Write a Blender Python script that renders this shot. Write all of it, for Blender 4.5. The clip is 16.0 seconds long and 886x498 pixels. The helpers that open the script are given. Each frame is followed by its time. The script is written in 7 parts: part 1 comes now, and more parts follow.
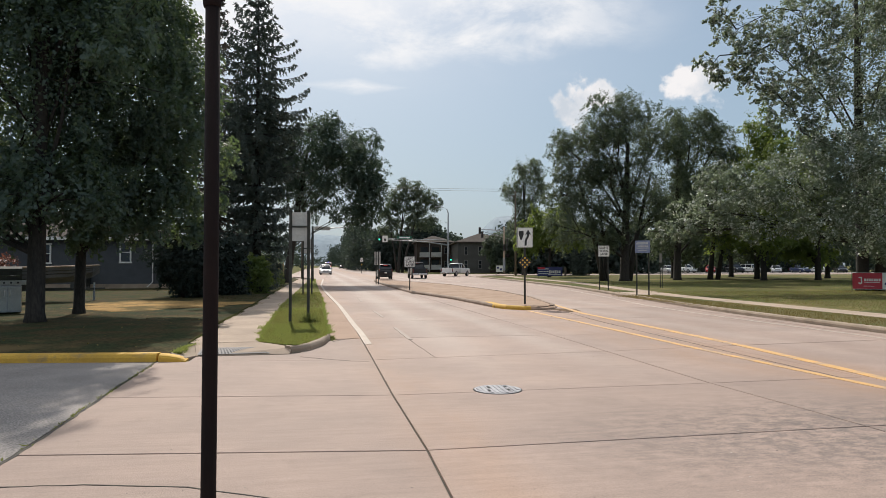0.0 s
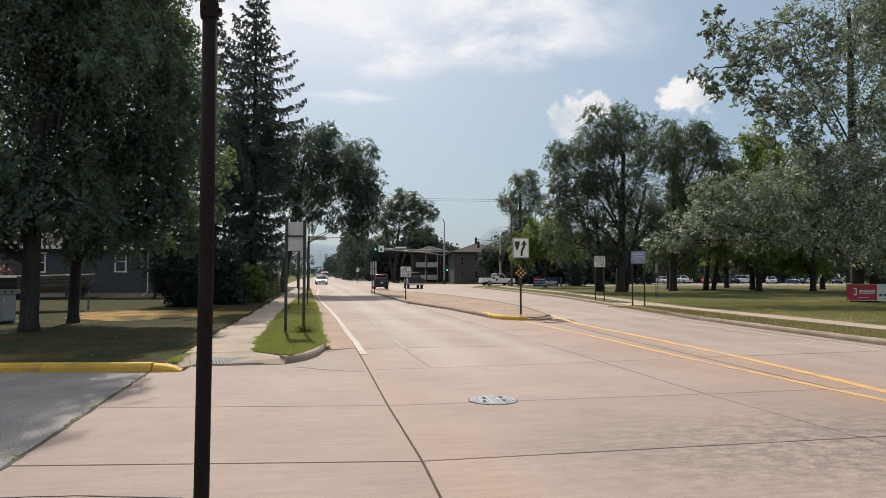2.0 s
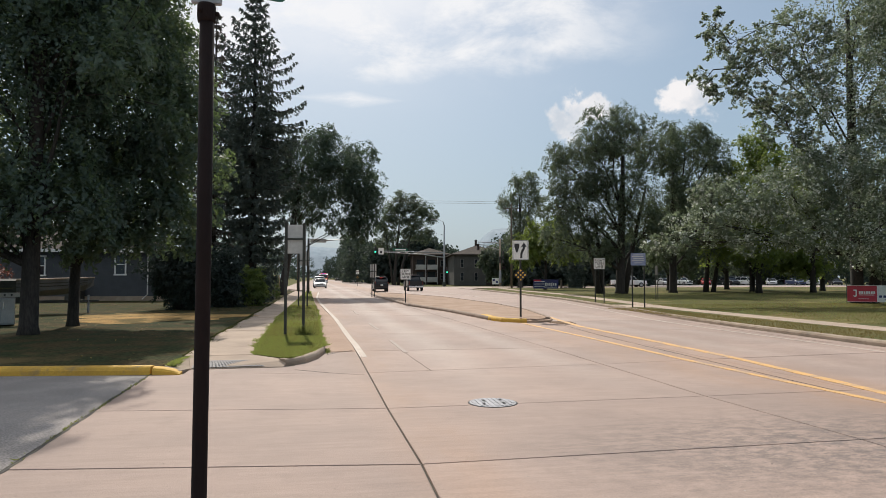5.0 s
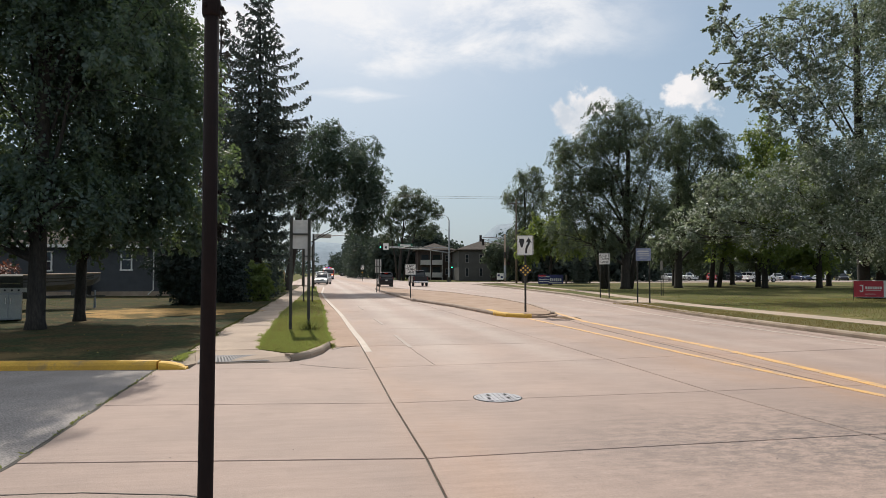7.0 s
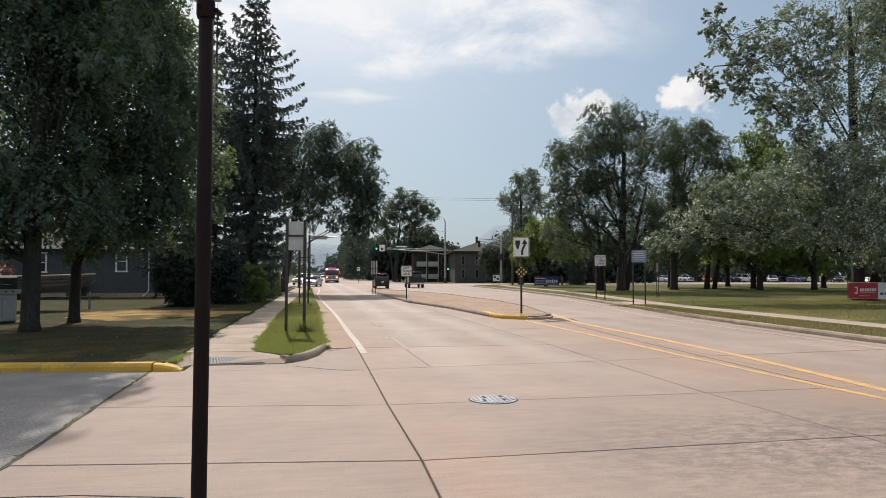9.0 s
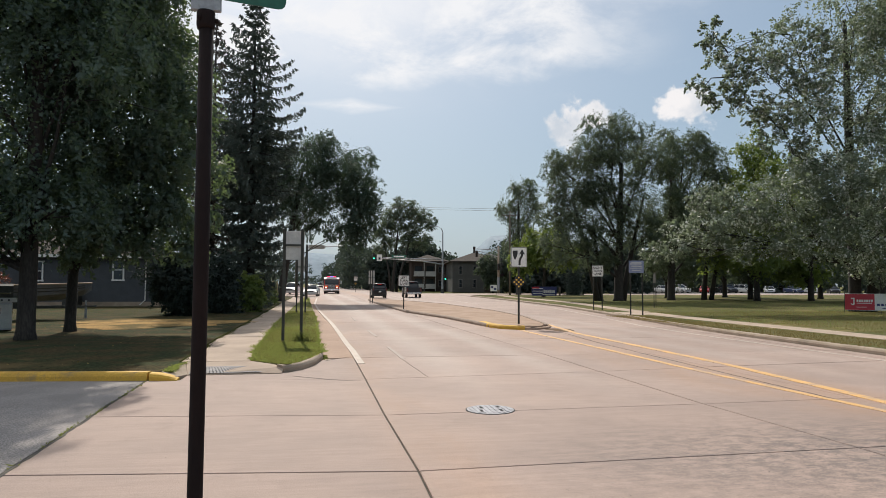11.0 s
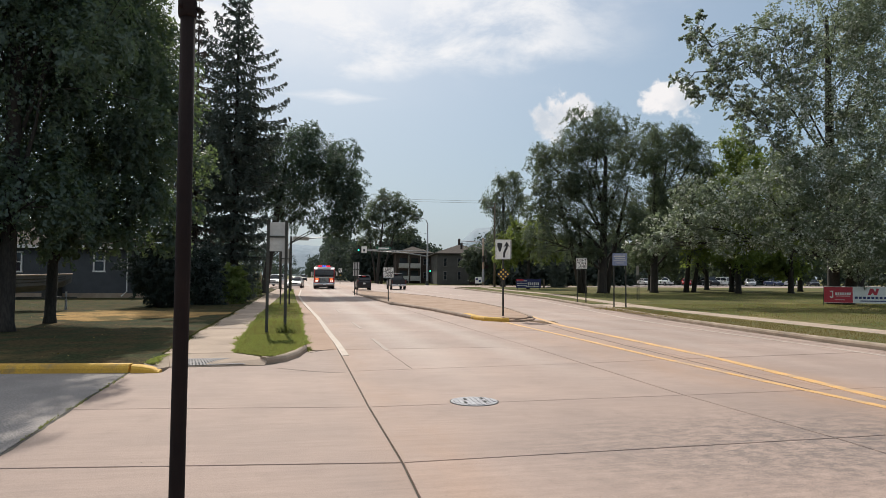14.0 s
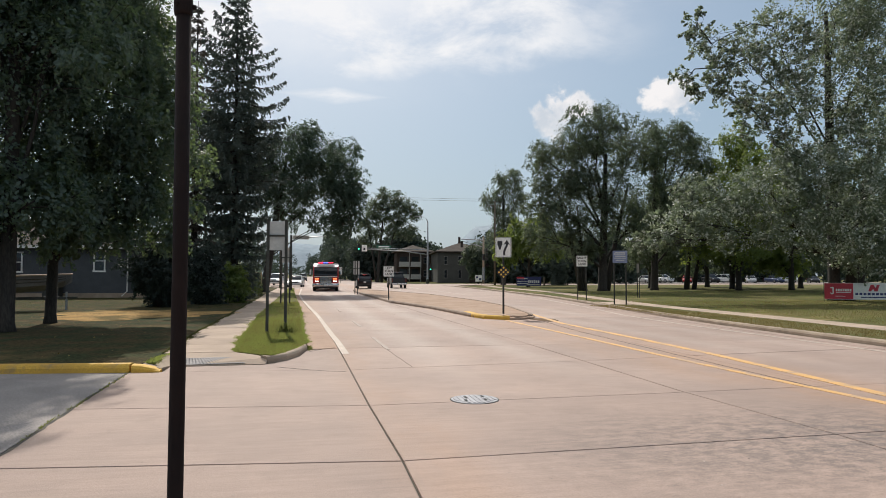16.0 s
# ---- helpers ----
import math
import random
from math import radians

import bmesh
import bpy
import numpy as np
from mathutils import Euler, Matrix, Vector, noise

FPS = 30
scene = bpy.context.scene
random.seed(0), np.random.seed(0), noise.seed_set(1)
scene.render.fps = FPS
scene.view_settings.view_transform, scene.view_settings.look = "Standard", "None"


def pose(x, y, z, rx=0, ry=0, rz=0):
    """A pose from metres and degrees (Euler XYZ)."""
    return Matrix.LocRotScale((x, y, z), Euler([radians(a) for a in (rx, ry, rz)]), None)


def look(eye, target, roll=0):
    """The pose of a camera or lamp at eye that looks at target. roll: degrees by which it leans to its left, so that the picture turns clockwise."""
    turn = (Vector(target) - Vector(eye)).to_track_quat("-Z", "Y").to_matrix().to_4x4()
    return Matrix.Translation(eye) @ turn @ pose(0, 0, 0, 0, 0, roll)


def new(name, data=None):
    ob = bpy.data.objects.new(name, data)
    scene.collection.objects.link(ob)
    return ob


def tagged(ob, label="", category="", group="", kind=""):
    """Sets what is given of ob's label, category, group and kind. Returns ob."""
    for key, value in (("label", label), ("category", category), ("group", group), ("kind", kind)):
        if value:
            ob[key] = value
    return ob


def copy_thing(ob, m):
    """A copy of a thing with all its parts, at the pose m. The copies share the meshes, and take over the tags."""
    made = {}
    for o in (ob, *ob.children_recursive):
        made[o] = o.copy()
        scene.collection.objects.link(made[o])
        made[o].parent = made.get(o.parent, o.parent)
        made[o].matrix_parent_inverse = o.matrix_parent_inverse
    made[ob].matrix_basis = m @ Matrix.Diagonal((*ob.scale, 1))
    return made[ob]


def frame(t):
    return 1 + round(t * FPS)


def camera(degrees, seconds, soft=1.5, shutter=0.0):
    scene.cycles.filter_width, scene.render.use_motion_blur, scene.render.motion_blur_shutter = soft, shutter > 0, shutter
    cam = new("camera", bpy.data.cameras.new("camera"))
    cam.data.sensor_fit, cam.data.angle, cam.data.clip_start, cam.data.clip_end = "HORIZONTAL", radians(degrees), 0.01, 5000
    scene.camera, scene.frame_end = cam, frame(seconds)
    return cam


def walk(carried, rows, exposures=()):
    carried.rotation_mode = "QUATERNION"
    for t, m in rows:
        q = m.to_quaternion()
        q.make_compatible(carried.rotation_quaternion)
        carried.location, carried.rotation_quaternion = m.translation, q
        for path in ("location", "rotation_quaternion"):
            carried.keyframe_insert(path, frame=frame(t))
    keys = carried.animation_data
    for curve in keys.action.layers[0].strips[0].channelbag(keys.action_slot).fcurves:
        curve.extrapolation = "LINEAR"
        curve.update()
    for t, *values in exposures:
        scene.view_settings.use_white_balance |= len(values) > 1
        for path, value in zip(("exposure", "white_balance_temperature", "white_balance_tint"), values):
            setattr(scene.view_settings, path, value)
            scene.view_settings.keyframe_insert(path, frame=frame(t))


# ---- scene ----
cam = camera(68, 16.0, soft=0.7)
walk(cam, [
    (0, pose(-0.000, -0.000, 1.620, 91.380, 0.000, -9.476)),
    (0.5, pose(0.001, -0.004, 1.619, 91.607, 0.005, -9.470)),
    (1, pose(0.002, -0.006, 1.623, 91.846, -0.063, -9.540)),
    (1.5, pose(0.010, -0.003, 1.621, 91.936, -0.110, -9.647)),
    (2, pose(0.004, -0.009, 1.621, 92.260, -0.162, -9.812)),
    (2.5, pose(0.001, -0.013, 1.621, 92.454, -0.385, -9.924)),
    (3, pose(0.003, -0.019, 1.622, 92.536, -0.463, -10.048)),
    (3.5, pose(0.005, -0.015, 1.624, 92.812, -0.210, -10.175)),
    (4, pose(0.011, -0.007, 1.625, 92.785, -0.113, -10.143)),
    (6.5, pose(0.014, -0.012, 1.621, 91.984, -0.039, -9.368)),
    (7, pose(0.013, -0.010, 1.620, 92.052, -0.027, -9.394)),
    (7.5, pose(0.013, -0.003, 1.618, 91.968, -0.122, -9.440)),
    (8, pose(0.012, -0.009, 1.626, 91.903, -0.301, -9.578)),
    (8.5, pose(0.012, -0.005, 1.619, 91.956, -0.207, -9.737)),
    (9, pose(0.019, -0.011, 1.622, 92.190, -0.064, -9.730)),
    (11.5, pose(0.016, -0.019, 1.622, 93.105, -0.343, -10.053)),
    (12, pose(0.014, -0.016, 1.621, 93.008, -0.405, -10.217)),
    (12.5, pose(0.019, -0.020, 1.620, 92.681, -0.457, -10.505)),
    (13, pose(0.018, -0.019, 1.624, 92.572, -0.422, -10.723)),
    (13.5, pose(0.019, -0.018, 1.623, 92.533, -0.381, -11.043)),
    (14, pose(0.020, -0.017, 1.624, 92.362, -0.397, -11.287)),
    (14.5, pose(0.021, -0.008, 1.621, 92.162, -0.334, -11.272)),
    (15, pose(0.025, -0.005, 1.620, 91.945, -0.345, -11.177)),
    (15.5, pose(0.027, -0.016, 1.621, 92.065, -0.203, -11.137)),
    (16, pose(0.030, -0.011, 1.621, 92.216, -0.122, -11.250)),
], exposures=[(0, -0.04), (16, -0.04)])

# ---- world and sun ----
SUN_AZ = radians(-5.5)      # towards the sun, measured from +y to +x
SUN_EL = radians(44)
world = bpy.data.worlds.new("sky")
scene.world = world
world.use_nodes = True


def build_sky():
    nt = world.node_tree
    n, l = nt.nodes, nt.links
    n.clear()

    def node(kind, **inputs):
        o = n.new(kind)
        for k, v in inputs.items():
            o.inputs[k.replace("_", " ")].default_value = v
        return o

    def math_node(op, a, b=None, clamp=False):
        o = n.new("ShaderNodeMath")
        o.operation, o.use_clamp = op, clamp
        for i, v in enumerate((a, b)):
            if v is None:
                continue
            if isinstance(v, (int, float)):
                o.inputs[i].default_value = v
            else:
                l.new(v, o.inputs[i])
        return o.outputs[0]

    out, bg = node("ShaderNodeOutputWorld"), node("ShaderNodeBackground")
    bg.inputs["Strength"].default_value = 0.1
    sky = n.new("ShaderNodeTexSky")
    sky.sky_type, sky.sun_disc = "NISHITA", False
    sky.sun_elevation, sky.sun_rotation = SUN_EL, SUN_AZ
    sky.air_density, sky.dust_density, sky.ozone_density = 1.0, 2.2, 1.5
    tc = n.new("ShaderNodeTexCoord")
    sep = n.new("ShaderNodeSeparateXYZ")
    l.new(tc.outputs["Generated"], sep.inputs[0])
    # high thin cloud: direction laid out on a flat layer
    up = math_node("MAXIMUM", math_node("ADD", sep.outputs[2], 0.06), 0.03)
    com = n.new("ShaderNodeCombineXYZ")
    l.new(math_node("DIVIDE", sep.outputs[0], up), com.inputs[0])
    l.new(math_node("MULTIPLY", math_node("DIVIDE", sep.outputs[1], up), 0.95), com.inputs[1])
    n1 = node("ShaderNodeTexNoise", Scale=0.62, Detail=9.0, Roughness=0.6, Distortion=0.35)
    l.new(com.outputs[0], n1.inputs["Vector"])
    ramp = n.new("ShaderNodeMapRange")
    ramp.interpolation_type = "SMOOTHSTEP"
    ramp.inputs[1].default_value, ramp.inputs[2].default_value = CLOUD_LO, CLOUD_HI
    l.new(n1.outputs[0], ramp.inputs[0])
    fade = n.new("ShaderNodeMapRange")
    fade.inputs[1].default_value, fade.inputs[2].default_value = 0.24, 0.42
    l.new(sep.outputs[2], fade.inputs[0])
    # a brighter bank across the sky ahead
    bank = n.new("ShaderNodeMapRange")
    bank.interpolation_type = "SMOOTHSTEP"
    bank.inputs[1].default_value, bank.inputs[2].default_value = 0.282, 0.325
    wob = math_node("MULTIPLY", math_node("SUBTRACT", n1.outputs[0], 0.5), 0.24)
    l.new(math_node("ADD", sep.outputs[2], wob), bank.inputs[0])
    tex = n.new("ShaderNodeMapRange")
    tex.inputs[1].default_value, tex.inputs[2].default_value, tex.inputs[3].default_value = 0.40, 0.57, 0.12
    n4 = node("ShaderNodeTexNoise", Scale=2.3, Detail=10.0, Roughness=0.62, Distortion=0.4)
    l.new(com.outputs[0], n4.inputs["Vector"])
    l.new(n4.outputs[0], tex.inputs[0])
    east = n.new("ShaderNodeMapRange")
    east.interpolation_type = "SMOOTHSTEP"
    east.inputs[1].default_value, east.inputs[2].default_value = 0.48, 0.28
    l.new(math_node("ADD", sep.outputs[0], wob), east.inputs[0])
    thin = math_node("MAXIMUM", math_node("MULTIPLY", ramp.outputs[0], fade.outputs[0]), math_node("MULTIPLY", math_node("MULTIPLY", bank.outputs[0], east.outputs[0]), tex.outputs[0]))
    # one thin streak under the bank
    low = math_node("ABSOLUTE", math_node("SUBTRACT", math_node("ADD", sep.outputs[2], math_node("MULTIPLY", wob, 0.12)), 0.262))
    wide = math_node("ABSOLUTE", math_node("SUBTRACT", sep.outputs[0], 0.03))
    stk = math_node("SUBTRACT", math_node("SUBTRACT", 1.0, math_node("MULTIPLY", low, 70.0)), math_node("MULTIPLY", wide, 11.0), True)
    thin = math_node("MAXIMUM", thin, math_node("MULTIPLY", math_node("MULTIPLY", stk, tex.outputs[0]), 1.1), True)
    # two heaped clouds low in the sky
    heap = None
    n2 = node("ShaderNodeTexNoise", Scale=24.0, Detail=8.0, Roughness=0.62)
    l.new(tc.outputs["Generated"], n2.inputs["Vector"])
    for az, el, r in HEAPS:
        c = Vector((math.sin(az) * math.cos(el), math.cos(az) * math.cos(el), math.sin(el)))
        d = n.new("ShaderNodeVectorMath")
        d.operation = "DISTANCE"
        l.new(tc.outputs["Generated"], d.inputs[0])
        d.inputs[1].default_value = c
        v = math_node("SUBTRACT", 1.0, math_node("DIVIDE", d.outputs["Value"], r))
        heap = v if heap is None else math_node("MAXIMUM", heap, v)
    dens = math_node("ADD", heap, math_node("MULTIPLY", math_node("SUBTRACT", n2.outputs[0], 0.5), 3.2))
    puff = n.new("ShaderNodeMapRange")
    puff.interpolation_type = "SMOOTHSTEP"
    puff.inputs[1].default_value, puff.inputs[2].default_value = 0.0, 0.50
    l.new(dens, puff.inputs[0])
    # haze towards the horizon
    mix0 = n.new("ShaderNodeMix")
    mix0.data_type = "RGBA"
    hz = n.new("ShaderNodeMapRange")
    hz.inputs[1].default_value, hz.inputs[2].default_value = 0.0, 0.5
    hz.inputs[3].default_value, hz.inputs[4].default_value = 0.75, 0.35
    l.new(sep.outputs[2], hz.inputs[0])
    l.new(hz.outputs[0], mix0.inputs[0])
    l.new(sky.outputs[0], mix0.inputs[6])
    mix0.inputs[7].default_value = HAZE
    mix1 = n.new("ShaderNodeMix")
    mix1.data_type = "RGBA"
    l.new(math_node("MULTIPLY", thin, 0.9), mix1.inputs[0])
    l.new(mix0.outputs[2], mix1.inputs[6])
    mix1.inputs[7].default_value = CLOUD
    mix2 = n.new("ShaderNodeMix")
    mix2.data_type = "RGBA"
    l.new(math_node("MULTIPLY", puff.outputs[0], 0.86), mix2.inputs[0])
    l.new(mix1.outputs[2], mix2.inputs[6])
    shade = n.new("ShaderNodeMix")
    shade.data_type = "RGBA"
    lit = n.new("ShaderNodeMapRange")
    lit.inputs[1].default_value, lit.inputs[2].default_value = 0.36, 0.64
    n5 = node("ShaderNodeTexNoise", Scale=17.0, Detail=6.0, Roughness=0.6)
    l.new(tc.outputs["Generated"], n5.inputs["Vector"])
    l.new(n5.outputs[0], lit.inputs[0])
    l.new(lit.outputs[0], shade.inputs[0])
    shade.inputs[6].default_value, shade.inputs[7].default_value = CLOUD_GREY, CLOUD_LIT
    l.new(shade.outputs[2], mix2.inputs[7])
    l.new(mix2.outputs[2], bg.inputs["Color"])
    l.new(bg.outputs[0], out.inputs["Surface"])


CLOUD_LO, CLOUD_HI = 0.46, 0.68
HEAPS = ((radians(20.6), radians(13.0), 0.030), (radians(21.6), radians(14.0), 0.030), (radians(23.0), radians(14.2), 0.026), (radians(29.9), radians(14.8), 0.03),
         (radians(31.2), radians(14.6), 0.036))
HAZE = (3.3, 4.75, 6.0, 1)
CLOUD = (9.5, 9.5, 9.65, 1)
CLOUD_GREY, CLOUD_LIT = (6.6, 7.0, 7.6, 1), (10.4, 9.9, 9.7, 1)
build_sky()

lamp_data = bpy.data.lights.new("sun", "SUN")
lamp_data.energy, lamp_data.angle, lamp_data.color = 4.2, radians(0.6), (1.0, 0.93, 0.84)
sun = new("sun", lamp_data)
sun.matrix_world = look((math.sin(SUN_AZ) * math.cos(SUN_EL) * 60, math.cos(SUN_AZ) * math.cos(SUN_EL) * 60, math.sin(SUN_EL) * 60), (0, 0, 0))


# ---- materials ----
def material(name, c1, c2=None, scale=2.0, fine=40.0, rough=0.8, bump=0.15, metal=0.0, spread=0.12, rnd=0.0, stretch=(1, 1, 1),
             stain=None, stain_scale=0.35, stain_at=0.58, spec=0.5, world_space=False):
    """Colour drifts from c1 to c2 in patches, with fine grain, a bump, optional stains and a small change from piece to piece."""
    m = bpy.data.materials.new(name)
    m.use_nodes = True
    nt = m.node_tree
    n, l = nt.nodes, nt.links
    b = n["Principled BSDF"]
    c2 = c2 or tuple(v * 0.75 for v in c1)
    if world_space:
        src = n.new("ShaderNodeNewGeometry").outputs["Position"]
    else:
        src = n.new("ShaderNodeTexCoord").outputs["Object"]
    mp = n.new("ShaderNodeMapping")
    mp.inputs["Scale"].default_value = stretch
    l.new(src, mp.inputs[0])

    def noise_tex(s, detail=5.0, rg=0.6):
        t = n.new("ShaderNodeTexNoise")
        t.inputs["Scale"].default_value, t.inputs["Detail"].default_value, t.inputs["Roughness"].default_value = s, detail, rg
        l.new(mp.outputs[0], t.inputs["Vector"])
        return t.outputs[0]

    def mix(f, a, c, mode="MIX"):
        x = n.new("ShaderNodeMix")
        x.data_type, x.blend_type = "RGBA", mode
        for i, v in ((0, f), (6, a), (7, c)):
            if isinstance(v, tuple):
                x.inputs[i].default_value = (*v[:3], 1)
            elif isinstance(v, (int, float)):
                x.inputs[i].default_value = v
            else:
                l.new(v, x.inputs[i])
        return x.outputs[2]

    def ramp(v, lo, hi, a=0.0, c=1.0):
        r = n.new("ShaderNodeMapRange")
        r.interpolation_type = "SMOOTHSTEP"
        for i, q in enumerate((lo, hi, a, c)):
            r.inputs[i + 1].default_value = q
        l.new(v, r.inputs[0])
        return r.outputs[0]

    big, small = noise_tex(scale), noise_tex(fine, 3.0)
    col = mix(ramp(big, 0.35, 0.65), c1, c2)
    grey = ramp(small, 0.3, 0.7, 1 - spread, 1 + spread)
    com = n.new("ShaderNodeCombineColor")
    for i in range(3):
        l.new(grey, com.inputs[i])
    col = mix(1.0, col, com.outputs[0], "MULTIPLY")
    if stain:
        col = mix(ramp(noise_tex(stain_scale, 8.0, 0.68), stain_at, stain_at + 0.12, 0.0, 0.8), col, stain)
    if rnd:
        oi = n.new("ShaderNodeObjectInfo")
        g2 = ramp(oi.outputs["Random"], 0, 1, 1 - rnd, 1 + rnd)
        cm = n.new("ShaderNodeCombineColor")
        for i in range(3):
            l.new(g2, cm.inputs[i])
        col = mix(1.0, col, cm.outputs[0], "MULTIPLY")
    l.new(col, b.inputs["Base Color"])
    b.inputs["Roughness"].default_value, b.inputs["Metallic"].default_value = rough, metal
    b.inputs["Specular IOR Level"].default_value = spec
    if bump:
        bp = n.new("ShaderNodeBump")
        bp.inputs["Strength"].default_value, bp.inputs["Distance"].default_value = bump, 0.01
        l.new(small, bp.inputs["Height"])
        l.new(bp.outputs[0], b.inputs["Normal"])
    return m


def glow(name, color, strength):
    m = bpy.data.materials.new(name)
    m.use_nodes = True
    b = m.node_tree.nodes["Principled BSDF"]
    b.inputs["Base Color"].default_value = (*color, 1)
    b.inputs["Emission Color"].default_value, b.inputs["Emission Strength"].default_value = (*color, 1), strength
    return m


def leaf_material(name, c1, c2, through_colour, translucency=0.35, rough=0.5, spec=0.4, pale=None, pale_share=0.0):
    """Leaves: a glossy upper skin and light that comes through the blade, changing from leaf to leaf; some are pale,
    for white undersides and painted-in glints.
    """
    m = bpy.data.materials.new(name)
    m.use_nodes = True
    nt = m.node_tree
    n, l = nt.nodes, nt.links
    b, out = n["Principled BSDF"], n["Material Output"]
    geo = n.new("ShaderNodeNewGeometry")
    pos = n.new("ShaderNodeTexNoise")
    pos.inputs["Scale"].default_value = 0.5
    l.new(geo.outputs["Position"], pos.inputs["Vector"])
    add = n.new("ShaderNodeMath")
    add.operation = "ADD"
    l.new(geo.outputs["Random Per Island"], add.inputs[0])
    l.new(pos.outputs[0], add.inputs[1])
    half = n.new("ShaderNodeMath")
    half.operation = "MULTIPLY"
    half.inputs[1].default_value = 0.5
    l.new(add.outputs[0], half.inputs[0])
    x = n.new("ShaderNodeMix")
    x.data_type = "RGBA"
    l.new(half.outputs[0], x.inputs[0])
    x.inputs[6].default_value, x.inputs[7].default_value = (*c1, 1), (*c2, 1)
    col = x.outputs[2]
    if pale:
        pick = n.new("ShaderNodeMath")
        pick.operation = "GREATER_THAN"
        pick.inputs[1].default_value = 1 - pale_share
        # Pale leaves gather in bunches, painting in sunlit clumps.
        bunch = n.new("ShaderNodeTexNoise")
        bunch.inputs["Scale"].default_value, bunch.inputs["Detail"].default_value = 1.1, 3.0
        l.new(geo.outputs["Position"], bunch.inputs["Vector"])
        sway = n.new("ShaderNodeMath")
        sway.operation = "MULTIPLY_ADD"
        sway.inputs[1].default_value, sway.inputs[2].default_value = 2.0, -1.0
        l.new(bunch.outputs[0], sway.inputs[0])
        both = n.new("ShaderNodeMath")
        both.operation = "ADD"
        l.new(geo.outputs["Random Per Island"], both.inputs[0])
        l.new(sway.outputs[0], both.inputs[1])
        l.new(both.outputs[0], pick.inputs[0])
        y = n.new("ShaderNodeMix")
        y.data_type = "RGBA"
        l.new(pick.outputs[0], y.inputs[0])
        l.new(col, y.inputs[6])
        y.inputs[7].default_value = (*pale, 1)
        col = y.outputs[2]
    l.new(col, b.inputs["Base Color"])
    b.inputs["Roughness"].default_value, b.inputs["Specular IOR Level"].default_value = rough, spec
    tr = n.new("ShaderNodeBsdfTranslucent")
    tr.inputs["Color"].default_value = (*through_colour, 1)
    ms = n.new("ShaderNodeMixShader")
    ms.inputs[0].default_value = translucency
    l.new(b.outputs[0], ms.inputs[1])
    l.new(tr.outputs[0], ms.inputs[2])
    l.new(ms.outputs[0], out.inputs["Surface"])
    return m


def glass(name, color, rough=0.06):
    m = bpy.data.materials.new(name)
    m.use_nodes = True
    b = m.node_tree.nodes["Principled BSDF"]
    b.inputs["Base Color"].default_value = (*color, 1)
    b.inputs["Roughness"].default_value, b.inputs["Specular IOR Level"].default_value = rough, 0.45
    b.inputs["Coat Weight"].default_value = 0.0
    return m


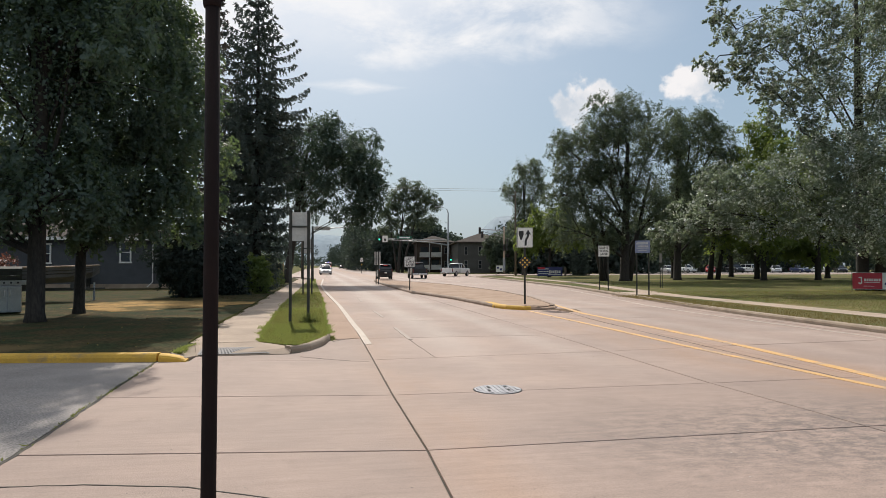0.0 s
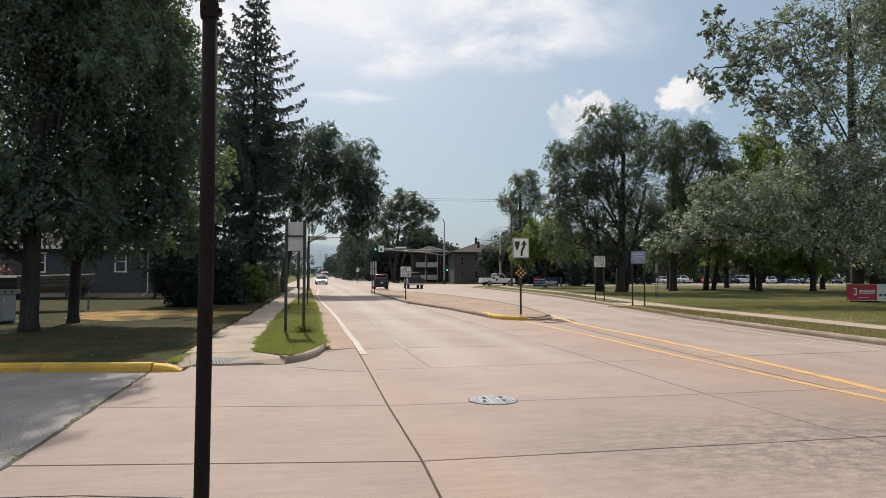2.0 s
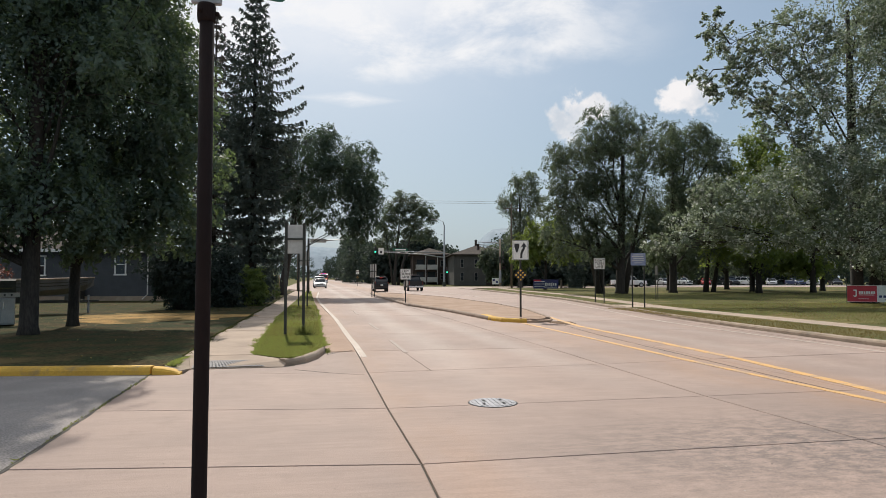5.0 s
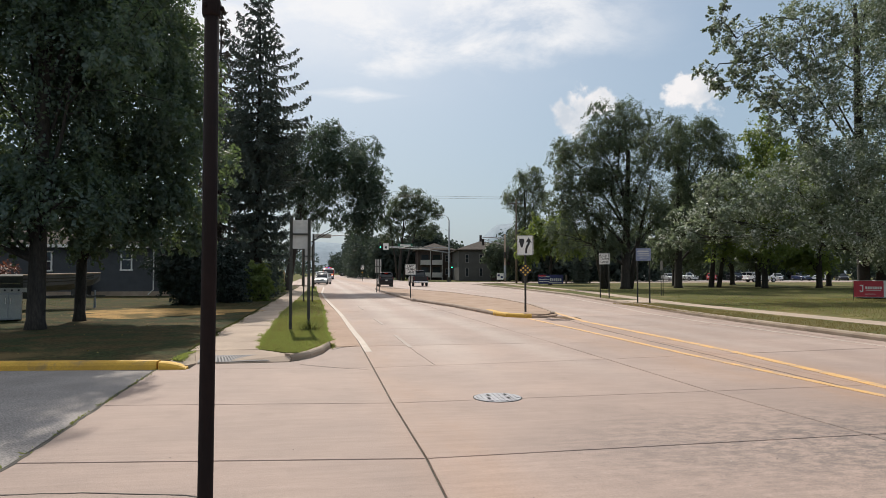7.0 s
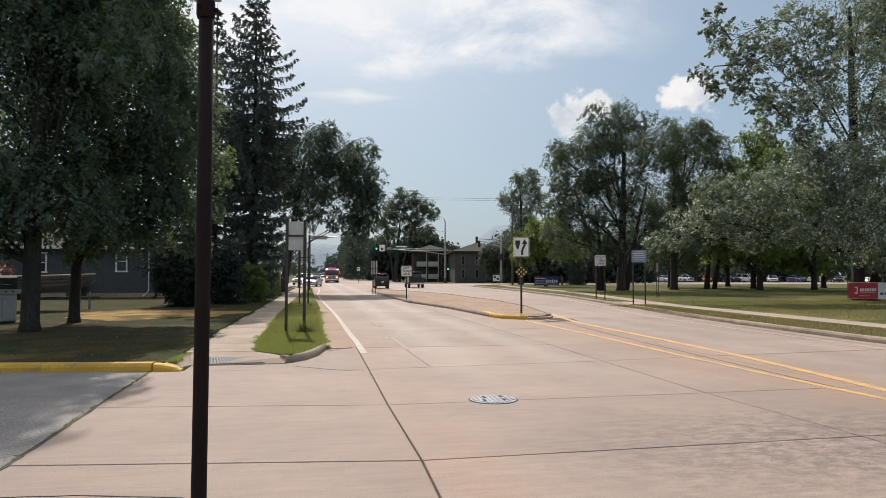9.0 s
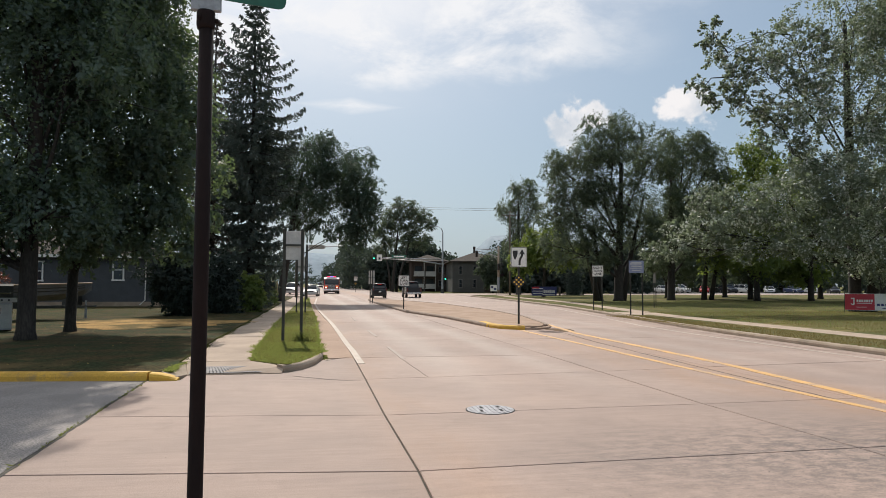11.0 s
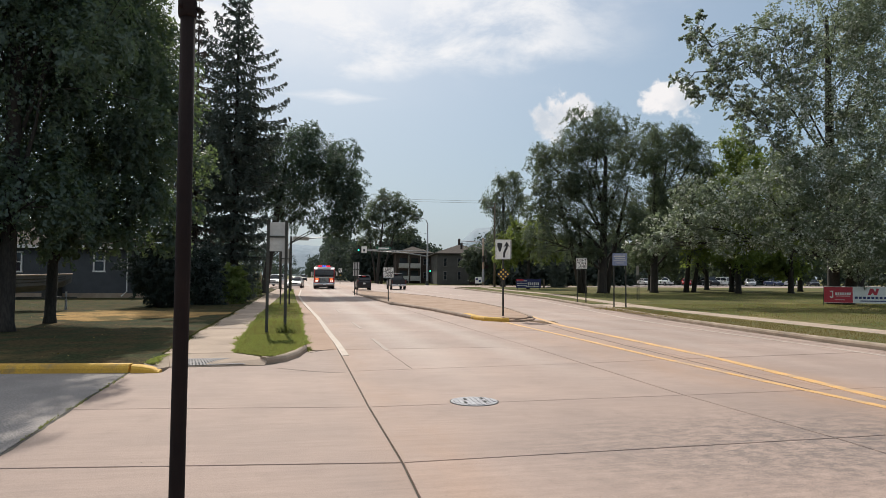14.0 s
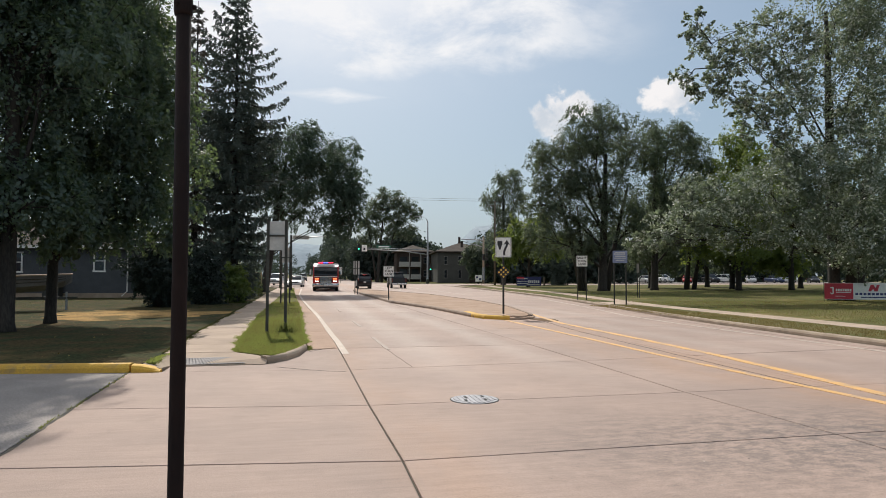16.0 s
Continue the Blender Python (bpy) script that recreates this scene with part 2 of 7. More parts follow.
def road_material(name, c1, c2, dirt, tracks=True):
    """Street concrete: broad tone, a crosswise broom finish, grit, wheel tracks paled by wear and a painted-in sheen,
    rusty dirt along the lanes, one scuffed area.
    """
    m = bpy.data.materials.new(name)
    m.use_nodes = True
    nt = m.node_tree
    n, l = nt.nodes, nt.links
    b = n["Principled BSDF"]
    src = n.new("ShaderNodeNewGeometry").outputs["Position"]

    def tex(s, detail=5.0, rg=0.6, stretch=(1, 1, 1), shift=(0, 0, 0)):
        mp = n.new("ShaderNodeMapping")
        mp.inputs["Scale"].default_value, mp.inputs["Location"].default_value = stretch, shift
        l.new(src, mp.inputs[0])
        t = n.new("ShaderNodeTexNoise")
        t.inputs["Scale"].default_value, t.inputs["Detail"].default_value, t.inputs["Roughness"].default_value = s, detail, rg
        l.new(mp.outputs[0], t.inputs["Vector"])
        return t.outputs[0]

    def calc(op, a, c):
        o = n.new("ShaderNodeMath")
        o.operation = op
        for i, v in enumerate((a, c)):
            if isinstance(v, (int, float)):
                o.inputs[i].default_value = v
            else:
                l.new(v, o.inputs[i])
        return o.outputs[0]

    def ramp(v, lo, hi, a=0.0, c=1.0):
        r = n.new("ShaderNodeMapRange")
        r.interpolation_type = "SMOOTHSTEP"
        for i, q in enumerate((lo, hi, a, c)):
            r.inputs[i + 1].default_value = q
        l.new(v, r.inputs[0])
        return r.outputs[0]

    def mix(f, a, c):
        x = n.new("ShaderNodeMix")
        x.data_type = "RGBA"
        for i, v in ((0, f), (6, a), (7, c)):
            if isinstance(v, tuple):
                x.inputs[i].default_value = (*v[:3], 1)
            else:
                l.new(v, x.inputs[i])
        return x.outputs[2]

    def bump_at(v, centre, half):
        return ramp(calc("ABSOLUTE", calc("SUBTRACT", v, centre), 0.0), half, 0.0)

    broom, grit = tex(2.2, 5.0, 0.65, (0.55, 7.0, 1.0)), tex(75, 3.0)
    col = mix(ramp(tex(0.55, 6.0), 0.32, 0.68), c1, c2)
    col = mix(ramp(tex(2.1, 9.0, 0.72, (1.0, 0.8, 1.0)), 0.50, 0.78, 0.0, 0.45), col, tuple(v * 0.70 for v in c2))
    sep = n.new("ShaderNodeSeparateXYZ")
    l.new(src, sep.inputs[0])
    lane = calc("ADD", sep.outputs[0], calc("MULTIPLY", sep.outputs[1], 0.03))
    wob = calc("MULTIPLY", calc("SUBTRACT", tex(0.35, 4.0, 0.6, (1.0, 0.25, 1.0)), 0.5), 1.6)
    lane = calc("ADD", lane, wob)
    far = ramp(sep.outputs[1], 7.0, 16.0)
    if tracks:
        # Worn, paler tracks; the far road's sheen is painted into them.
        for centre, half, lit in ((2.75, 0.8, 0.46), (4.6, 0.75, 0.40), (9.6, 0.8, 0.24), (11.4, 0.7, 0.22)):
            col = mix(calc("MULTIPLY", calc("MULTIPLY", bump_at(lane, centre, half), far), lit), col, tuple(v * 1.24 for v in (c1[0], c1[0] * 0.84, c1[0] * 0.74)))
        for centre, half, amount in ((7.3, 1.7, 0.75), (1.3, 0.8, 0.38), (8.4, 0.7, 0.4)):
            spread = ramp(tex(0.9, 8.0, 0.7, (1.0, 0.35, 1.0), (centre, 0, 0)), 0.34, 0.66, 0.15, 1.0)
            col = mix(calc("MULTIPLY", calc("MULTIPLY", bump_at(lane, centre, half), spread), amount), col, dirt)
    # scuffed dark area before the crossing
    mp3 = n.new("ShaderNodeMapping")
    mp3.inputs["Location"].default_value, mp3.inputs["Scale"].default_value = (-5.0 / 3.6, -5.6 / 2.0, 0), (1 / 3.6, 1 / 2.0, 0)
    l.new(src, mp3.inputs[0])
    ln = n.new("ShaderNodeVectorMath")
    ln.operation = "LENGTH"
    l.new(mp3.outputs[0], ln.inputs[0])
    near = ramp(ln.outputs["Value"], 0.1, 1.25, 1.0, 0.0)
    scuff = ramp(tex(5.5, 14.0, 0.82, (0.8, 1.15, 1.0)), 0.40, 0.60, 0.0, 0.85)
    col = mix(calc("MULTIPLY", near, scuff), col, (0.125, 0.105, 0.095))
    tone = calc("MULTIPLY", ramp(broom, 0.3, 0.7, 0.93, 1.07), ramp(grit, 0.3, 0.7, 0.86, 1.14))
    tone = calc("MULTIPLY", tone, ramp(tex(28, 2.0, 0.5, (1, 1, 1), (3, 1, 0)), 0.66, 0.74, 1.0, 0.78))
    oi = n.new("ShaderNodeObjectInfo")
    tone = calc("MULTIPLY", tone, ramp(oi.outputs["Random"], 0, 1, 0.95, 1.05))
    com = n.new("ShaderNodeCombineColor")
    for i in range(3):
        l.new(tone, com.inputs[i])
    x = n.new("ShaderNodeMix")
    x.data_type, x.blend_type = "RGBA", "MULTIPLY"
    x.inputs[0].default_value = 1.0
    l.new(col, x.inputs[6])
    l.new(com.outputs[0], x.inputs[7])
    l.new(x.outputs[2], b.inputs["Base Color"])
    b.inputs["Roughness"].default_value = 0.8
    bp = n.new("ShaderNodeBump")
    bp.inputs["Strength"].default_value, bp.inputs["Distance"].default_value = 0.45, 0.01
    l.new(calc("ADD", grit, calc("MULTIPLY", broom, 0.6)), bp.inputs["Height"])
    l.new(bp.outputs[0], b.inputs["Normal"])
    return m


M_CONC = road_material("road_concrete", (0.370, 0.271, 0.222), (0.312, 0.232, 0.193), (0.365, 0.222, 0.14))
M_GUTTER = road_material("gutter_concrete", (0.36, 0.230, 0.155), (0.30, 0.185, 0.120), (0.30, 0.19, 0.12), False)
M_JOINT = material("joint_filler", (0.05, 0.045, 0.04), (0.09, 0.08, 0.06), 4, 60, 0.95, world_space=True)
M_STREET = material("old_grey_street", (0.31, 0.28, 0.262), (0.25, 0.228, 0.214), 1.2, 46, 0.9, 0.7, spread=0.42, spec=0.25, world_space=True,
                    stain=(0.17, 0.165, 0.16), stain_scale=0.8)
M_CURB = material("curb_concrete", (0.38, 0.30, 0.225), (0.29, 0.225, 0.165), 1.5, 60, 0.9, 0.3, stain=(0.2, 0.17, 0.13), world_space=True)
M_CURB_D = material("dirty_median_kerb", (0.34, 0.26, 0.20), (0.25, 0.185, 0.14), 1.5, 60, 0.9, 0.3, stain=(0.15, 0.115, 0.085), world_space=True)
M_WALK = material("sidewalk_concrete", (0.43, 0.330, 0.250), (0.355, 0.272, 0.208), 0.9, 80, 0.9, 0.25, rnd=0.06, stain=(0.33, 0.28, 0.23), world_space=True)
M_YCURB = material("yellow_paint_worn", (0.66, 0.39, 0.055), (0.55, 0.32, 0.05), 2, 50, 0.75, 0.3, stain=(0.30, 0.21, 0.10), stain_scale=1.8, stain_at=0.55, world_space=True)
M_YLINE = material("yellow_road_paint", (0.70, 0.40, 0.135), (0.58, 0.35, 0.14), 2, 60, 0.7, 0.15, stain=(0.42, 0.29, 0.19), stain_scale=2.2, stain_at=0.47, world_space=True)
M_WLINE = material("white_road_paint", (0.54, 0.46, 0.39), (0.46, 0.385, 0.32), 2, 60, 0.75, 0.15, stain=(0.42, 0.34, 0.28), stain_scale=1.6, stain_at=0.48, world_space=True)
M_WFAINT = material("worn_away_paint", (0.385, 0.315, 0.27), (0.35, 0.28, 0.235), 2, 60, 0.8, 0.15, stain=(0.35, 0.275, 0.235), stain_scale=1.6, stain_at=0.48, world_space=True)
M_GROUND = material("ground_grass", (0.10, 0.115, 0.04), (0.15, 0.13, 0.055), 0.08, 6, 0.95, 0.4, spread=0.3, spec=0.06, world_space=True)
# Lawn base darkened to carry the maples' shade; the stain is dry grass.
M_LAWN_L = material("shade_toned_lawn", (0.036, 0.047, 0.021), (0.074, 0.054, 0.026), 1.1, 14, 0.95, 0.6, spread=0.38, spec=0.06, world_space=True,
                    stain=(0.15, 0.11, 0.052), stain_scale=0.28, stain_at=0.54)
M_LAWN_R = material("park_lawn", (0.088, 0.098, 0.036), (0.130, 0.115, 0.05), 0.25, 18, 0.95, 0.6, spread=0.35, spec=0.06, world_space=True,
                    stain=(0.25, 0.20, 0.09), stain_scale=0.2, stain_at=0.53)
M_VERGE = material("verge_turf", (0.115, 0.135, 0.045), (0.175, 0.14, 0.07), 1.1, 25, 0.95, 0.6, spread=0.3, spec=0.06, world_space=True, stain=(0.20, 0.15, 0.085), stain_scale=0.9, stain_at=0.55)
M_DIRT = material("median_soil_pavers", (0.39, 0.275, 0.20), (0.33, 0.22, 0.15), 0.8, 40, 0.95, 0.5, stain=(0.24, 0.15, 0.09), stain_scale=0.6, stain_at=0.54, world_space=True)
M_MUD = material("dried_mud", (0.10, 0.070, 0.045), (0.19, 0.125, 0.08), 2.5, 40, 0.95, 0.5, spread=0.3, spec=0.1, world_space=True)
M_TACTILE = material("dark_tactile_plate", (0.24, 0.225, 0.22), (0.29, 0.27, 0.26), 3, 60, 0.8, world_space=True)
M_IRON = material("cast_iron_cover", (0.33, 0.33, 0.35), (0.22, 0.22, 0.23), 9, 80, 0.45, 0.2, metal=0.7)
M_DARK = material("dark_gap", (0.02, 0.02, 0.02), (0.03, 0.03, 0.03), 3, 30, 0.9)
M_RUST = material("rusty_brown_steel", (0.009, 0.006, 0.006), (0.016, 0.009, 0.008), 6, 55, 0.8, 0.35, metal=0.0, spec=0.2, stain=(0.036, 0.016, 0.011), stain_scale=3.5, stretch=(1, 1, 0.25))
M_GALV = material("galvanised_steel", (0.36, 0.37, 0.38), (0.28, 0.29, 0.30), 5, 60, 0.5, 0.1, metal=0.7)
M_POST = material("dull_channel_steel", (0.066, 0.068, 0.060), (0.046, 0.047, 0.042), 6, 60, 0.7, 0.1, metal=0.1, spec=0.3)
M_ALU = material("bare_aluminium_back", (0.52, 0.51, 0.48), (0.46, 0.45, 0.43), 4, 50, 0.5, 0.05, metal=0.25)
M_WHITE = material("white_sign_sheet", (0.78, 0.78, 0.75), (0.72, 0.72, 0.69), 4, 50, 0.5, 0.02)
M_BLACK = material("black_sign_paint", (0.018, 0.018, 0.02), (0.025, 0.025, 0.025), 4, 50, 0.5, 0.02)
M_GREEN = material("green_sign_sheet", (0.01, 0.12, 0.075), (0.012, 0.10, 0.065), 4, 50, 0.4, 0.02)
M_BLUE = material("faded_blue_sign", (0.16, 0.19, 0.30), (0.20, 0.235, 0.35), 6, 50, 0.5, 0.02)
M_NAVY = material("navy_banner", (0.028, 0.035, 0.13), (0.035, 0.045, 0.15), 4, 50, 0.55, 0.02)
M_RED = material("red_banner_vinyl", (0.52, 0.035, 0.055), (0.45, 0.03, 0.05), 3, 50, 0.5, 0.03)
M_YBUT = material("amber_reflector", (0.80, 0.50, 0.06), (0.7, 0.42, 0.05), 6, 60, 0.35, 0.02)
M_BARK = material("dark_bark", (0.025, 0.022, 0.019), (0.039, 0.033, 0.028), 3, 22, 0.95, 0.9, spread=0.35, stretch=(1, 1, 0.3))
M_BARK_P = material("poplar_bark", (0.040, 0.036, 0.031), (0.024, 0.022, 0.019), 2, 18, 0.9, 0.8, spread=0.3, stretch=(1, 1, 0.5))
M_SIDING = material("grey_lap_siding", (0.080, 0.086, 0.094), (0.070, 0.076, 0.083), 2, 40, 0.8, 0.05, spec=0.2)
M_SIDING_W = material("pale_lap_siding", (0.5, 0.49, 0.47), (0.45, 0.44, 0.42), 2, 40, 0.7, 0.05)
M_TRIM = material("white_trim_paint", (0.74, 0.73, 0.70), (0.66, 0.65, 0.62), 3, 50, 0.6, 0.03)
M_ROOF = material("brown_grey_shingles", (0.085, 0.070, 0.060), (0.062, 0.052, 0.046), 1.5, 14, 0.9, 0.5, spread=0.3, spec=0.15)
M_BRICK = material("brown_brick", (0.075, 0.058, 0.050), (0.058, 0.045, 0.040), 1.5, 14, 0.9, 0.4, spread=0.25, spec=0.15)
M_STUCCO = material("olive_grey_stucco", (0.105, 0.103, 0.096), (0.09, 0.088, 0.082), 0.8, 30, 0.85, 0.2, spec=0.15)
M_FRAME = material("dull_window_frames", (0.22, 0.21, 0.20), (0.18, 0.17, 0.16), 3, 50, 0.6, 0.03)
M_PANE = glass("dark_window_glass", (0.02, 0.025, 0.03))
M_TYRE = material("tyre_rubber", (0.018, 0.018, 0.019), (0.028, 0.027, 0.026), 8, 60, 0.85, 0.1)
M_RIM = material("alloy_rim", (0.45, 0.45, 0.46), (0.35, 0.35, 0.36), 6, 60, 0.35, 0.02, metal=0.9)
M_CHROME = material("chrome_trim", (0.62, 0.62, 0.63), (0.55, 0.55, 0.56), 6, 60, 0.18, 0.0, metal=1.0)
M_PLASTIC = material("black_plastic", (0.03, 0.03, 0.032), (0.022, 0.022, 0.024), 6, 60, 0.6, 0.05)
M_FENCE = material("weathered_fence_wood", (0.34, 0.25, 0.13), (0.25, 0.18, 0.10), 2, 30, 0.85, 0.3, rnd=0.15, stretch=(1, 1, 0.2))
M_WOOD = material("grey_pole_wood", (0.14, 0.11, 0.085), (0.10, 0.08, 0.06), 2, 25, 0.9, 0.4, stretch=(1, 1, 0.2))


def paint(name, c, rough=0.28):
    m = material(name, c, tuple(v * 0.92 for v in c), 1.2, 60, rough, 0.0, spread=0.03, spec=0.3)
    b = m.node_tree.nodes["Principled BSDF"]
    b.inputs["Coat Weight"].default_value, b.inputs["Coat Roughness"].default_value = 0.35, 0.12
    return m


M_PAINT_BLACK = paint("black_car_paint", (0.018, 0.019, 0.022))
M_PAINT_GREY = paint("dark_grey_car_paint", (0.016, 0.019, 0.024))
M_PAINT_WHITE = paint("white_car_paint", (0.75, 0.75, 0.74))
M_PAINT_SILVER = paint("silver_car_paint", (0.52, 0.53, 0.54))
M_PAINT_RED = paint("fire_engine_red", (0.42, 0.022, 0.02))
M_PAINT_BLUE = paint("dark_blue_car_paint", (0.03, 0.045, 0.10))
M_TAIL = glow("tail_lamp_red", (0.5, 0.02, 0.015), 0.35)
M_TAIL_OFF = material("tail_lamp_dark", (0.13, 0.010, 0.010), (0.10, 0.008, 0.008), 5, 50, 0.3, 0.0)
M_HEAD = glow("headlamp_on", (1.0, 0.93, 0.82), 2.0)
M_HEAD_OFF = material("headlamp_lens", (0.6, 0.6, 0.6), (0.5, 0.5, 0.52), 6, 60, 0.15, 0.0)
M_AMBER = glow("amber_flasher", (1.0, 0.24, 0.08), 1.5)
M_BEACON_R = glow("red_beacon", (1.0, 0.02, 0.05), 3.4)
M_BEACON_B = glow("blue_beacon", (0.08, 0.15, 1.0), 3.0)
M_BEACON_W = glow("white_beacon", (1.0, 0.85, 0.9), 2.5)
M_SIG_GREEN = glow("green_signal_lens", (0.05, 1.0, 0.55), 2.0)
M_SIG_OFF = material("dark_signal_lens", (0.05, 0.03, 0.02), (0.04, 0.025, 0.02), 5, 50, 0.4, 0.0)

L_MAPLE = leaf_material("maple_leaves", (0.052, 0.082, 0.078), (0.068, 0.102, 0.096), (0.27, 0.37, 0.12), 0.31, 0.6, 0.35)
L_SPRUCE = leaf_material("spruce_needles", (0.058, 0.080, 0.074), (0.090, 0.114, 0.102), (0.08, 0.11, 0.07), 0.2, 0.6)
L_SPRUCE_DRY = leaf_material("browning_spruce_needles", (0.072, 0.070, 0.062), (0.115, 0.092, 0.082), (0.10, 0.09, 0.07), 0.2, 0.65)
L_YEW = leaf_material("yew_needles", (0.024, 0.036, 0.032), (0.036, 0.050, 0.044), (0.03, 0.05, 0.02), 0.15, 0.65, 0.2)
L_ELM = leaf_material("elm_leaves", (0.056, 0.078, 0.062), (0.086, 0.108, 0.082), (0.17, 0.22, 0.11), 0.40, 0.55, 0.35)
L_ELM_DARK = leaf_material("dark_elm_leaves", (0.047, 0.074, 0.060), (0.072, 0.100, 0.080), (0.12, 0.18, 0.09), 0.32, 0.6, 0.3)
L_POPLAR = leaf_material("silver_poplar_leaves", (0.066, 0.094, 0.074), (0.125, 0.152, 0.122), (0.27, 0.33, 0.18), 0.42, 0.42, 0.6, (0.62, 0.64, 0.62), 0.25)
L_LIGHT = leaf_material("light_green_leaves", (0.075, 0.115, 0.035), (0.11, 0.155, 0.05), (0.30, 0.38, 0.08), 0.45)
L_FAR = leaf_material("far_wood_leaves", (0.050, 0.066, 0.060), (0.064, 0.082, 0.074), (0.08, 0.11, 0.07), 0.25, 0.75, 0.08)
L_RED = leaf_material("russet_leaves", (0.13, 0.045, 0.03), (0.20, 0.075, 0.05), (0.30, 0.10, 0.05), 0.3)
L_GRASS = leaf_material("grass_blades", (0.15, 0.17, 0.06), (0.23, 0.22, 0.09), (0.28, 0.31, 0.09), 0.45, 0.8, 0.15)
# Darker copy of the grass blades, with the lawn's shade in the colour.
L_SHADE = leaf_material("shade_toned_blades", (0.060, 0.066, 0.032), (0.080, 0.078, 0.038), (0.13, 0.14, 0.05), 0.5, 0.85, 0.08)
L_VERGE = leaf_material("verge_blades", (0.16, 0.20, 0.055), (0.25, 0.255, 0.09), (0.38, 0.44, 0.11), 0.45, 0.8, 0.15)
L_DRY = leaf_material("dry_grass_blades", (0.17, 0.14, 0.06), (0.25, 0.19, 0.083), (0.28, 0.22, 0.07), 0.3, 0.8, 0.1)


# ---- mesh helpers ----
def finish(name, bm, mat_, parent=None, label="", smooth=False):
    me = bpy.data.meshes.new(name)
    bm.normal_update()
    bm.to_mesh(me)
    bm.free()
    if smooth:
        for p in me.polygons:
            p.use_smooth = True
    me.materials.append(mat_)
    ob = new(name, me)
    ob.parent = parent
    if label:
        tagged(ob, label)
    return ob


def part(name, bm, mat_, parent, label="", smooth=False):
    return finish(name, bm, mat_, parent, label, smooth)


def thing(name, label, category, m=None, group="", kind=""):
    ob = new(name)
    ob.empty_display_size = 0.2
    if m is not None:
        ob.matrix_basis = m
    return tagged(ob, label, category, group, kind)


def box(bm, c, s, bevel=0.0, m=None, seg=1):
    r = bmesh.ops.create_cube(bm, size=1.0)
    vs = r["verts"]
    for v in vs:
        v.co = Vector((v.co.x * s[0], v.co.y * s[1], v.co.z * s[2]))
    if bevel:
        es = list({e for v in vs for e in v.link_edges})
        r = bmesh.ops.bevel(bm, geom=es, offset=bevel, segments=seg, affect="EDGES", profile=0.5)
        vs = list({v for f in r["faces"] for v in f.verts} | {v for v in vs if v.is_valid})
    mm = Matrix.Translation(c) @ (m or Matrix())
    for v in vs:
        v.co = mm @ v.co
    return bm


def boxes(*specs, bevel=0.0):
    bm = bmesh.new()
    for c, s in specs:
        box(bm, c, s, bevel)
    return bm


def tube(bm, pts, radii, seg=10, cap=True):
    """A tapered round bar through the points."""
    rings = []
    for i, p in enumerate(pts):
        p = Vector(p)
        a = Vector(pts[max(i - 1, 0)])
        b = Vector(pts[min(i + 1, len(pts) - 1)])
        d = (b - a).normalized()
        u = d.orthogonal().normalized() if abs(d.z) < 0.9 else d.cross(Vector((0, 1, 0))).normalized()
        w = d.cross(u)
        rings.append([bm.verts.new(p + (u * math.cos(2 * math.pi * k / seg) + w * math.sin(2 * math.pi * k / seg)) * radii[i]) for k in range(seg)])
    for a, b in zip(rings, rings[1:]):
        for k in range(seg):
            bm.faces.new((a[k], a[(k + 1) % seg], b[(k + 1) % seg], b[k]))
    if cap:
        bm.faces.new(rings[0][::-1])
        bm.faces.new(rings[-1])
    return bm


def tube_bm(pts, radii, seg=10):
    return tube(bmesh.new(), pts, radii if isinstance(radii, (list, tuple)) else [radii] * len(pts), seg)


def prism(bm, pts, z0, z1, bevel=0.0):
    """An upright slab over an outline of x, y points (anticlockwise)."""
    lo = [bm.verts.new((x, y, z0)) for x, y in pts]
    hi = [bm.verts.new((x, y, z1)) for x, y in pts]
    n = len(pts)
    top = bm.faces.new(hi)
    bm.faces.new(lo[::-1])
    for i in range(n):
        bm.faces.new((lo[i], lo[(i + 1) % n], hi[(i + 1) % n], hi[i]))
    if bevel:
        bmesh.ops.bevel(bm, geom=list(top.edges), offset=bevel, segments=2, affect="EDGES", profile=0.5)
    return bm


def strip(bm, left, right, z0, z1):
    """A slab between two lines of x, y points of equal length."""
    L = [(bm.verts.new((x, y, z0)), bm.verts.new((x, y, z1))) for x, y in left]
    R = [(bm.verts.new((x, y, z0)), bm.verts.new((x, y, z1))) for x, y in right]
    for i in range(len(L) - 1):
        bm.faces.new((L[i][1], R[i][1], R[i + 1][1], L[i + 1][1]))
        bm.faces.new((L[i][0], L[i][1], L[i + 1][1], L[i + 1][0]))
        bm.faces.new((R[i][1], R[i][0], R[i + 1][0], R[i + 1][1]))
    bm.faces.new((L[0][1], L[0][0], R[0][0], R[0][1]))
    bm.faces.new((L[-1][0], L[-1][1], R[-1][1], R[-1][0]))
    return bm


def text_part(words, size, m, mat_, parent, name="lettering"):
    cu = bpy.data.curves.new(name, "FONT")
    cu.body, cu.size, cu.align_x, cu.align_y, cu.extrude = words, size, "CENTER", "CENTER", 0.001
    cu.offset = size * 0.022
    ob = bpy.data.objects.new(name, cu)
    me = bpy.data.meshes.new_from_object(ob)
    bpy.data.objects.remove(ob)
    me.transform(m)
    me.materials.append(mat_)
    o = new(name, me)
    o.parent = parent
    return o


def along(line, y):
    """x on a line of (x, y) points at y."""
    for (x0, y0), (x1, y1) in zip(line, line[1:]):
        if y <= y1:
            return x0 + (x1 - x0) * (y - y0) / (y1 - y0)
    return line[-1][0]

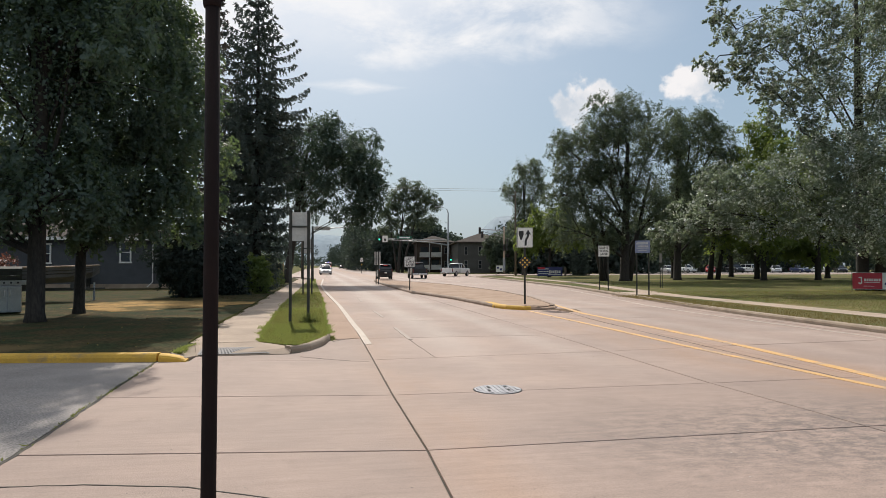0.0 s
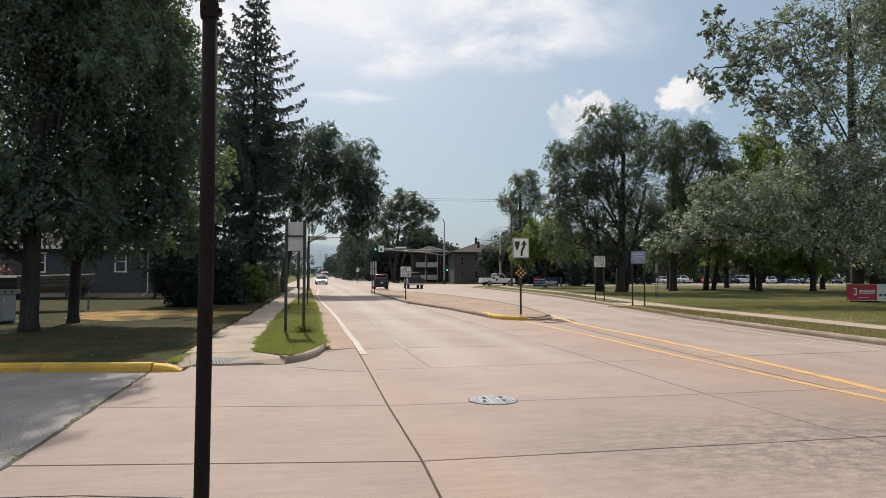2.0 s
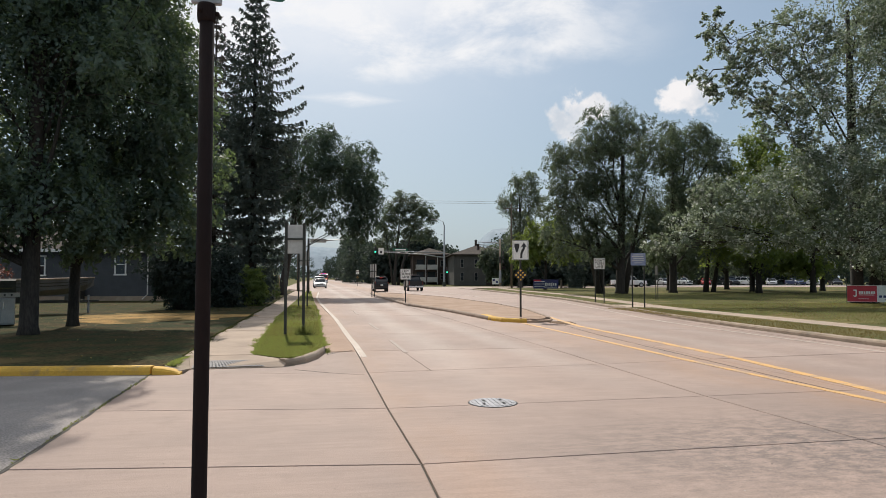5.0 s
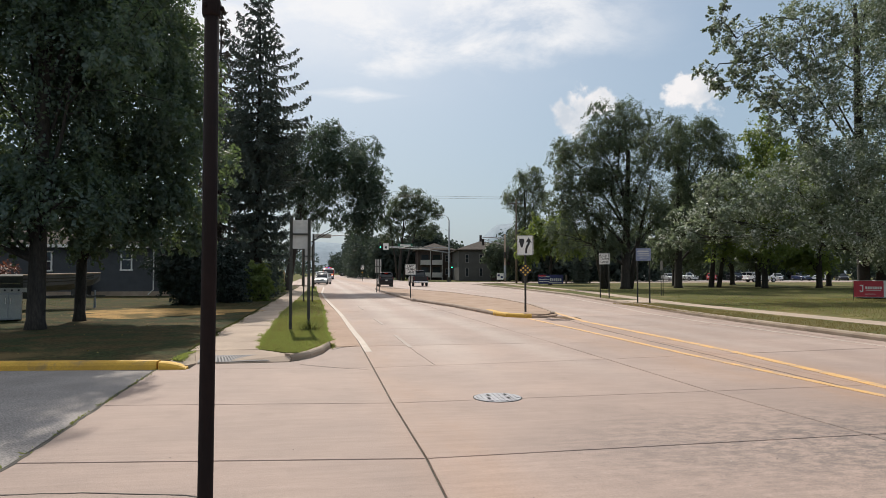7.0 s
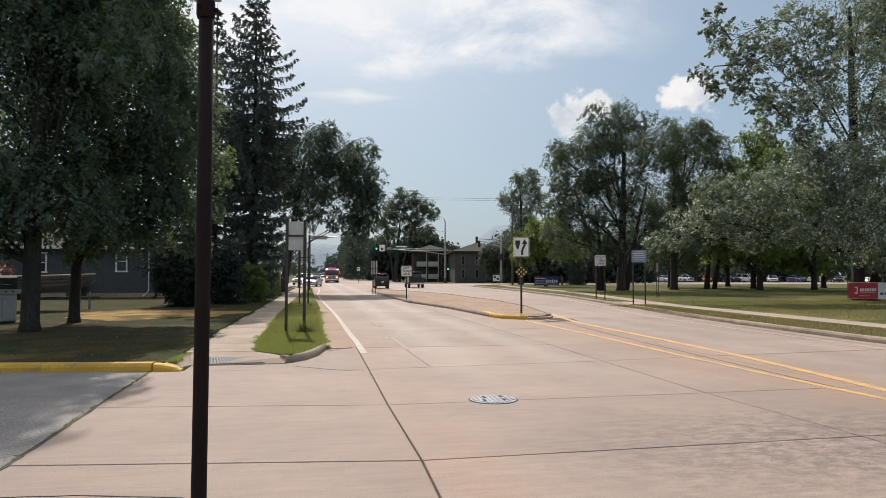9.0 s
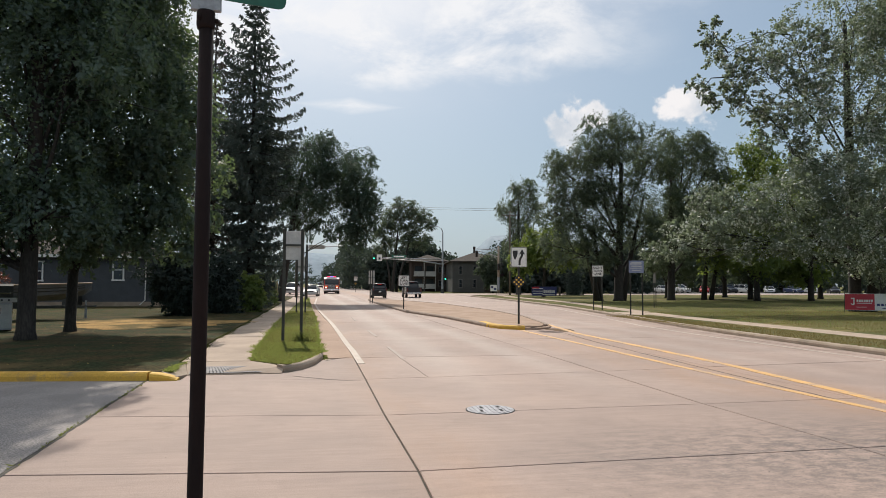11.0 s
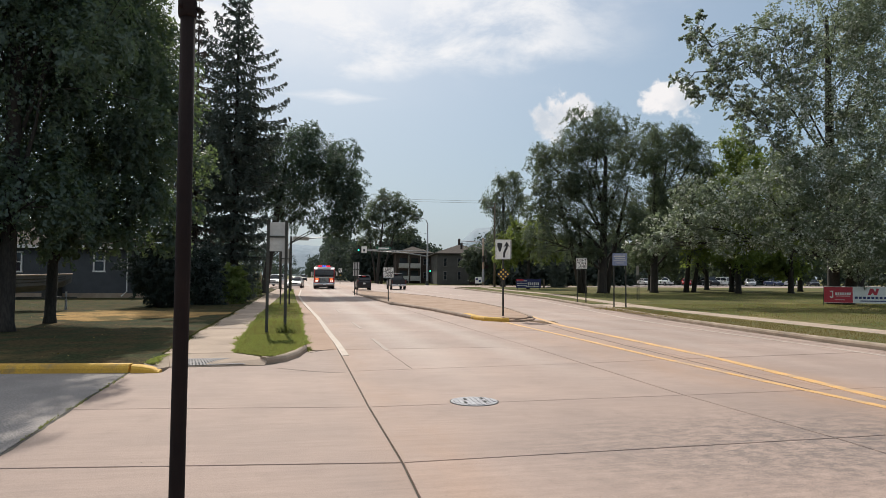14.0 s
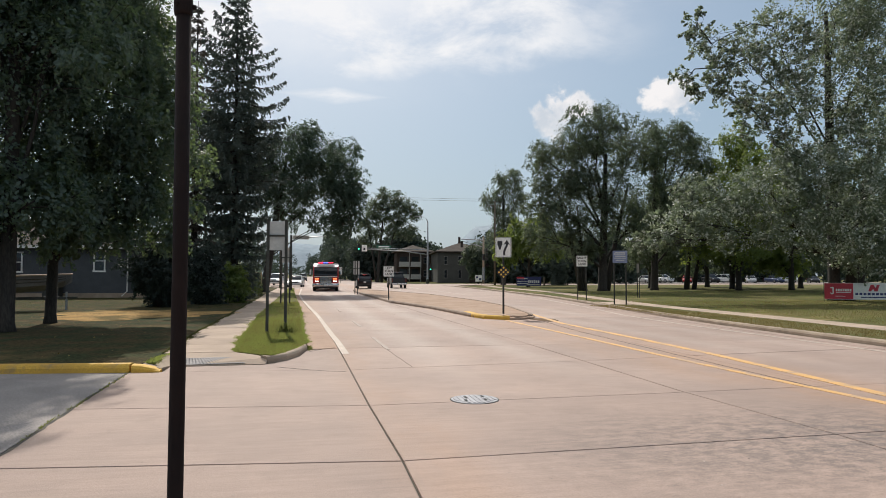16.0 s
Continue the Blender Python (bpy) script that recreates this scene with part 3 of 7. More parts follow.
# ---- ground, road, pavements ----
LEFT_CURB = [(-0.05, 14.4), (-0.12, 16), (-0.25, 21), (-0.46, 31), (-0.85, 42), (-1.5, 60), (-1.8, 72)]
RIGHT_CURB = [(12.8, -20), (12.82, 14), (12.95, 17.5), (13.15, 20.5), (13.5, 24), (14.5, 30.5), (16.6, 45), (17.9, 65), (18.4, 84)]
WALK_L = [(-2.7, 13.2), (-2.88, 18), (-2.95, 24), (-3.15, 35), (-3.3, 46), (-3.6, 72)]
WALK_R = [(-1.42, 13.2), (-1.58, 16.3), (-1.68, 20), (-1.8, 23.4), (-1.95, 30), (-2.12, 46), (-2.4, 72)]

bm = bmesh.new()
bmesh.ops.create_grid(bm, x_segments=24, y_segments=24, size=2600)
for v in bm.verts:
    v.co.z = -0.08
tagged(finish("ground", bm, M_GROUND), "flat ground of dry grass reaching the horizon", "ground", kind="structure")

road = tagged(finish("road", prism(bmesh.new(), [(-3.2, -30), (13.4, -30), (13.4, 21), (17, 45), (19, 66), (19, 97), (-3.2, 97)], -0.25, -0.022), M_JOINT),
              "pinkish concrete street in jointed slabs", "road", kind="structure")
far_road = finish("road_far", prism(bmesh.new(), [(-7, 112), (14, 112), (10, 240), (2, 424), (-8, 424), (-10, 240)], -0.25, 0.0), M_CONC)
tagged(far_road, "far concrete street running to the hills", "road", kind="structure")
cross = finish("road_cross", prism(bmesh.new(), [(-90, 97.02), (140, 97.02), (140, 111.98), (-90, 111.98)], -0.25, 0.0), M_CONC)
tagged(cross, "concrete cross street at the signals", "road", kind="structure")
corner = finish("road_corner", prism(bmesh.new(), [(-3.25, 72), (-3.25, 96.98), (-30, 96.98), (-12, 90), (-5.5, 84), (-4, 78)], -0.25, 0.0), M_CONC)
tagged(corner, "concrete corner of the cross street", "road", kind="structure")
corner = finish("road_corner_east", prism(bmesh.new(), [(19.02, 84), (22, 90), (30, 94.5), (60, 96.98), (19.02, 96.98)], -0.25, 0.0), M_CONC)
tagged(corner, "concrete corner of the cross street", "road", kind="structure")
side = finish("side_street", prism(bmesh.new(), [(-70, -30), (-2.68, -30), (-2.68, 5.9), (-2.93, 11.9), (-70, 20)], -0.25, 0.0), M_STREET)
tagged(side, "grey worn side street with exposed aggregate", "road", kind="structure")


def lawn(name, pts, mat_, label, z=0.12):
    return tagged(finish(name, prism(bmesh.new(), pts, -0.1, z), mat_), label, "lawn", kind="structure")


def ycurb_y(x):
    return 11.78 - 0.115 * (x + 2.97)


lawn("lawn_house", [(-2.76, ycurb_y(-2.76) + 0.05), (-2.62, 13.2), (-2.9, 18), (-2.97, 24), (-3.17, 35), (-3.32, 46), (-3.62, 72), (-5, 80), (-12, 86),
                    (-120, 92), (-120, ycurb_y(-120) + 0.02)], M_LAWN_L, "front lawn with tree shade put into its colour and dry brown patches")
lawn("verge", [(-1.4, 13.2), (-1.0, 12.72), (-0.72, 12.46), (-0.52, 12.8), (-0.33, 13.4), (-0.17, 14.4)] + [(x - 0.06, y) for x, y in LEFT_CURB[1:]] + [(x + 0.015, y) for x, y in WALK_R[:0:-1]],
     M_VERGE, "narrow green grass verge beside the kerb", 0.134)
lawn("park_lawn", [(x + 0.17, y) for x, y in RIGHT_CURB[::-1]] + [(260, -20), (260, 93), (62, 93), (30, 91), (22, 87.5)], M_LAWN_R,
     "mown park lawn, patchy green and straw")

# slabs of the main street
E0 = [(-2.66, -14), (-2.66, 5.9), (-2.93, 11.8), (-0.9, 12.2), (-0.04, 14.5)] + LEFT_CURB[1:] + [(-3.1, 84), (-3.1, 97)]
E1 = [(0.86, -14), (0.82, 5.7), (0.74, 8.1), (0.66, 12.2), (0.60, 15), (0.35, 24), (-0.2, 33), (-0.6, 42), (-1.0, 60), (-1.0, 97)]
E2 = [(5.45, -14), (5.3, 5.7), (5.1, 8.4), (5.03, 14), (4.9, 18), (4.2, 40), (3.6, 60), (3.2, 97)]
E3 = [(7.6, -14), (7.55, 15), (7.6, 24), (7.9, 40), (7.4, 60), (7.6, 97)]
E5 = [(12.8, -20)] + [(x - 0.02, y) for x, y in RIGHT_CURB[1:]] + [(18.95, 97)]
E4 = [(x - 0.48, y) for x, y in E5]
ROWS = [-9.0, -4.5, -0.6, 2.6, 5.72, 8.2, 11.75] + [14.6 + 4.4 * i for i in range(19)] + [96.9]
SKEW = (0.42, 0.0, 0.12, 0.2, 0.35, 0.38)
SKEW_CROSSING = (0.0, -0.45, -0.06, 0.3, 0.8, 0.85)


def slab(pts, z0, z1, gap, mat_, parent, name="slab"):
    c = Vector((sum(p[0] for p in pts) / len(pts), sum(p[1] for p in pts) / len(pts)))
    q = [(p[0] + (gap if p[0] < c.x else -gap), p[1] + (gap if p[1] < c.y else -gap)) for p in pts]
    b_ = bmesh.new()
    n = len(q)
    lo = [b_.verts.new((x, y, z0)) for x, y in q]
    mid = [b_.verts.new((x, y, z1 - 0.006)) for x, y in q]
    hi = [b_.verts.new((x + (c.x - x) * 0.004, y + (c.y - y) * 0.004, z1)) for x, y in q]
    b_.faces.new(hi)
    for a, b in ((lo, mid), (mid, hi)):
        for i in range(n):
            b_.faces.new((a[i], a[(i + 1) % n], b[(i + 1) % n], b[i]))
    return part(name, b_, mat_, parent)


def road_slabs():
    edges = (E0, E1, E2, E3, E4, E5)

    def skew(r, i):
        return SKEW[i] if r < 11 else SKEW_CROSSING[i] if r < 12 else 0.0

    for r0, r1 in zip(ROWS, ROWS[1:]):
        for i in range(5):
            def corner_at(e, r):
                y = r + skew(r, e)
                return along(edges[e], y), y

            if i == 0 and r0 == 11.75:
                pts = [(-2.4, 11.62), corner_at(1, r0), corner_at(1, r1), (-0.06, 14.45), (-0.26, 13.35), (-0.62, 12.38), (-1.3, 12.2), (-2.4, 12.2)]
            elif i == 0 and r1 == 11.75:
                pts = [corner_at(0, r0), corner_at(1, r0), corner_at(1, r1), (-2.4, 11.62), (-2.92, 11.66)]
            else:
                pts = [corner_at(i, r0), corner_at(i + 1, r0), corner_at(i + 1, r1), corner_at(i, r1)]
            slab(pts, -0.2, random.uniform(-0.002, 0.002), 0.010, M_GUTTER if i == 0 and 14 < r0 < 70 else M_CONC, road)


def kerb_run(line, width, mat_, parent, z=0.14, step=3.0, side_=-1):
    """Kerb stones along a line of x, y points, with a rounded top edge; width to one side of it."""
    pts = []
    for (x0, y0), (x1, y1) in zip(line, line[1:]):
        L = math.hypot(x1 - x0, y1 - y0)
        k = max(1, round(L / step))
        pts += [(x0 + (x1 - x0) * i / k, y0 + (y1 - y0) * i / k) for i in range(k)]
    pts.append(line[-1])
    for p, q in zip(pts, pts[1:]):
        d = Vector((q[0] - p[0], q[1] - p[1])).normalized()
        nrm = Vector((-d.y, d.x)) * -side_
        a, b = Vector(p) + d * 0.004, Vector(q) - d * 0.004
        b_ = bmesh.new()
        prof = [(0, -0.1), (0.0, z * 0.55), (0.02, z * 0.85), (0.045, z), (width, z), (width, -0.1)]
        A = [b_.verts.new((*(a + nrm * o), h)) for o, h in prof]
        B = [b_.verts.new((*(b + nrm * o), h)) for o, h in prof]
        for i in range(len(prof) - 1):
            b_.faces.new((A[i], B[i], B[i + 1], A[i + 1]))
        b_.faces.new(A)
        b_.faces.new(B[::-1])
        bmesh.ops.recalc_face_normals(b_, faces=b_.faces)
        part("kerb_stone", b_, mat_, parent)


def kerbs():
    k = thing("kerb_left", "worn concrete kerb beside the grass verge", "kerb", kind="structure")
    kerb_run([(-0.75, 12.35), (-0.42, 12.75), (-0.2, 13.4), (-0.06, 14.4)] + LEFT_CURB[1:] + [(-3.2, 79), (-4.8, 83)], 0.17, M_CURB, k, 0.13, 2.4, -1)
    k = thing("kerb_right", "weathered concrete kerb along the park", "kerb", kind="structure")
    kerb_run(RIGHT_CURB + [(20, 88), (24, 91.5), (32, 94)], 0.18, M_CURB, k, 0.14, 3.0, 1)
    k = thing("kerb_yellow", "chipped yellow-painted kerb of the side street", "kerb", kind="structure")
    b_ = bmesh.new()
    ends = []
    for x, h in ((-2.87, 0.125), (-2.72, 0.115), (-2.55, 0.08), (-2.42, 0.03)):
        y = ycurb_y(x) - 0.16
        ends.append([b_.verts.new((x, y + o, z)) for o, z in ((0.0, -0.1), (0.0, h * 0.55), (0.025, h * 0.88), (0.06, h), (0.2, h), (0.2, -0.1))])
    for p, q in zip(ends, ends[1:]):
        for i in range(5):
            b_.faces.new((p[i], q[i], q[i + 1], p[i + 1]))
    b_.faces.new(ends[0])
    b_.faces.new(ends[-1][::-1])
    bmesh.ops.recalc_face_normals(b_, faces=b_.faces)
    part("kerb_end", b_, M_YCURB, k, "dropped end of the yellow kerb")
    kerb_run([(-2.9, ycurb_y(-2.9) - 0.16), (-40, ycurb_y(-40) - 0.16)], 0.2, M_YCURB, k, 0.14, 3.2, 1)


def pavements():
    w = thing("pavement_left", "pale concrete pavement in square slabs", "pavement", kind="structure")
    y = 13.2
    while y < 71:
        y1 = y + 1.5
        slab([(along(WALK_L, y), y), (along(WALK_R, y), y), (along(WALK_R, y1), y1), (along(WALK_L, y1), y1)], -0.1, 0.125 + random.uniform(-0.006, 0.006), 0.011, M_WALK, w)
        y = y1
    # corner ramp
    b_ = bmesh.new()
    v = [b_.verts.new(p) for p in ((-2.6, 13.19, 0.125), (-2.38, 12.2, 0.006), (-0.78, 12.24, 0.012), (-0.74, 12.45, 0.1), (-1.02, 12.72, 0.124), (-1.42, 13.19, 0.125))]
    b_.faces.new(v)
    lo = [b_.verts.new((p.co.x, p.co.y, -0.1)) for p in v]
    for i in range(6):
        b_.faces.new((lo[i], lo[(i + 1) % 6], v[(i + 1) % 6], v[i]))
    part("ramp", b_, M_WALK, w)
    b_ = bmesh.new()
    v = [b_.verts.new(p) for p in ((-2.74, 11.86, 0.115), (-2.45, 11.7, 0.05), (-2.385, 12.2, 0.02), (-2.605, 13.19, 0.125))]
    b_.faces.new(v)
    lo = [b_.verts.new((p.co.x, p.co.y, -0.1)) for p in v]
    for i in range(4):
        b_.faces.new((lo[i], lo[(i + 1) % 4], v[(i + 1) % 4], v[i]))
    part("ramp_flare", b_, M_CURB, w, "rough concrete flare beside the ramp")
    b_ = bmesh.new()
    v = [b_.verts.new(p) for p in ((-2.37, 12.22, 0.028), (-1.12, 12.25, 0.034), (-1.40, 12.66, 0.096), (-2.37, 12.66, 0.096))]
    b_.faces.new(v)
    for i in range(20):
        for j in range(7):
            u, t = (i + 0.5) / 20, (j + 0.5) / 7
            cx, cy, cz = -2.35 + u * (1.22 - 0.28 * t), 12.24 + t * 0.40, 0.033 + t * 0.06
            box(b_, (cx, cy, cz), (0.024, 0.024, 0.008))
    part("tactile_plate", b_, M_TACTILE, w, "dark grey tactile warning plate")
    w = thing("pavement_right", "narrow concrete path through the park verge", "pavement", kind="structure")
    line = [(15.35, -18), (15.3, 14), (15.6, 22), (15.9, 30), (16.6, 34), (19.8, 54), (20.9, 74), (22.5, 87)]
    y = -18.0
    while y < 85:
        y1 = y + 1.8
        slab([(along(line, y), y), (along(line, y) + 1.15, y), (along(line, y1) + 1.15, y1), (along(line, y1), y1)], -0.1, 0.127, 0.006, M_WALK, w)
        y = y1
    b_ = strip(bmesh.new(), [(14.75, 31.2), (15.2, 34.2)], [(15.85, 30.6), (16.5, 33.4)], -0.1, 0.13)
    part("ramp", b_, M_WALK, w)


MED_L = [(6.15, 23.6), (6.0, 24.2), (5.5, 30.4), (4.4, 37), (3.95, 50), (3.8, 60), (3.95, 65)]
MED_R = [(8.15, 23.6), (8.4, 24.2), (9.3, 30), (9.6, 37), (8.9, 50), (6.7, 60), (4.5, 65)]


def median():
    md = tagged(finish("median", strip(bmesh.new(), [(x + 0.16, y) for x, y in MED_L], [(x - 0.16, y) for x, y in MED_R], -0.1, 0.11), M_DIRT),
                "raised median of worn concrete with sandy dirt", "median", kind="structure")
    kerb_run(MED_L, 0.17, M_CURB_D, md, 0.13, 2.2, 1)
    kerb_run(MED_R, 0.17, M_CURB_D, md, 0.13, 2.2, -1)
    kerb_run([(6.0, 25.9), (5.98, 24.3), (6.2, 23.3), (6.75, 22.75), (7.0, 22.72)], 0.3, M_YCURB, md, 0.135, 0.9, -1)
    kerb_run([(7.0, 22.72), (7.4, 22.7), (8.0, 23.1), (8.4, 24.0)], 0.3, M_DIRT, md, 0.07, 0.9, -1)
    rng = random.Random(4)
    mud = []
    for i in range(26):
        a = 2 * math.pi * i / 26
        r = 1 + 0.2 * math.sin(3 * a) + rng.uniform(-0.14, 0.14)
        mud.append((8.25 + 0.45 * r * math.cos(a), 22.5 + 0.8 * r * math.sin(a)))
    part("mud_patch", prism(bmesh.new(), mud, -0.01, 0.005), M_MUD, md, "dried brown mud washed against the kerb")
    part("nose_fill", prism(bmesh.new(), [(6.25, 23.7), (6.5, 23.25), (7.3, 23.0), (7.85, 23.35), (8.0, 23.7)], -0.05, 0.105), M_DIRT, md)


def line_paint(name, line, width, mat_, label):
    pts = []
    for (x0, y0), (x1, y1) in zip(line, line[1:]):
        k = max(1, int(math.hypot(x1 - x0, y1 - y0) / 1.5))
        pts += [(x0 + (x1 - x0) * i / k, y0 + (y1 - y0) * i / k) for i in range(k)]
    pts.append(line[-1])
    wob = [width / 2 * random.uniform(0.9, 1.06) for _ in pts]
    ob = finish(name, strip(bmesh.new(), [(x - w, y) for (x, y), w in zip(pts, wob)], [(x + w, y) for (x, y), w in zip(pts, wob)], 0.0, 0.006), mat_)
    return tagged(ob, label, "road marking", kind="structure")


def markings():
    line_paint("yellow_line", [(7.3, -12), (7.18, 7.2), (7.06, 9.1), (6.95, 11.9), (6.92, 15.4), (6.77, 22.4)], 0.15, M_YLINE, "worn yellow centre line")
    line_paint("yellow_line", [(7.6, -12), (7.68, 7.7), (7.87, 9.6), (8.08, 12.1), (8.16, 15.4), (8.2, 20.7), (8.75, 25), (9.6, 32)], 0.2, M_YLINE, "worn yellow centre line")
    line_paint("white_edge_line", [(0.71, 13.5), (0.64, 16), (0.55, 18), (0.25, 26.3), (-0.5, 41), (-0.95, 53), (-1.12, 75)], 0.14, M_WLINE, "worn white edge line")
    line_paint("white_edge_line", [(11.9, -10), (11.95, 13), (11.97, 20), (12.3, 24.5), (13.5, 31), (15.6, 45), (16.8, 65)], 0.1, M_WLINE, "faint white edge line")
    lane = [(1.70, 11.6), (1.57, 15.2), (1.5, 18), (1.48, 20.5), (1.31, 24.3), (0.95, 40), (0.7, 60)]
    for y0, y1 in ((14.2, 17.0), (20.4, 23.2), (29, 32), (41, 44), (53, 56)):
        line_paint("white_lane_dash", [(along(lane, y0) + 0.05, y0), (along(lane, y1) + 0.05, y1)], 0.09, M_WFAINT, "worn white lane dash")
    for x in (8.9, 12.2):
        line_paint("white_lane_line", [(x, 52), (x - 0.4, 72), (x - 0.5, 88)], 0.12, M_WLINE, "white turn lane line")
    b_ = strip(bmesh.new(), [(-0.9, 88), (-0.9, 88.5)], [(3.3, 88), (3.3, 88.5)], 0, 0.006)
    tagged(finish("stop_line", b_, M_WLINE), "white stop line at the signals", "road marking", kind="structure")


# ---- plants ----
def quads(name, co, mat_, parent=None):
    """One mesh of loose four-cornered blades from an array of corners (n, 4, 3)."""
    n = len(co)
    me = bpy.data.meshes.new(name)
    me.vertices.add(n * 4)
    me.vertices.foreach_set("co", co.reshape(-1).astype(np.float32))
    me.loops.add(n * 4)
    me.loops.foreach_set("vertex_index", np.arange(n * 4, dtype=np.int32))
    me.polygons.add(n)
    me.polygons.foreach_set("loop_start", np.arange(0, n * 4, 4, dtype=np.int32))
    me.polygons.foreach_set("loop_total", np.full(n, 4, dtype=np.int32))
    me.update()
    me.materials.append(mat_)
    ob = new(name, me)
    ob.parent = parent
    return ob


def blades(rng, p, size, aspect=0.6, up=0.45, outward=None, along_=None, jitter=0.75):
    """Leaf blades at the points p; they face up, or along outward, and hang along along_ where these are given."""
    n = len(p)
    nr = rng.normal(size=(n, 3))
    nr /= np.linalg.norm(nr, axis=1)[:, None] + 1e-9
    if outward is not None:
        nr = nr * jitter + outward
    nr[:, 2] += up
    nr /= np.linalg.norm(nr, axis=1)[:, None] + 1e-9
    a = rng.normal(size=(n, 3))
    if along_ is not None:
        a = a * 0.55 + along_
    a -= nr * np.sum(a * nr, axis=1)[:, None]
    a /= np.linalg.norm(a, axis=1)[:, None] + 1e-9
    b = np.cross(nr, a)
    s = (size * rng.uniform(0.6, 1.3, n))[:, None]
    fold = nr * s * 0.12
    return np.stack([p - a * s, p + b * s * aspect + fold, p + a * s, p - b * s * aspect + fold], axis=1)


def crown_points(rng, blobs, count, clump=0.16, per=26, shell=0.55, droop=0.55):
    """Leaf points on drooping shoots through a set of rounded masses (x, y, z, rx, ry, rz), denser to the outside;
    with each leaf's facing and the direction of its shoot."""
    w = np.array([(b[3] * b[4] * b[5]) ** (2 / 3) for b in blobs])
    w /= w.sum()
    pts, outs, dirs, tips = [], [], [], []
    for b, k in zip(blobs, w):
        m = max(4, int(count * k / per))
        d = rng.normal(size=(m, 3))
        d /= np.linalg.norm(d, axis=1)[:, None]
        r = shell + (1.05 - shell) * rng.random(m) ** 0.7
        rad = np.array(b[3:6])
        lump = 1 + 0.22 * np.sin(d[:, 0] * 5 + b[0]) * np.cos(d[:, 2] * 6 + b[1]) + 0.12 * np.sin(d[:, 1] * 11 + b[2])
        c = np.array(b[:3]) + d * (r * lump)[:, None] * rad
        tips.append(c)
        sc = clump * rad.mean() ** 0.6 * 1.7
        ax = d * np.array([0.8, 0.8, 0.5]) + rng.normal(size=(m, 3)) * 0.42 + np.array([0, 0, -droop])
        ax /= np.linalg.norm(ax, axis=1)[:, None]
        L = sc * 2.5 * rng.uniform(0.55, 1.45, (m, 1))
        s = rng.random((m, per))
        off = ax[:, None, :] * ((s - 0.45) * L)[:, :, None]
        off[:, :, 2] -= L * 0.35 * droop * s * s
        off += np.clip(rng.normal(size=(m, per, 3)), -1.6, 1.6) * (sc * 0.40 * (1.15 - 0.75 * s))[:, :, None]
        pts.append((c[:, None, :] + off).reshape(-1, 3))
        face = d * 0.75 + rng.normal(size=(m, 3)) * 0.35 + np.array([0, 0, 0.25])
        outs.append(np.repeat(face, per, axis=0))
        dirs.append(np.repeat(ax, per, axis=0))
    return np.concatenate(pts), np.concatenate(outs), np.concatenate(dirs), tips


def fragment(rng, blobs, pieces, core=0.86):
    """Breaks each rounded mass into a core and smaller lumps, for an uneven outline with gaps."""
    out = []
    for b in blobs:
        c, rad = np.array(b[:3]), np.array(b[3:6])
        out.append((*c, *(rad * core)))
        for _ in range(pieces):
            d = rng.normal(size=3)
            d /= np.linalg.norm(d)
            f = rng.uniform(0.24, 0.42)
            out.append((*(c + d * rad * rng.uniform(0.72, 1.02)), *(rad * f)))
    return out


def limbs(rng, bm, base, top, r, blobs, tips, twigs=7, stout=1.0):
    """A leaning trunk, a limb to each mass, and twigs towards its clumps."""
    bx, by, bz = base
    tx, ty, tz = top
    trunk = [(bx, by, bz - 0.15), (bx, by, bz + 0.25), (bx + (tx - bx) * 0.3, by + (ty - by) * 0.3, bz + (tz - bz) * 0.35),
             (bx + (tx - bx) * 0.6, by + (ty - by) * 0.6, bz + (tz - bz) * 0.65), (tx, ty, tz)]
    tube(bm, trunk, [r * 1.45, r * 1.05, r * 0.85, r * 0.68, r * 0.3], 12)
    t = np.array(trunk)
    for b, tp in zip(blobs, tips):
        c = np.array(b[:3])
        f = min(0.95, max(0.22, (c[2] - b[5] * 0.9 - bz) / (tz - bz + 1e-6)))
        f = max(0.16, f * 0.62)
        s = np.array([bx, by, bz]) + (np.array([tx, ty, tz]) - np.array([bx, by, bz])) * f
        near = [np.array(q[:3]) for q in blobs if q[3] > b[3] * 1.12 and q[2] < b[2] + 1.0 and math.dist(q[:3], b[:3]) < 3.6]
        if b[3] < 1.7 and near:
            s = min(near, key=lambda q: math.dist(q, c))
            f = 0.95
        mid = s + (c - s) * 0.5 + rng.normal(size=3) * 0.25 + np.array([0, 0, 0.25])
        rr = r * (0.62 - 0.3 * f) * stout
        tube(bm, [tuple(s), tuple(mid), tuple(c)], [rr, rr * 0.66, rr * 0.3], 7, False)
        for q in tp[rng.choice(len(tp), min(twigs, len(tp)), replace=False)]:
            s2 = mid + (c - mid) * rng.uniform(0.1, 1.0)
            m2 = s2 + (q - s2) * 0.5 + rng.normal(size=3) * 0.2
            tube(bm, [tuple(s2), tuple(m2), tuple(q)], [rr * 0.3, rr * 0.18, 0.012], 5, False)


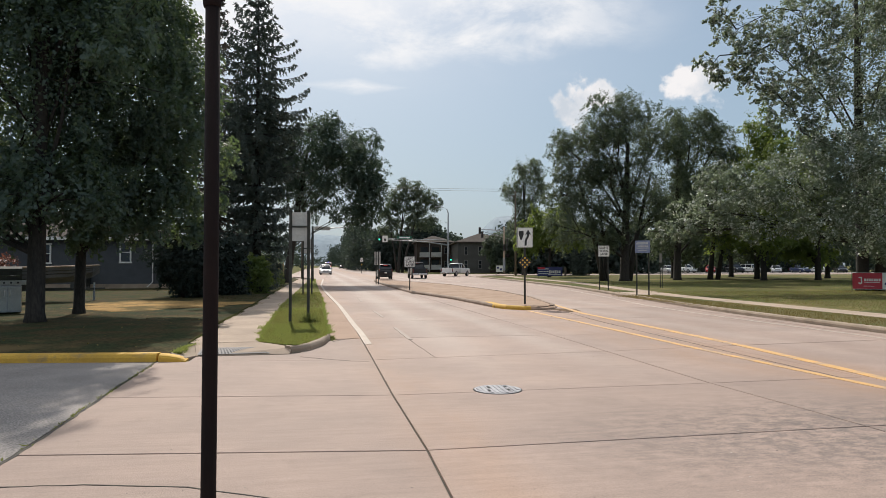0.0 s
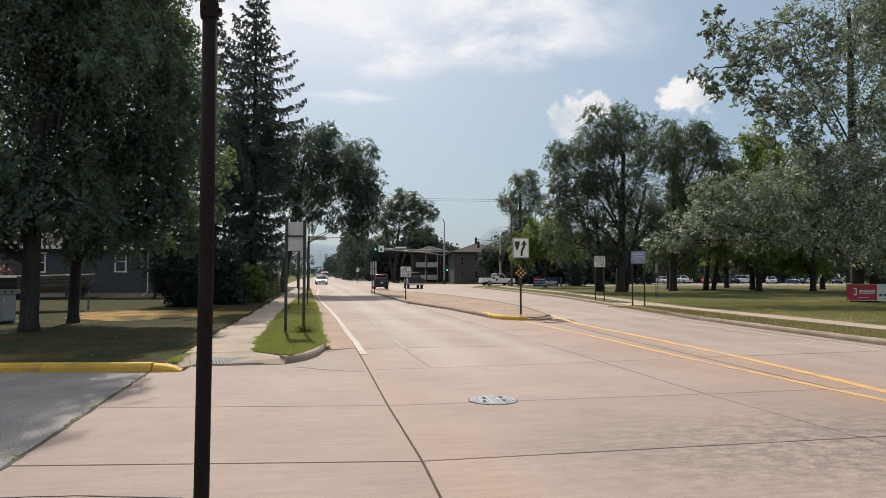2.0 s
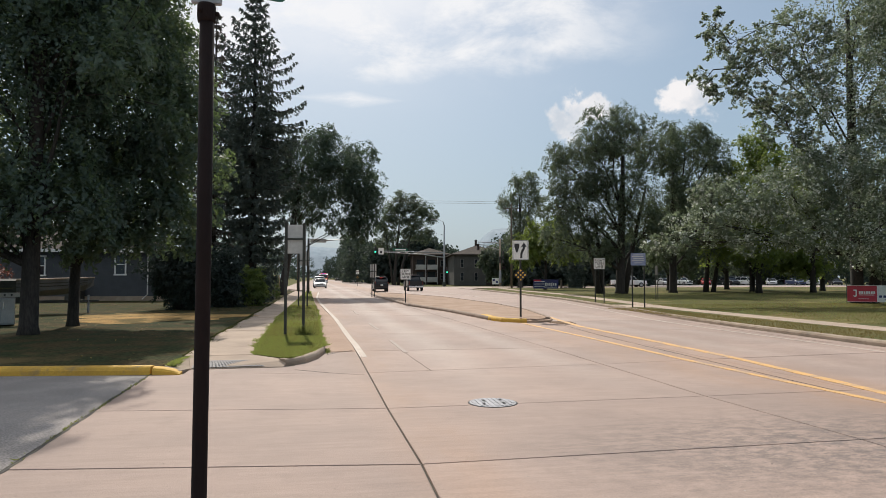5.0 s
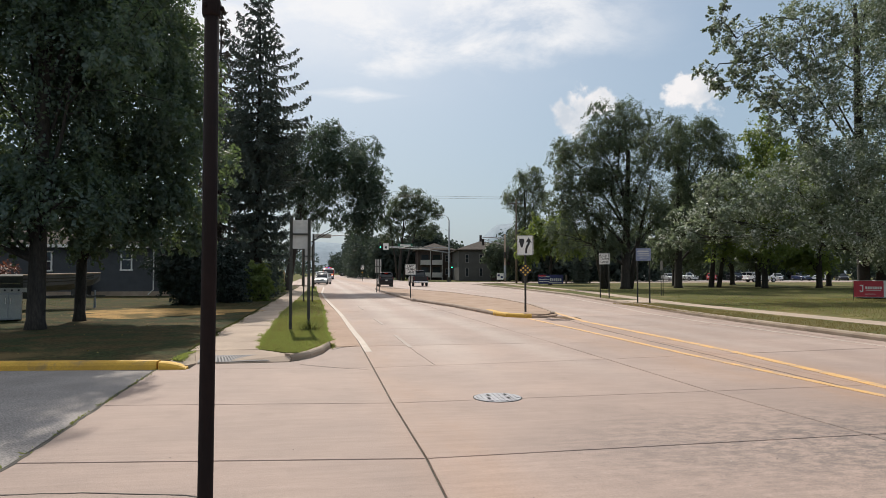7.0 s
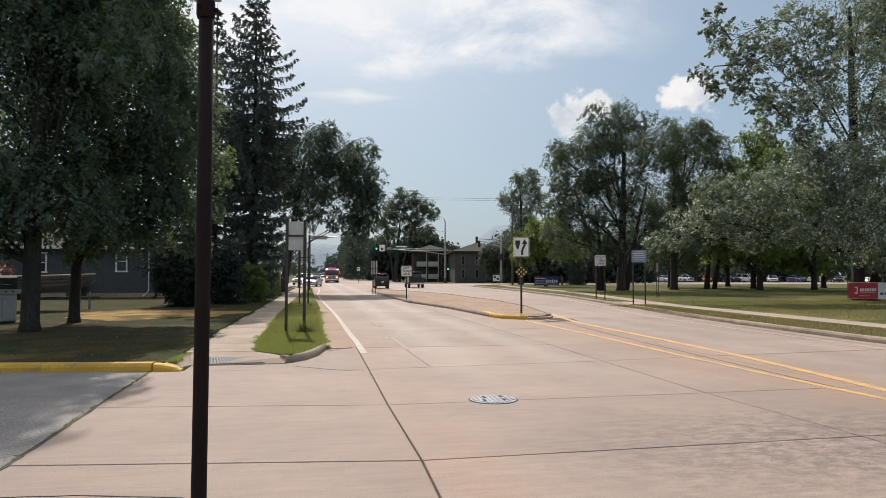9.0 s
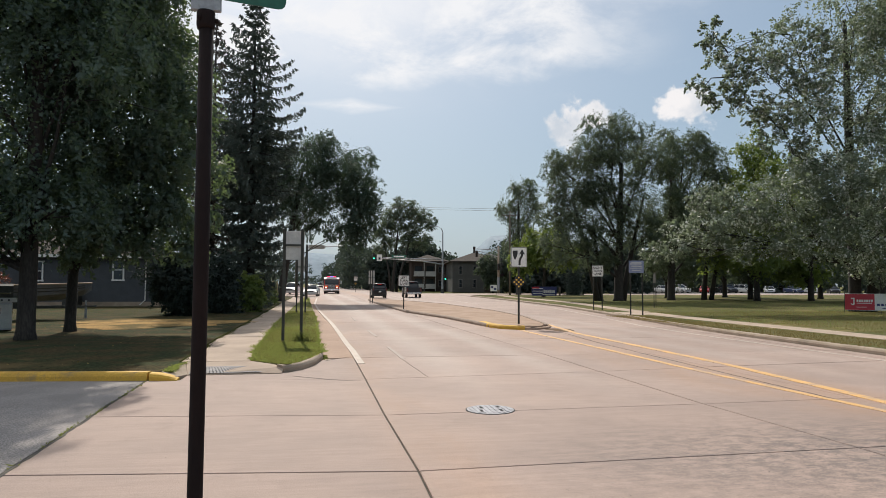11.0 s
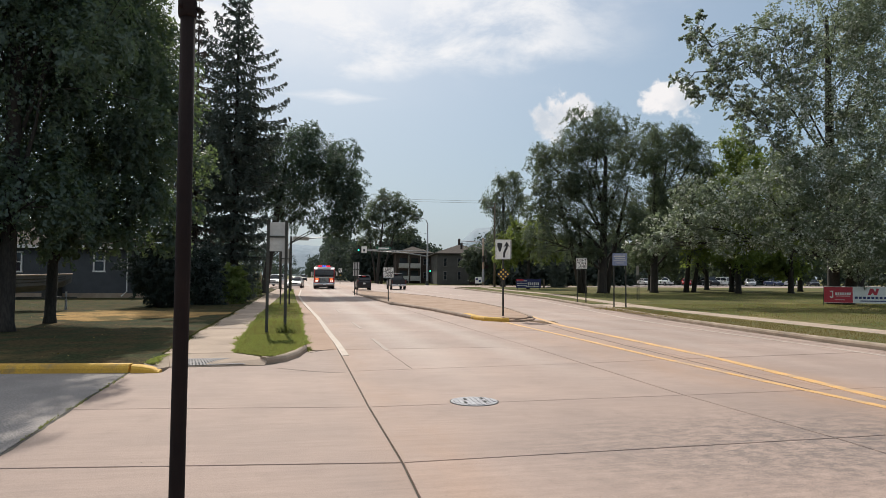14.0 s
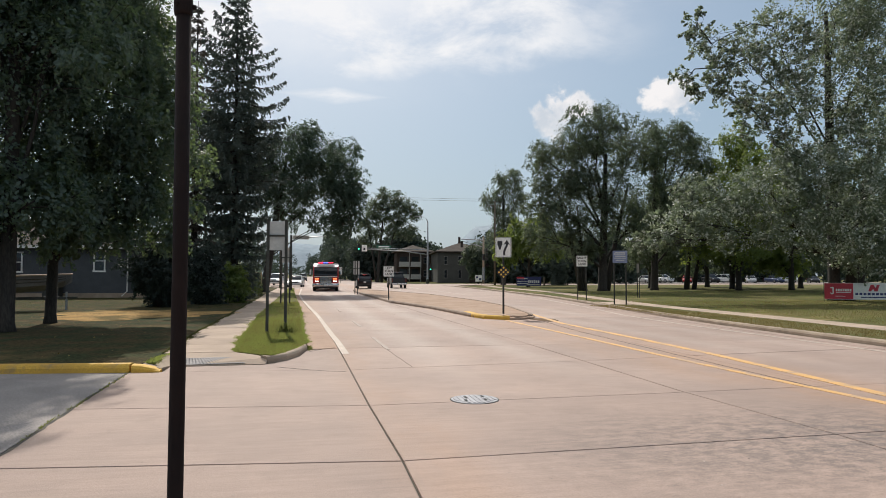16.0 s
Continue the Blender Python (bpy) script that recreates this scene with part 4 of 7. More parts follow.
def tree(label, base, top, r, blobs, leaves, size, leaf, bark, seed, aspect=0.6, clump=0.16, per=26, shell=0.55, up=0.25, extra_trunks=(), group="", twigs=7, pieces=6, stout=0.6, droop=0.55, jitter=0.75, core=0.86):
    rng = np.random.default_rng(seed)
    ob = thing("tree", label, "tree", pose(*base), group)
    p, out, hang, tips = crown_points(rng, fragment(rng, blobs, pieces, core), leaves, clump, per, shell, droop)
    tips = [np.concatenate(tips[i * (pieces + 1):(i + 1) * (pieces + 1)]) for i in range(len(blobs))]
    keep = p[:, 2] > base[2] + 0.4
    p, out, hang = p[keep] - np.array(base), out[keep], hang[keep]
    q = quads("crown", blades(rng, p, size, aspect, up, out, hang, jitter), leaf, ob)
    bm_ = bmesh.new()
    loc = [(b[0] - base[0], b[1] - base[1], b[2] - base[2], *b[3:]) for b in blobs]
    limbs(rng, bm_, (0, 0, 0), tuple(np.array(top) - np.array(base)), r, loc, [t - np.array(base) for t in tips], twigs, stout)
    for dx, dy, lx, ly, h, rr in extra_trunks:
        tube(bm_, [(dx, dy, -0.15), (dx + lx * 0.3, dy + ly * 0.3, h * 0.35), (dx + lx, dy + ly, h)], [rr * 1.25, rr * 0.9, rr * 0.4], 10)
    part("trunk", bm_, bark, ob, smooth=True)
    return ob


def spruce(label, x, y, z, h, rad, seed, whorls=30, arms=7, leaf=None, start=0.4, dense_to=0.55, twig_step=0.14, needles=9, skirt=1.0):
    """A spruce in whorls: boughs that sag and turn up at the tip, with side twigs and hanging shoots; dense below, open above."""
    rng = np.random.default_rng(seed)
    ob = thing("spruce_tree", label, "tree", pose(x, y, z))
    bm_ = tube_bm([(0, 0, -0.1), (0, 0, h * 0.5), (0.03, 0, h)], [h * 0.014, h * 0.008, 0.01], 8)
    P, A = [], []
    for i in range(whorls):
        f = (i + rng.random() * 0.3) / whorls
        zz = start + (h - start) * f
        reach = rad * min(1.0, 2.35 * (1 - f) ** 0.82) + 0.08
        reach *= min(1.0, skirt + 0.075 * zz)
        top = min(1.0, max(0.0, (f - 0.66) / 0.34))
        slope = -0.44 + 0.78 * top
        turn = rng.uniform(0, 6.28)
        count = arms + 6 if f < dense_to else arms
        for k in range(count):
            az = turn + 2 * math.pi * (k + rng.uniform(-0.3, 0.3)) / count
            L = reach * rng.uniform(0.5, 1.06)
            d = np.array([math.cos(az), math.sin(az), 0.0])
            sd = np.array([-d[1], d[0], 0.0])
            lift = rng.uniform(0.30, 0.52)

            def at(s_):
                return d * (L * s_) + np.array([0, 0, zz + L * (slope * s_ + lift * s_ ** 2.6)])

            tube(bm_, [tuple(at(0.0)), tuple(at(0.5)), tuple(at(0.8)), tuple(at(1.0))], [0.035 * L / rad + 0.008, 0.022 * L / rad + 0.006, 0.012, 0.005], 4, False)
            m = max(3, int(L / twig_step))
            for q in range(m):
                s_ = 0.14 + 0.86 * (q + rng.random()) / m
                c = at(s_)
                for side_ in (-1, 1):
                    tl = (0.26 * L * (1 - s_) + 0.16) * rng.uniform(0.6, 1.2)
                    v = sd * side_ * rng.uniform(0.45, 0.9) + d * rng.uniform(0.4, 0.9) + np.array([0, 0, rng.uniform(-0.75, 0.0)])
                    if rng.random() < 0.34 and f < 0.9:
                        v = np.array([0, 0, -1.0]) + d * 0.3 + sd * side_ * 0.25
                        tl = min(tl, 0.5) * 0.9
                    v /= np.linalg.norm(v)
                    u = rng.random(needles)[:, None]
                    P.append(c + v * tl * u - np.array([0, 0, 0.25]) * tl * u * u + rng.normal(size=(needles, 3)) * 0.025)
                    A.append(np.tile(v, (needles, 1)) + rng.normal(size=(needles, 3)) * 0.4)
    P, A = np.concatenate(P), np.concatenate(A)
    A /= np.linalg.norm(A, axis=1)[:, None]
    n = len(P)
    b = np.cross(A, rng.normal(size=(n, 3)))
    b /= np.linalg.norm(b, axis=1)[:, None]
    s = rng.uniform(0.06, 0.13, n)[:, None]
    quads("crown", np.stack([P - A * s, P + b * s * 0.3, P + A * s, P - b * s * 0.3], axis=1), leaf or L_SPRUCE, ob)
    part("trunk", bm_, M_BARK, ob, smooth=True)
    return ob


def shrub(label, x, y, z, rx, ry, h, leaf, seed, leaves=9000, size=0.06, name="shrub"):
    rng = np.random.default_rng(seed)
    ob = thing(name, label, "shrub", pose(x, y, z))
    blobs = [(rng.uniform(-0.4, 0.4) * rx, rng.uniform(-0.4, 0.4) * ry, h * rng.uniform(0.35, 0.6), rx * 0.62, ry * 0.62, h * 0.45) for _ in range(5)]
    p, out, hang, tips = crown_points(rng, blobs, leaves, 0.13, 20, 0.5, 0.2)
    p[:, 2] = np.clip(p[:, 2], 0.02, None)
    quads("foliage", blades(rng, p, size, 0.5, 0.3, out, hang), leaf, ob)
    bm_ = bmesh.new()
    for tp in tips:
        for q in tp[:5]:
            tube(bm_, [(q[0] * 0.1, q[1] * 0.1, -0.05), (q[0] * 0.5, q[1] * 0.5, q[2] * 0.6), tuple(q)], [0.03, 0.02, 0.008], 5, False)
    part("stems", bm_, M_BARK, ob)
    return ob


def grass(name, label, rng, regions, size, mat_):
    """Blades of grass over areas (x0, x1, y0, y1, z, count); x0 and x1 may be lines of x, y points."""
    co = []
    for x0, x1, y0, y1, z, n in regions:
        y = rng.uniform(y0, y1, n)
        a, b = [np.full(n, e) if isinstance(e, (int, float)) else np.interp(y, [q[1] for q in e], [q[0] for q in e]) for e in (x0, x1)]
        f = rng.random(n)
        p = np.stack([a + (b - a) * f + rng.normal(size=n) * 0.012, y, np.full(n, z)], axis=1)
        lean = rng.normal(size=(n, 3)) * 0.5
        lean[:, 2] = 1
        h = size * rng.uniform(0.5, 1.5, n)[:, None]
        w = rng.normal(size=(n, 3))
        w[:, 2] = 0
        w *= 0.006 / (np.linalg.norm(w, axis=1)[:, None] + 1e-9)
        w *= 1 + p[:, 1:2] * 0.05
        co.append(np.stack([p - w, p + w, p + lean * h + w * 0.2, p + lean * h - w * 0.2], axis=1))
    ob = quads(name, np.concatenate(co), mat_)
    return tagged(ob, label, "grass", kind="stuff")


def edge_grass(name, label, rng, line, count, reach, size, mat_, z=0.125):
    """Ragged tufts that lean over the edge of a pavement or kerb."""
    y = rng.uniform(line[0][1], line[-1][1], count)
    y = line[0][1] + (y - line[0][1]) * rng.random(count) ** 0.5
    x = np.interp(y, [q[1] for q in line], [q[0] for q in line])
    tuft = 0.5 + 0.5 * np.sin(y * 3.1) * np.sin(y * 7.7 + 1.0) + 0.35 * np.sin(y * 1.3)
    p = np.stack([x + np.abs(rng.normal(size=count)) * reach * np.clip(tuft, 0.1, 1.2) - 0.3 * reach, y, np.full(count, z)], axis=1)
    lean = rng.normal(size=(count, 3)) * 0.6
    lean[:, 0] += 0.7 * np.sign(reach)
    lean[:, 2] = 0.8
    h = size * rng.uniform(0.4, 1.4, (count, 1))
    w = rng.normal(size=(count, 3)) * np.array([1, 1, 0])
    w *= 0.006 * (1 + y[:, None] * 0.04) / (np.linalg.norm(w, axis=1)[:, None] + 1e-9)
    return tagged(quads(name, np.stack([p - w, p + w, p + lean * h + w * 0.2, p + lean * h - w * 0.2], axis=1), mat_), label, "grass", kind="stuff")


median()
kerbs()
pavements()
markings()
road_slabs()


# ---- trees ----
def plant():
    tree("tall dark-leaved maple shading the lawn", (-7.73, 18.84, 0.12), (-7.65, 19.0, 11), 0.215,
         [(-8.6, 19.6, 5.0, 2.9, 2.6, 2.4), (-7.0, 19.0, 7.2, 2.9, 2.7, 2.6), (-10.6, 19.4, 7.0, 2.8, 2.6, 3.0), (-8.9, 19.6, 10.2, 3.4, 3.0, 2.9),
          (-6.4, 19.6, 9.8, 2.1, 2.4, 2.6), (-8.6, 19.2, 12.6, 3.0, 2.6, 2.4), (-6.8, 19.2, 12.2, 1.8, 2.2, 2.2), (-6.3, 19.2, 12.5, 1.7, 1.6, 1.4), (-11.5, 19.4, 10.5, 2.8, 2.6, 2.8), (-12.0, 19.6, 4.6, 2.4, 2.4, 2.0),
          (-6.9, 18.4, 3.5, 1.9, 1.6, 1.2), (-9.3, 18.6, 3.1, 1.9, 1.6, 0.9), (-11.4, 18.8, 3.2, 1.8, 1.6, 1.0)],
         156000, 0.058, L_MAPLE, M_BARK, 11, 0.74, 0.17, 30, 0.48, 0.2, droop=0.9, pieces=10, core=0.72)
    tree("dark-leaved maple standing near the pavement", (-7.74, 21.89, 0.12), (-7.55, 22.0, 9.5), 0.155,
         [(-5.9, 21.4, 4.6, 2.0, 1.9, 1.9), (-6.0, 21.8, 7.2, 2.5, 2.3, 2.5), (-5.5, 21.9, 8.3, 1.45, 1.8, 2.0), (-7.6, 22.4, 9.6, 2.7, 2.6, 2.4),
          (-4.75, 21.8, 5.7, 1.35, 1.6, 1.8), (-8.2, 22.4, 4.9, 2.2, 2.0, 1.8), (-6.3, 22.0, 11.8, 1.7, 1.9, 2.0), (-5.9, 22.0, 12.9, 1.8, 1.8, 1.6), (-5.9, 21.8, 14.0, 1.8, 1.8, 1.5), (-6.0, 21.6, 10.8, 1.6, 1.9, 1.3), (-6.6, 21.0, 3.1, 1.8, 1.4, 0.9), (-4.9, 21.6, 3.5, 1.3, 1.4, 1.0)],
         134000, 0.058, L_MAPLE, M_BARK, 12, 0.74, 0.17, 30, 0.48, 0.2, droop=0.9, pieces=10, core=0.72)
    spruce("tall dark green spruce with drooping boughs", -4.3, 38.6, 0.12, 18.0, 3.1, 21, 31, 7, dense_to=0.6, twig_step=0.15, needles=12, skirt=0.42)
    spruce("thinning spruce with browned needles behind the hedge", -7.0, 41.8, 0.12, 18.2, 2.0, 22, 27, 6, L_SPRUCE_DRY, twig_step=0.18, needles=10)
    tree("broad elm overhanging the street", (-3.9, 57.5, 0.12), (-2.2, 57.2, 11.5), 0.34,
         [(-1.6, 56.6, 12.2, 2.9, 2.8, 2.6), (0.9, 55.8, 11.2, 2.7, 2.8, 2.4), (2.6, 55.6, 9.5, 2.0, 2.4, 2.3), (2.5, 55.2, 7.1, 1.9, 2.0, 1.8),
          (-0.2, 56.4, 9.2, 2.6, 2.6, 2.3), (-2.6, 57.8, 8.6, 2.6, 2.6, 2.6), (-4.8, 57.5, 10.6, 3.0, 3.0, 3.0), (1.2, 55.4, 6.0, 1.6, 1.5, 1.2), (3.3, 55.2, 8.4, 1.3, 1.6, 1.9), (2.9, 55.2, 5.6, 1.2, 1.4, 1.2)],
         98000, 0.085, L_ELM_DARK, M_BARK, 13, 0.5, 0.14, 30, 0.35, droop=0.7, stout=0.24)
    tree("tall open elm with forked limbs beyond the crossing", (13.6, 139, 0), (14.6, 139, 13), 0.36,
         [(12.4, 139.5, 15.6, 2.2, 2.6, 2.4), (15.6, 139.2, 17.6, 2.6, 2.8, 2.2), (18.8, 138.9, 16.6, 2.5, 2.6, 2.0), (21.2, 138.6, 14.6, 1.8, 2.2, 1.6), (18.2, 138.6, 13.4, 2.4, 2.4, 1.5),
          (11.2, 139.8, 12.0, 1.7, 2.2, 1.9), (14.6, 139, 13.6, 2.1, 2.4, 1.5), (11.0, 139.4, 8.6, 1.7, 2, 1.8), (20.0, 138.8, 10.6, 2.1, 2, 1.8), (16.8, 138.8, 11.0, 2.2, 2, 1.8), (13.0, 139, 10.4, 2.0, 2, 1.8)],
         36000, 0.15, L_ELM, M_BARK, 14, 0.5, 0.24, 24, 0.3, extra_trunks=((0.8, 0, 3.4, 0, 13, 0.24), (-0.3, 0, -1.8, 0, 12, 0.2)), twigs=8, stout=0.4, droop=0.4)
    tree("slim tall tree beside the utility pole", (30, 101.2, 0.1), (30, 101.2, 15), 0.35,
         [(30.4, 101.2, 16.4, 2.4, 3, 2.4), (28.3, 101.5, 13.4, 2.0, 2.6, 2.2), (32.2, 100.9, 13.8, 2.1, 2.7, 2.4), (30.2, 101, 10.4, 2.6, 3, 2.0), (30, 101, 7.6, 2.4, 2.6, 1.8)],
         24000, 0.12, L_ELM, M_BARK, 15, 0.5, 0.2, 24, 0.35, droop=0.8, twigs=9)
    tree("light green ash in the park", (26, 77, 0.12), (26.3, 77, 6.5), 0.2,
         [(25.4, 76.8, 6.4, 2.8, 2.8, 2.4), (28.5, 78.3, 5.2, 2.8, 2.8, 2.2), (23.6, 77.1, 4.4, 2.0, 2.2, 1.8), (27, 77, 7.6, 2.0, 2.2, 1.6)],
         16000, 0.17, L_LIGHT, M_BARK, 16, 0.6, 0.16, 22, 0.4)
    tree("spreading elm with several dark trunks", (26.56, 57.2, 0.12), (27.0, 57.2, 13), 0.42,
         [(22.4, 57.6, 11.4, 3.2, 3.0, 2.8), (26.3, 57.2, 14.8, 3.6, 3.4, 2.9), (30.2, 58.0, 13.8, 3.2, 3, 2.7), (22.8, 56.8, 7.8, 3.3, 3, 2.8),
          (27.4, 56.4, 9.6, 3.4, 3, 2.9), (21.0, 57.2, 5.0, 2.3, 2.4, 2.2), (24.0, 57.4, 14.0, 2.3, 2.2, 2.2), (29.6, 57.2, 6.4, 2.7, 2.6, 2.3), (24.5, 57.5, 4.2, 2.0, 2.2, 1.5), (25.6, 56.6, 6.6, 2.6, 2.4, 2.2), (24.8, 57.2, 10.6, 2.2, 2.2, 2.0), (26.6, 57.2, 16.6, 1.9, 2.0, 1.7), (20.6, 57.4, 12.6, 1.6, 1.8, 1.8), (20.4, 57.2, 8.2, 1.7, 1.8, 1.8)],
         122000, 0.085, L_ELM, M_BARK, 17, 0.45, 0.16, 40, 0.35, droop=0.5, extra_trunks=((-1.9, 0.3, -2.2, 0.2, 9, 0.26), (-1.5, 0.5, -0.6, 0.4, 8, 0.2), (0.5, 0.2, 2.4, 0.3, 10, 0.26)), twigs=14)
    tree("spreading elm in the park", (33.4, 60, 0.12), (33.6, 60, 13), 0.36,
         [(33.0, 59.5, 13.8, 3.3, 3.2, 2.9), (36.6, 60.6, 13.8, 3.2, 3.2, 2.8), (32.6, 59.2, 8.6, 3.3, 3.2, 2.8), (36.0, 60.6, 8.8, 3.0, 3, 2.7), (39.0, 62.0, 10.0, 2.9, 2.8, 2.7), (38.2, 61.5, 6.0, 3.0, 2.8, 2.4), (33.5, 60, 5.2, 2.8, 2.8, 1.9), (40.6, 63, 12.6, 2.8, 2.6, 2.6), (40.0, 62.5, 8.2, 2.6, 2.6, 2.4), (34.8, 59.6, 15.8, 2.2, 2.2, 1.9), (38.6, 61, 14.2, 2.2, 2.2, 1.8)],
         95000, 0.09, L_ELM, M_BARK, 18, 0.45, 0.16, 40, 0.35, droop=0.5, extra_trunks=((4.6, 1.8, 0.8, 0, 7, 0.24), (5.3, 1.6, 1.5, 0, 7, 0.2)), twigs=12)
    low_boughs = [(22.4, 32.6, 6.0, 2.2, 2.1, 1.5), (19.6, 32.2, 4.6, 1.8, 1.8, 1.2), (17.3, 31.7, 3.4, 1.1, 1.3, 0.7), (24.4, 31.5, 6.2, 2.6, 2.4, 1.9), (22.0, 31.8, 4.2, 2.1, 2.0, 1.3),
                  (25.2, 30.6, 4.0, 2.3, 2.1, 1.5), (30.5, 30.2, 4.2, 2.8, 2.3, 1.6), (27.5, 29.8, 3.8, 2.3, 2.1, 1.5), (20.4, 32.4, 6.2, 1.2, 1.4, 0.8), (30.4, 31.4, 2.7, 2.4, 1.6, 1.2)]
    high_boughs = [(21.3, 34.6, 12.9, 0.9, 0.9, 0.8), (22.7, 34.4, 12.5, 1.0, 1.0, 0.85), (24.3, 34.0, 12.0, 1.2, 1.2, 1.0), (22.9, 34.3, 15.2, 1.3, 1.2, 1.2), (23.4, 34.2, 13.8, 1.2, 1.2, 1.0), (25.6, 33.4, 11.6, 1.3, 1.3, 1.0), (24.8, 33.9, 14.3, 1.4, 1.4, 1.2),
                   (26.0, 33.0, 16.0, 1.9, 1.9, 1.7), (26.6, 33.0, 13.2, 1.5, 1.5, 1.3), (21.9, 34.6, 16.4, 0.8, 0.8, 0.9)]
    middle = [(28.2, 31.4, 12.6, 3.1, 3.0, 2.8), (27.8, 30.6, 7.2, 3.3, 3.0, 2.8), (28.5, 30.8, 17.5, 3.1, 3.0, 2.6), (32.5, 31.5, 10, 3.5, 3.3, 3.8),
              (32, 31.5, 15.5, 3.2, 3.1, 2.9), (26.4, 30.6, 7.6, 2.0, 2.0, 1.5), (25.2, 32.4, 9.8, 1.5, 1.6, 1.1), (33.5, 33, 5.5, 2.6, 2.4, 2.0), (33, 34, 3.2, 2.2, 2.0, 1.4)]
    tree("silvery poplar with long low boughs", (30.3, 33.6, 0.12), (29.3, 32.7, 17), 0.33, low_boughs + high_boughs + middle,
         138000, 0.072, L_POPLAR, M_BARK_P, 19, 0.72, 0.14, 30, 0.4, 0.1, pieces=9, droop=0.3, jitter=1.1, extra_trunks=((0.7, -0.3, 1.2, -0.6, 9, 0.28), (0.35, 0.3, -0.4, 0, 8, 0.24)), twigs=12, stout=0.42)
    for i, (x, y, h, r, leaf) in enumerate(((41.0, 57.5, 17, 4.2, L_LIGHT), (47.7, 58.5, 12, 3.4, L_LIGHT), (44.5, 63.5, 11, 3.0, L_ELM), (49, 75, 13, 3.8, L_ELM), (38.5, 70, 12, 3.4, L_ELM),
                                            (55, 66, 13, 3.8, L_ELM), (46, 48, 12, 3.8, L_ELM))):
        rng = np.random.default_rng(60 + i)
        bl = [(x + rng.uniform(-0.6, 0.6) * r, y + rng.uniform(-0.6, 0.6) * r, h * f, r * s, r * s, h * 0.15) for f, s in
              ((0.27, 0.66), (0.31, 0.72), (0.36, 0.7), (0.52, 0.8), (0.55, 0.75), (0.68, 0.7), (0.72, 0.62), (0.86, 0.5))]
        tree(("light green park tree" if leaf is L_LIGHT else "dark park tree") + " on the lawn", (x, y, 0.12), (x, y, h * 0.75), 0.28, bl, 34000 if i == 0 else 20000, 0.13, leaf, M_BARK, 70 + i,
             0.6, 0.2, 20, 0.3, group="park trees", twigs=5)
    tree("dark young tree before the apartment house", (30.4, 119.2, 0.05), (30.4, 119.2, 5.5), 0.16,
         [(31.0, 119.2, 6.0, 2.5, 2.2, 2.2), (29.4, 118.8, 4.2, 2.0, 1.8, 1.8), (32.6, 119, 4.2, 2.2, 1.8, 1.8), (30.6, 118.6, 2.4, 2.4, 1.6, 1.5)], 20000, 0.14, L_ELM, M_BARK, 41, 0.6, 0.2, 20, 0.3)
    spruce("small blue-green spruce on the lawn", 34.2, 88, 0.12, 5.4, 1.5, 23, 16, 7, None, 0.1, 0.9, 0.2, 7)
    shrub("dense dark yew hedge beside the house", -6.75, 32.0, 0.12, 1.55, 1.2, 3.2, L_YEW, 31, 20000, 0.07)
    shrub("rambling green shrub beside the pavement", -4.7, 43, 0.12, 1.5, 2.0, 2.2, L_ELM, 32, 7000, 0.08)
    shrub("dense dark evergreen hedge before the spruces", -5.6, 34.6, 0.12, 1.3, 1.2, 3.0, L_YEW, 35, 12000, 0.07)
    # Light leaf colour stands in for sunlight that the spruce blocks here.
    shrub("leafy green shrub at the foot of the spruce", -3.84, 35.6, 0.12, 0.8, 0.9, 2.2, L_LIGHT, 36, 5000, 0.075)
    shrub("flowering pale green shrub", -4.3, 48, 0.12, 1.0, 1.5, 1.7, L_LIGHT, 33, 5000, 0.08)
    shrub("russet-leaved shrub behind the boat", -20.5, 41, 0.12, 2.4, 1.4, 2.4, L_RED, 34, 7000, 0.08)
    rng = np.random.default_rng(5)
    vl, vr = [(-0.72, 12.48), (-1.0, 12.74), (-1.4, 13.2)] + WALK_R[1:], [(-0.70, 12.48), (-0.5, 12.85), (-0.3, 13.5), (-0.1, 14.4)] + [(x - 0.05, y) for x, y in LEFT_CURB[1:]]
    grass("verge_grass", "fresh green grass of the verge", rng, [(vl, vr, 12.5, 17, 0.125, 17000), (vl, vr, 17, 23, 0.125, 9000), (vl, vr, 23, 36, 0.125, 7000), (vl, vr, 36, 70, 0.125, 3000)], 0.026, L_VERGE)
    grass("verge_straw", "dry blades in the verge", rng, [(vl, vr, 12.5, 22, 0.125, 9000), (vl, vr, 22, 36, 0.125, 4000)], 0.028, L_DRY)
    edge_grass("verge_fringe", "ragged grass leaning over the pavement edge", rng, WALK_R[:5], 2600, -0.08, 0.035, L_VERGE)
    edge_grass("kerb_fringe", "ragged grass leaning over the kerb", rng, [(x - 0.04, y) for x, y in LEFT_CURB[:4]], 3000, 0.05, 0.04, L_VERGE, 0.13)
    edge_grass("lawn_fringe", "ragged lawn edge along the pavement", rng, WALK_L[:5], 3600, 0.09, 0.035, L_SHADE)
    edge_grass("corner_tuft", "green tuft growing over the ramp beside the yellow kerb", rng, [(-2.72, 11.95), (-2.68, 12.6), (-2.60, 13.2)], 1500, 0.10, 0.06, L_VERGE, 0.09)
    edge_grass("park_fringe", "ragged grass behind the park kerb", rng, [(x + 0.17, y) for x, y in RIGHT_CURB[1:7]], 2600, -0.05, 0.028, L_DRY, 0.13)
    grass("lawn_grass", "short lawn grass with shade put into its colour", rng, [(-16, -3.2, 30, 44, 0.12, 5000)], 0.016, L_SHADE)
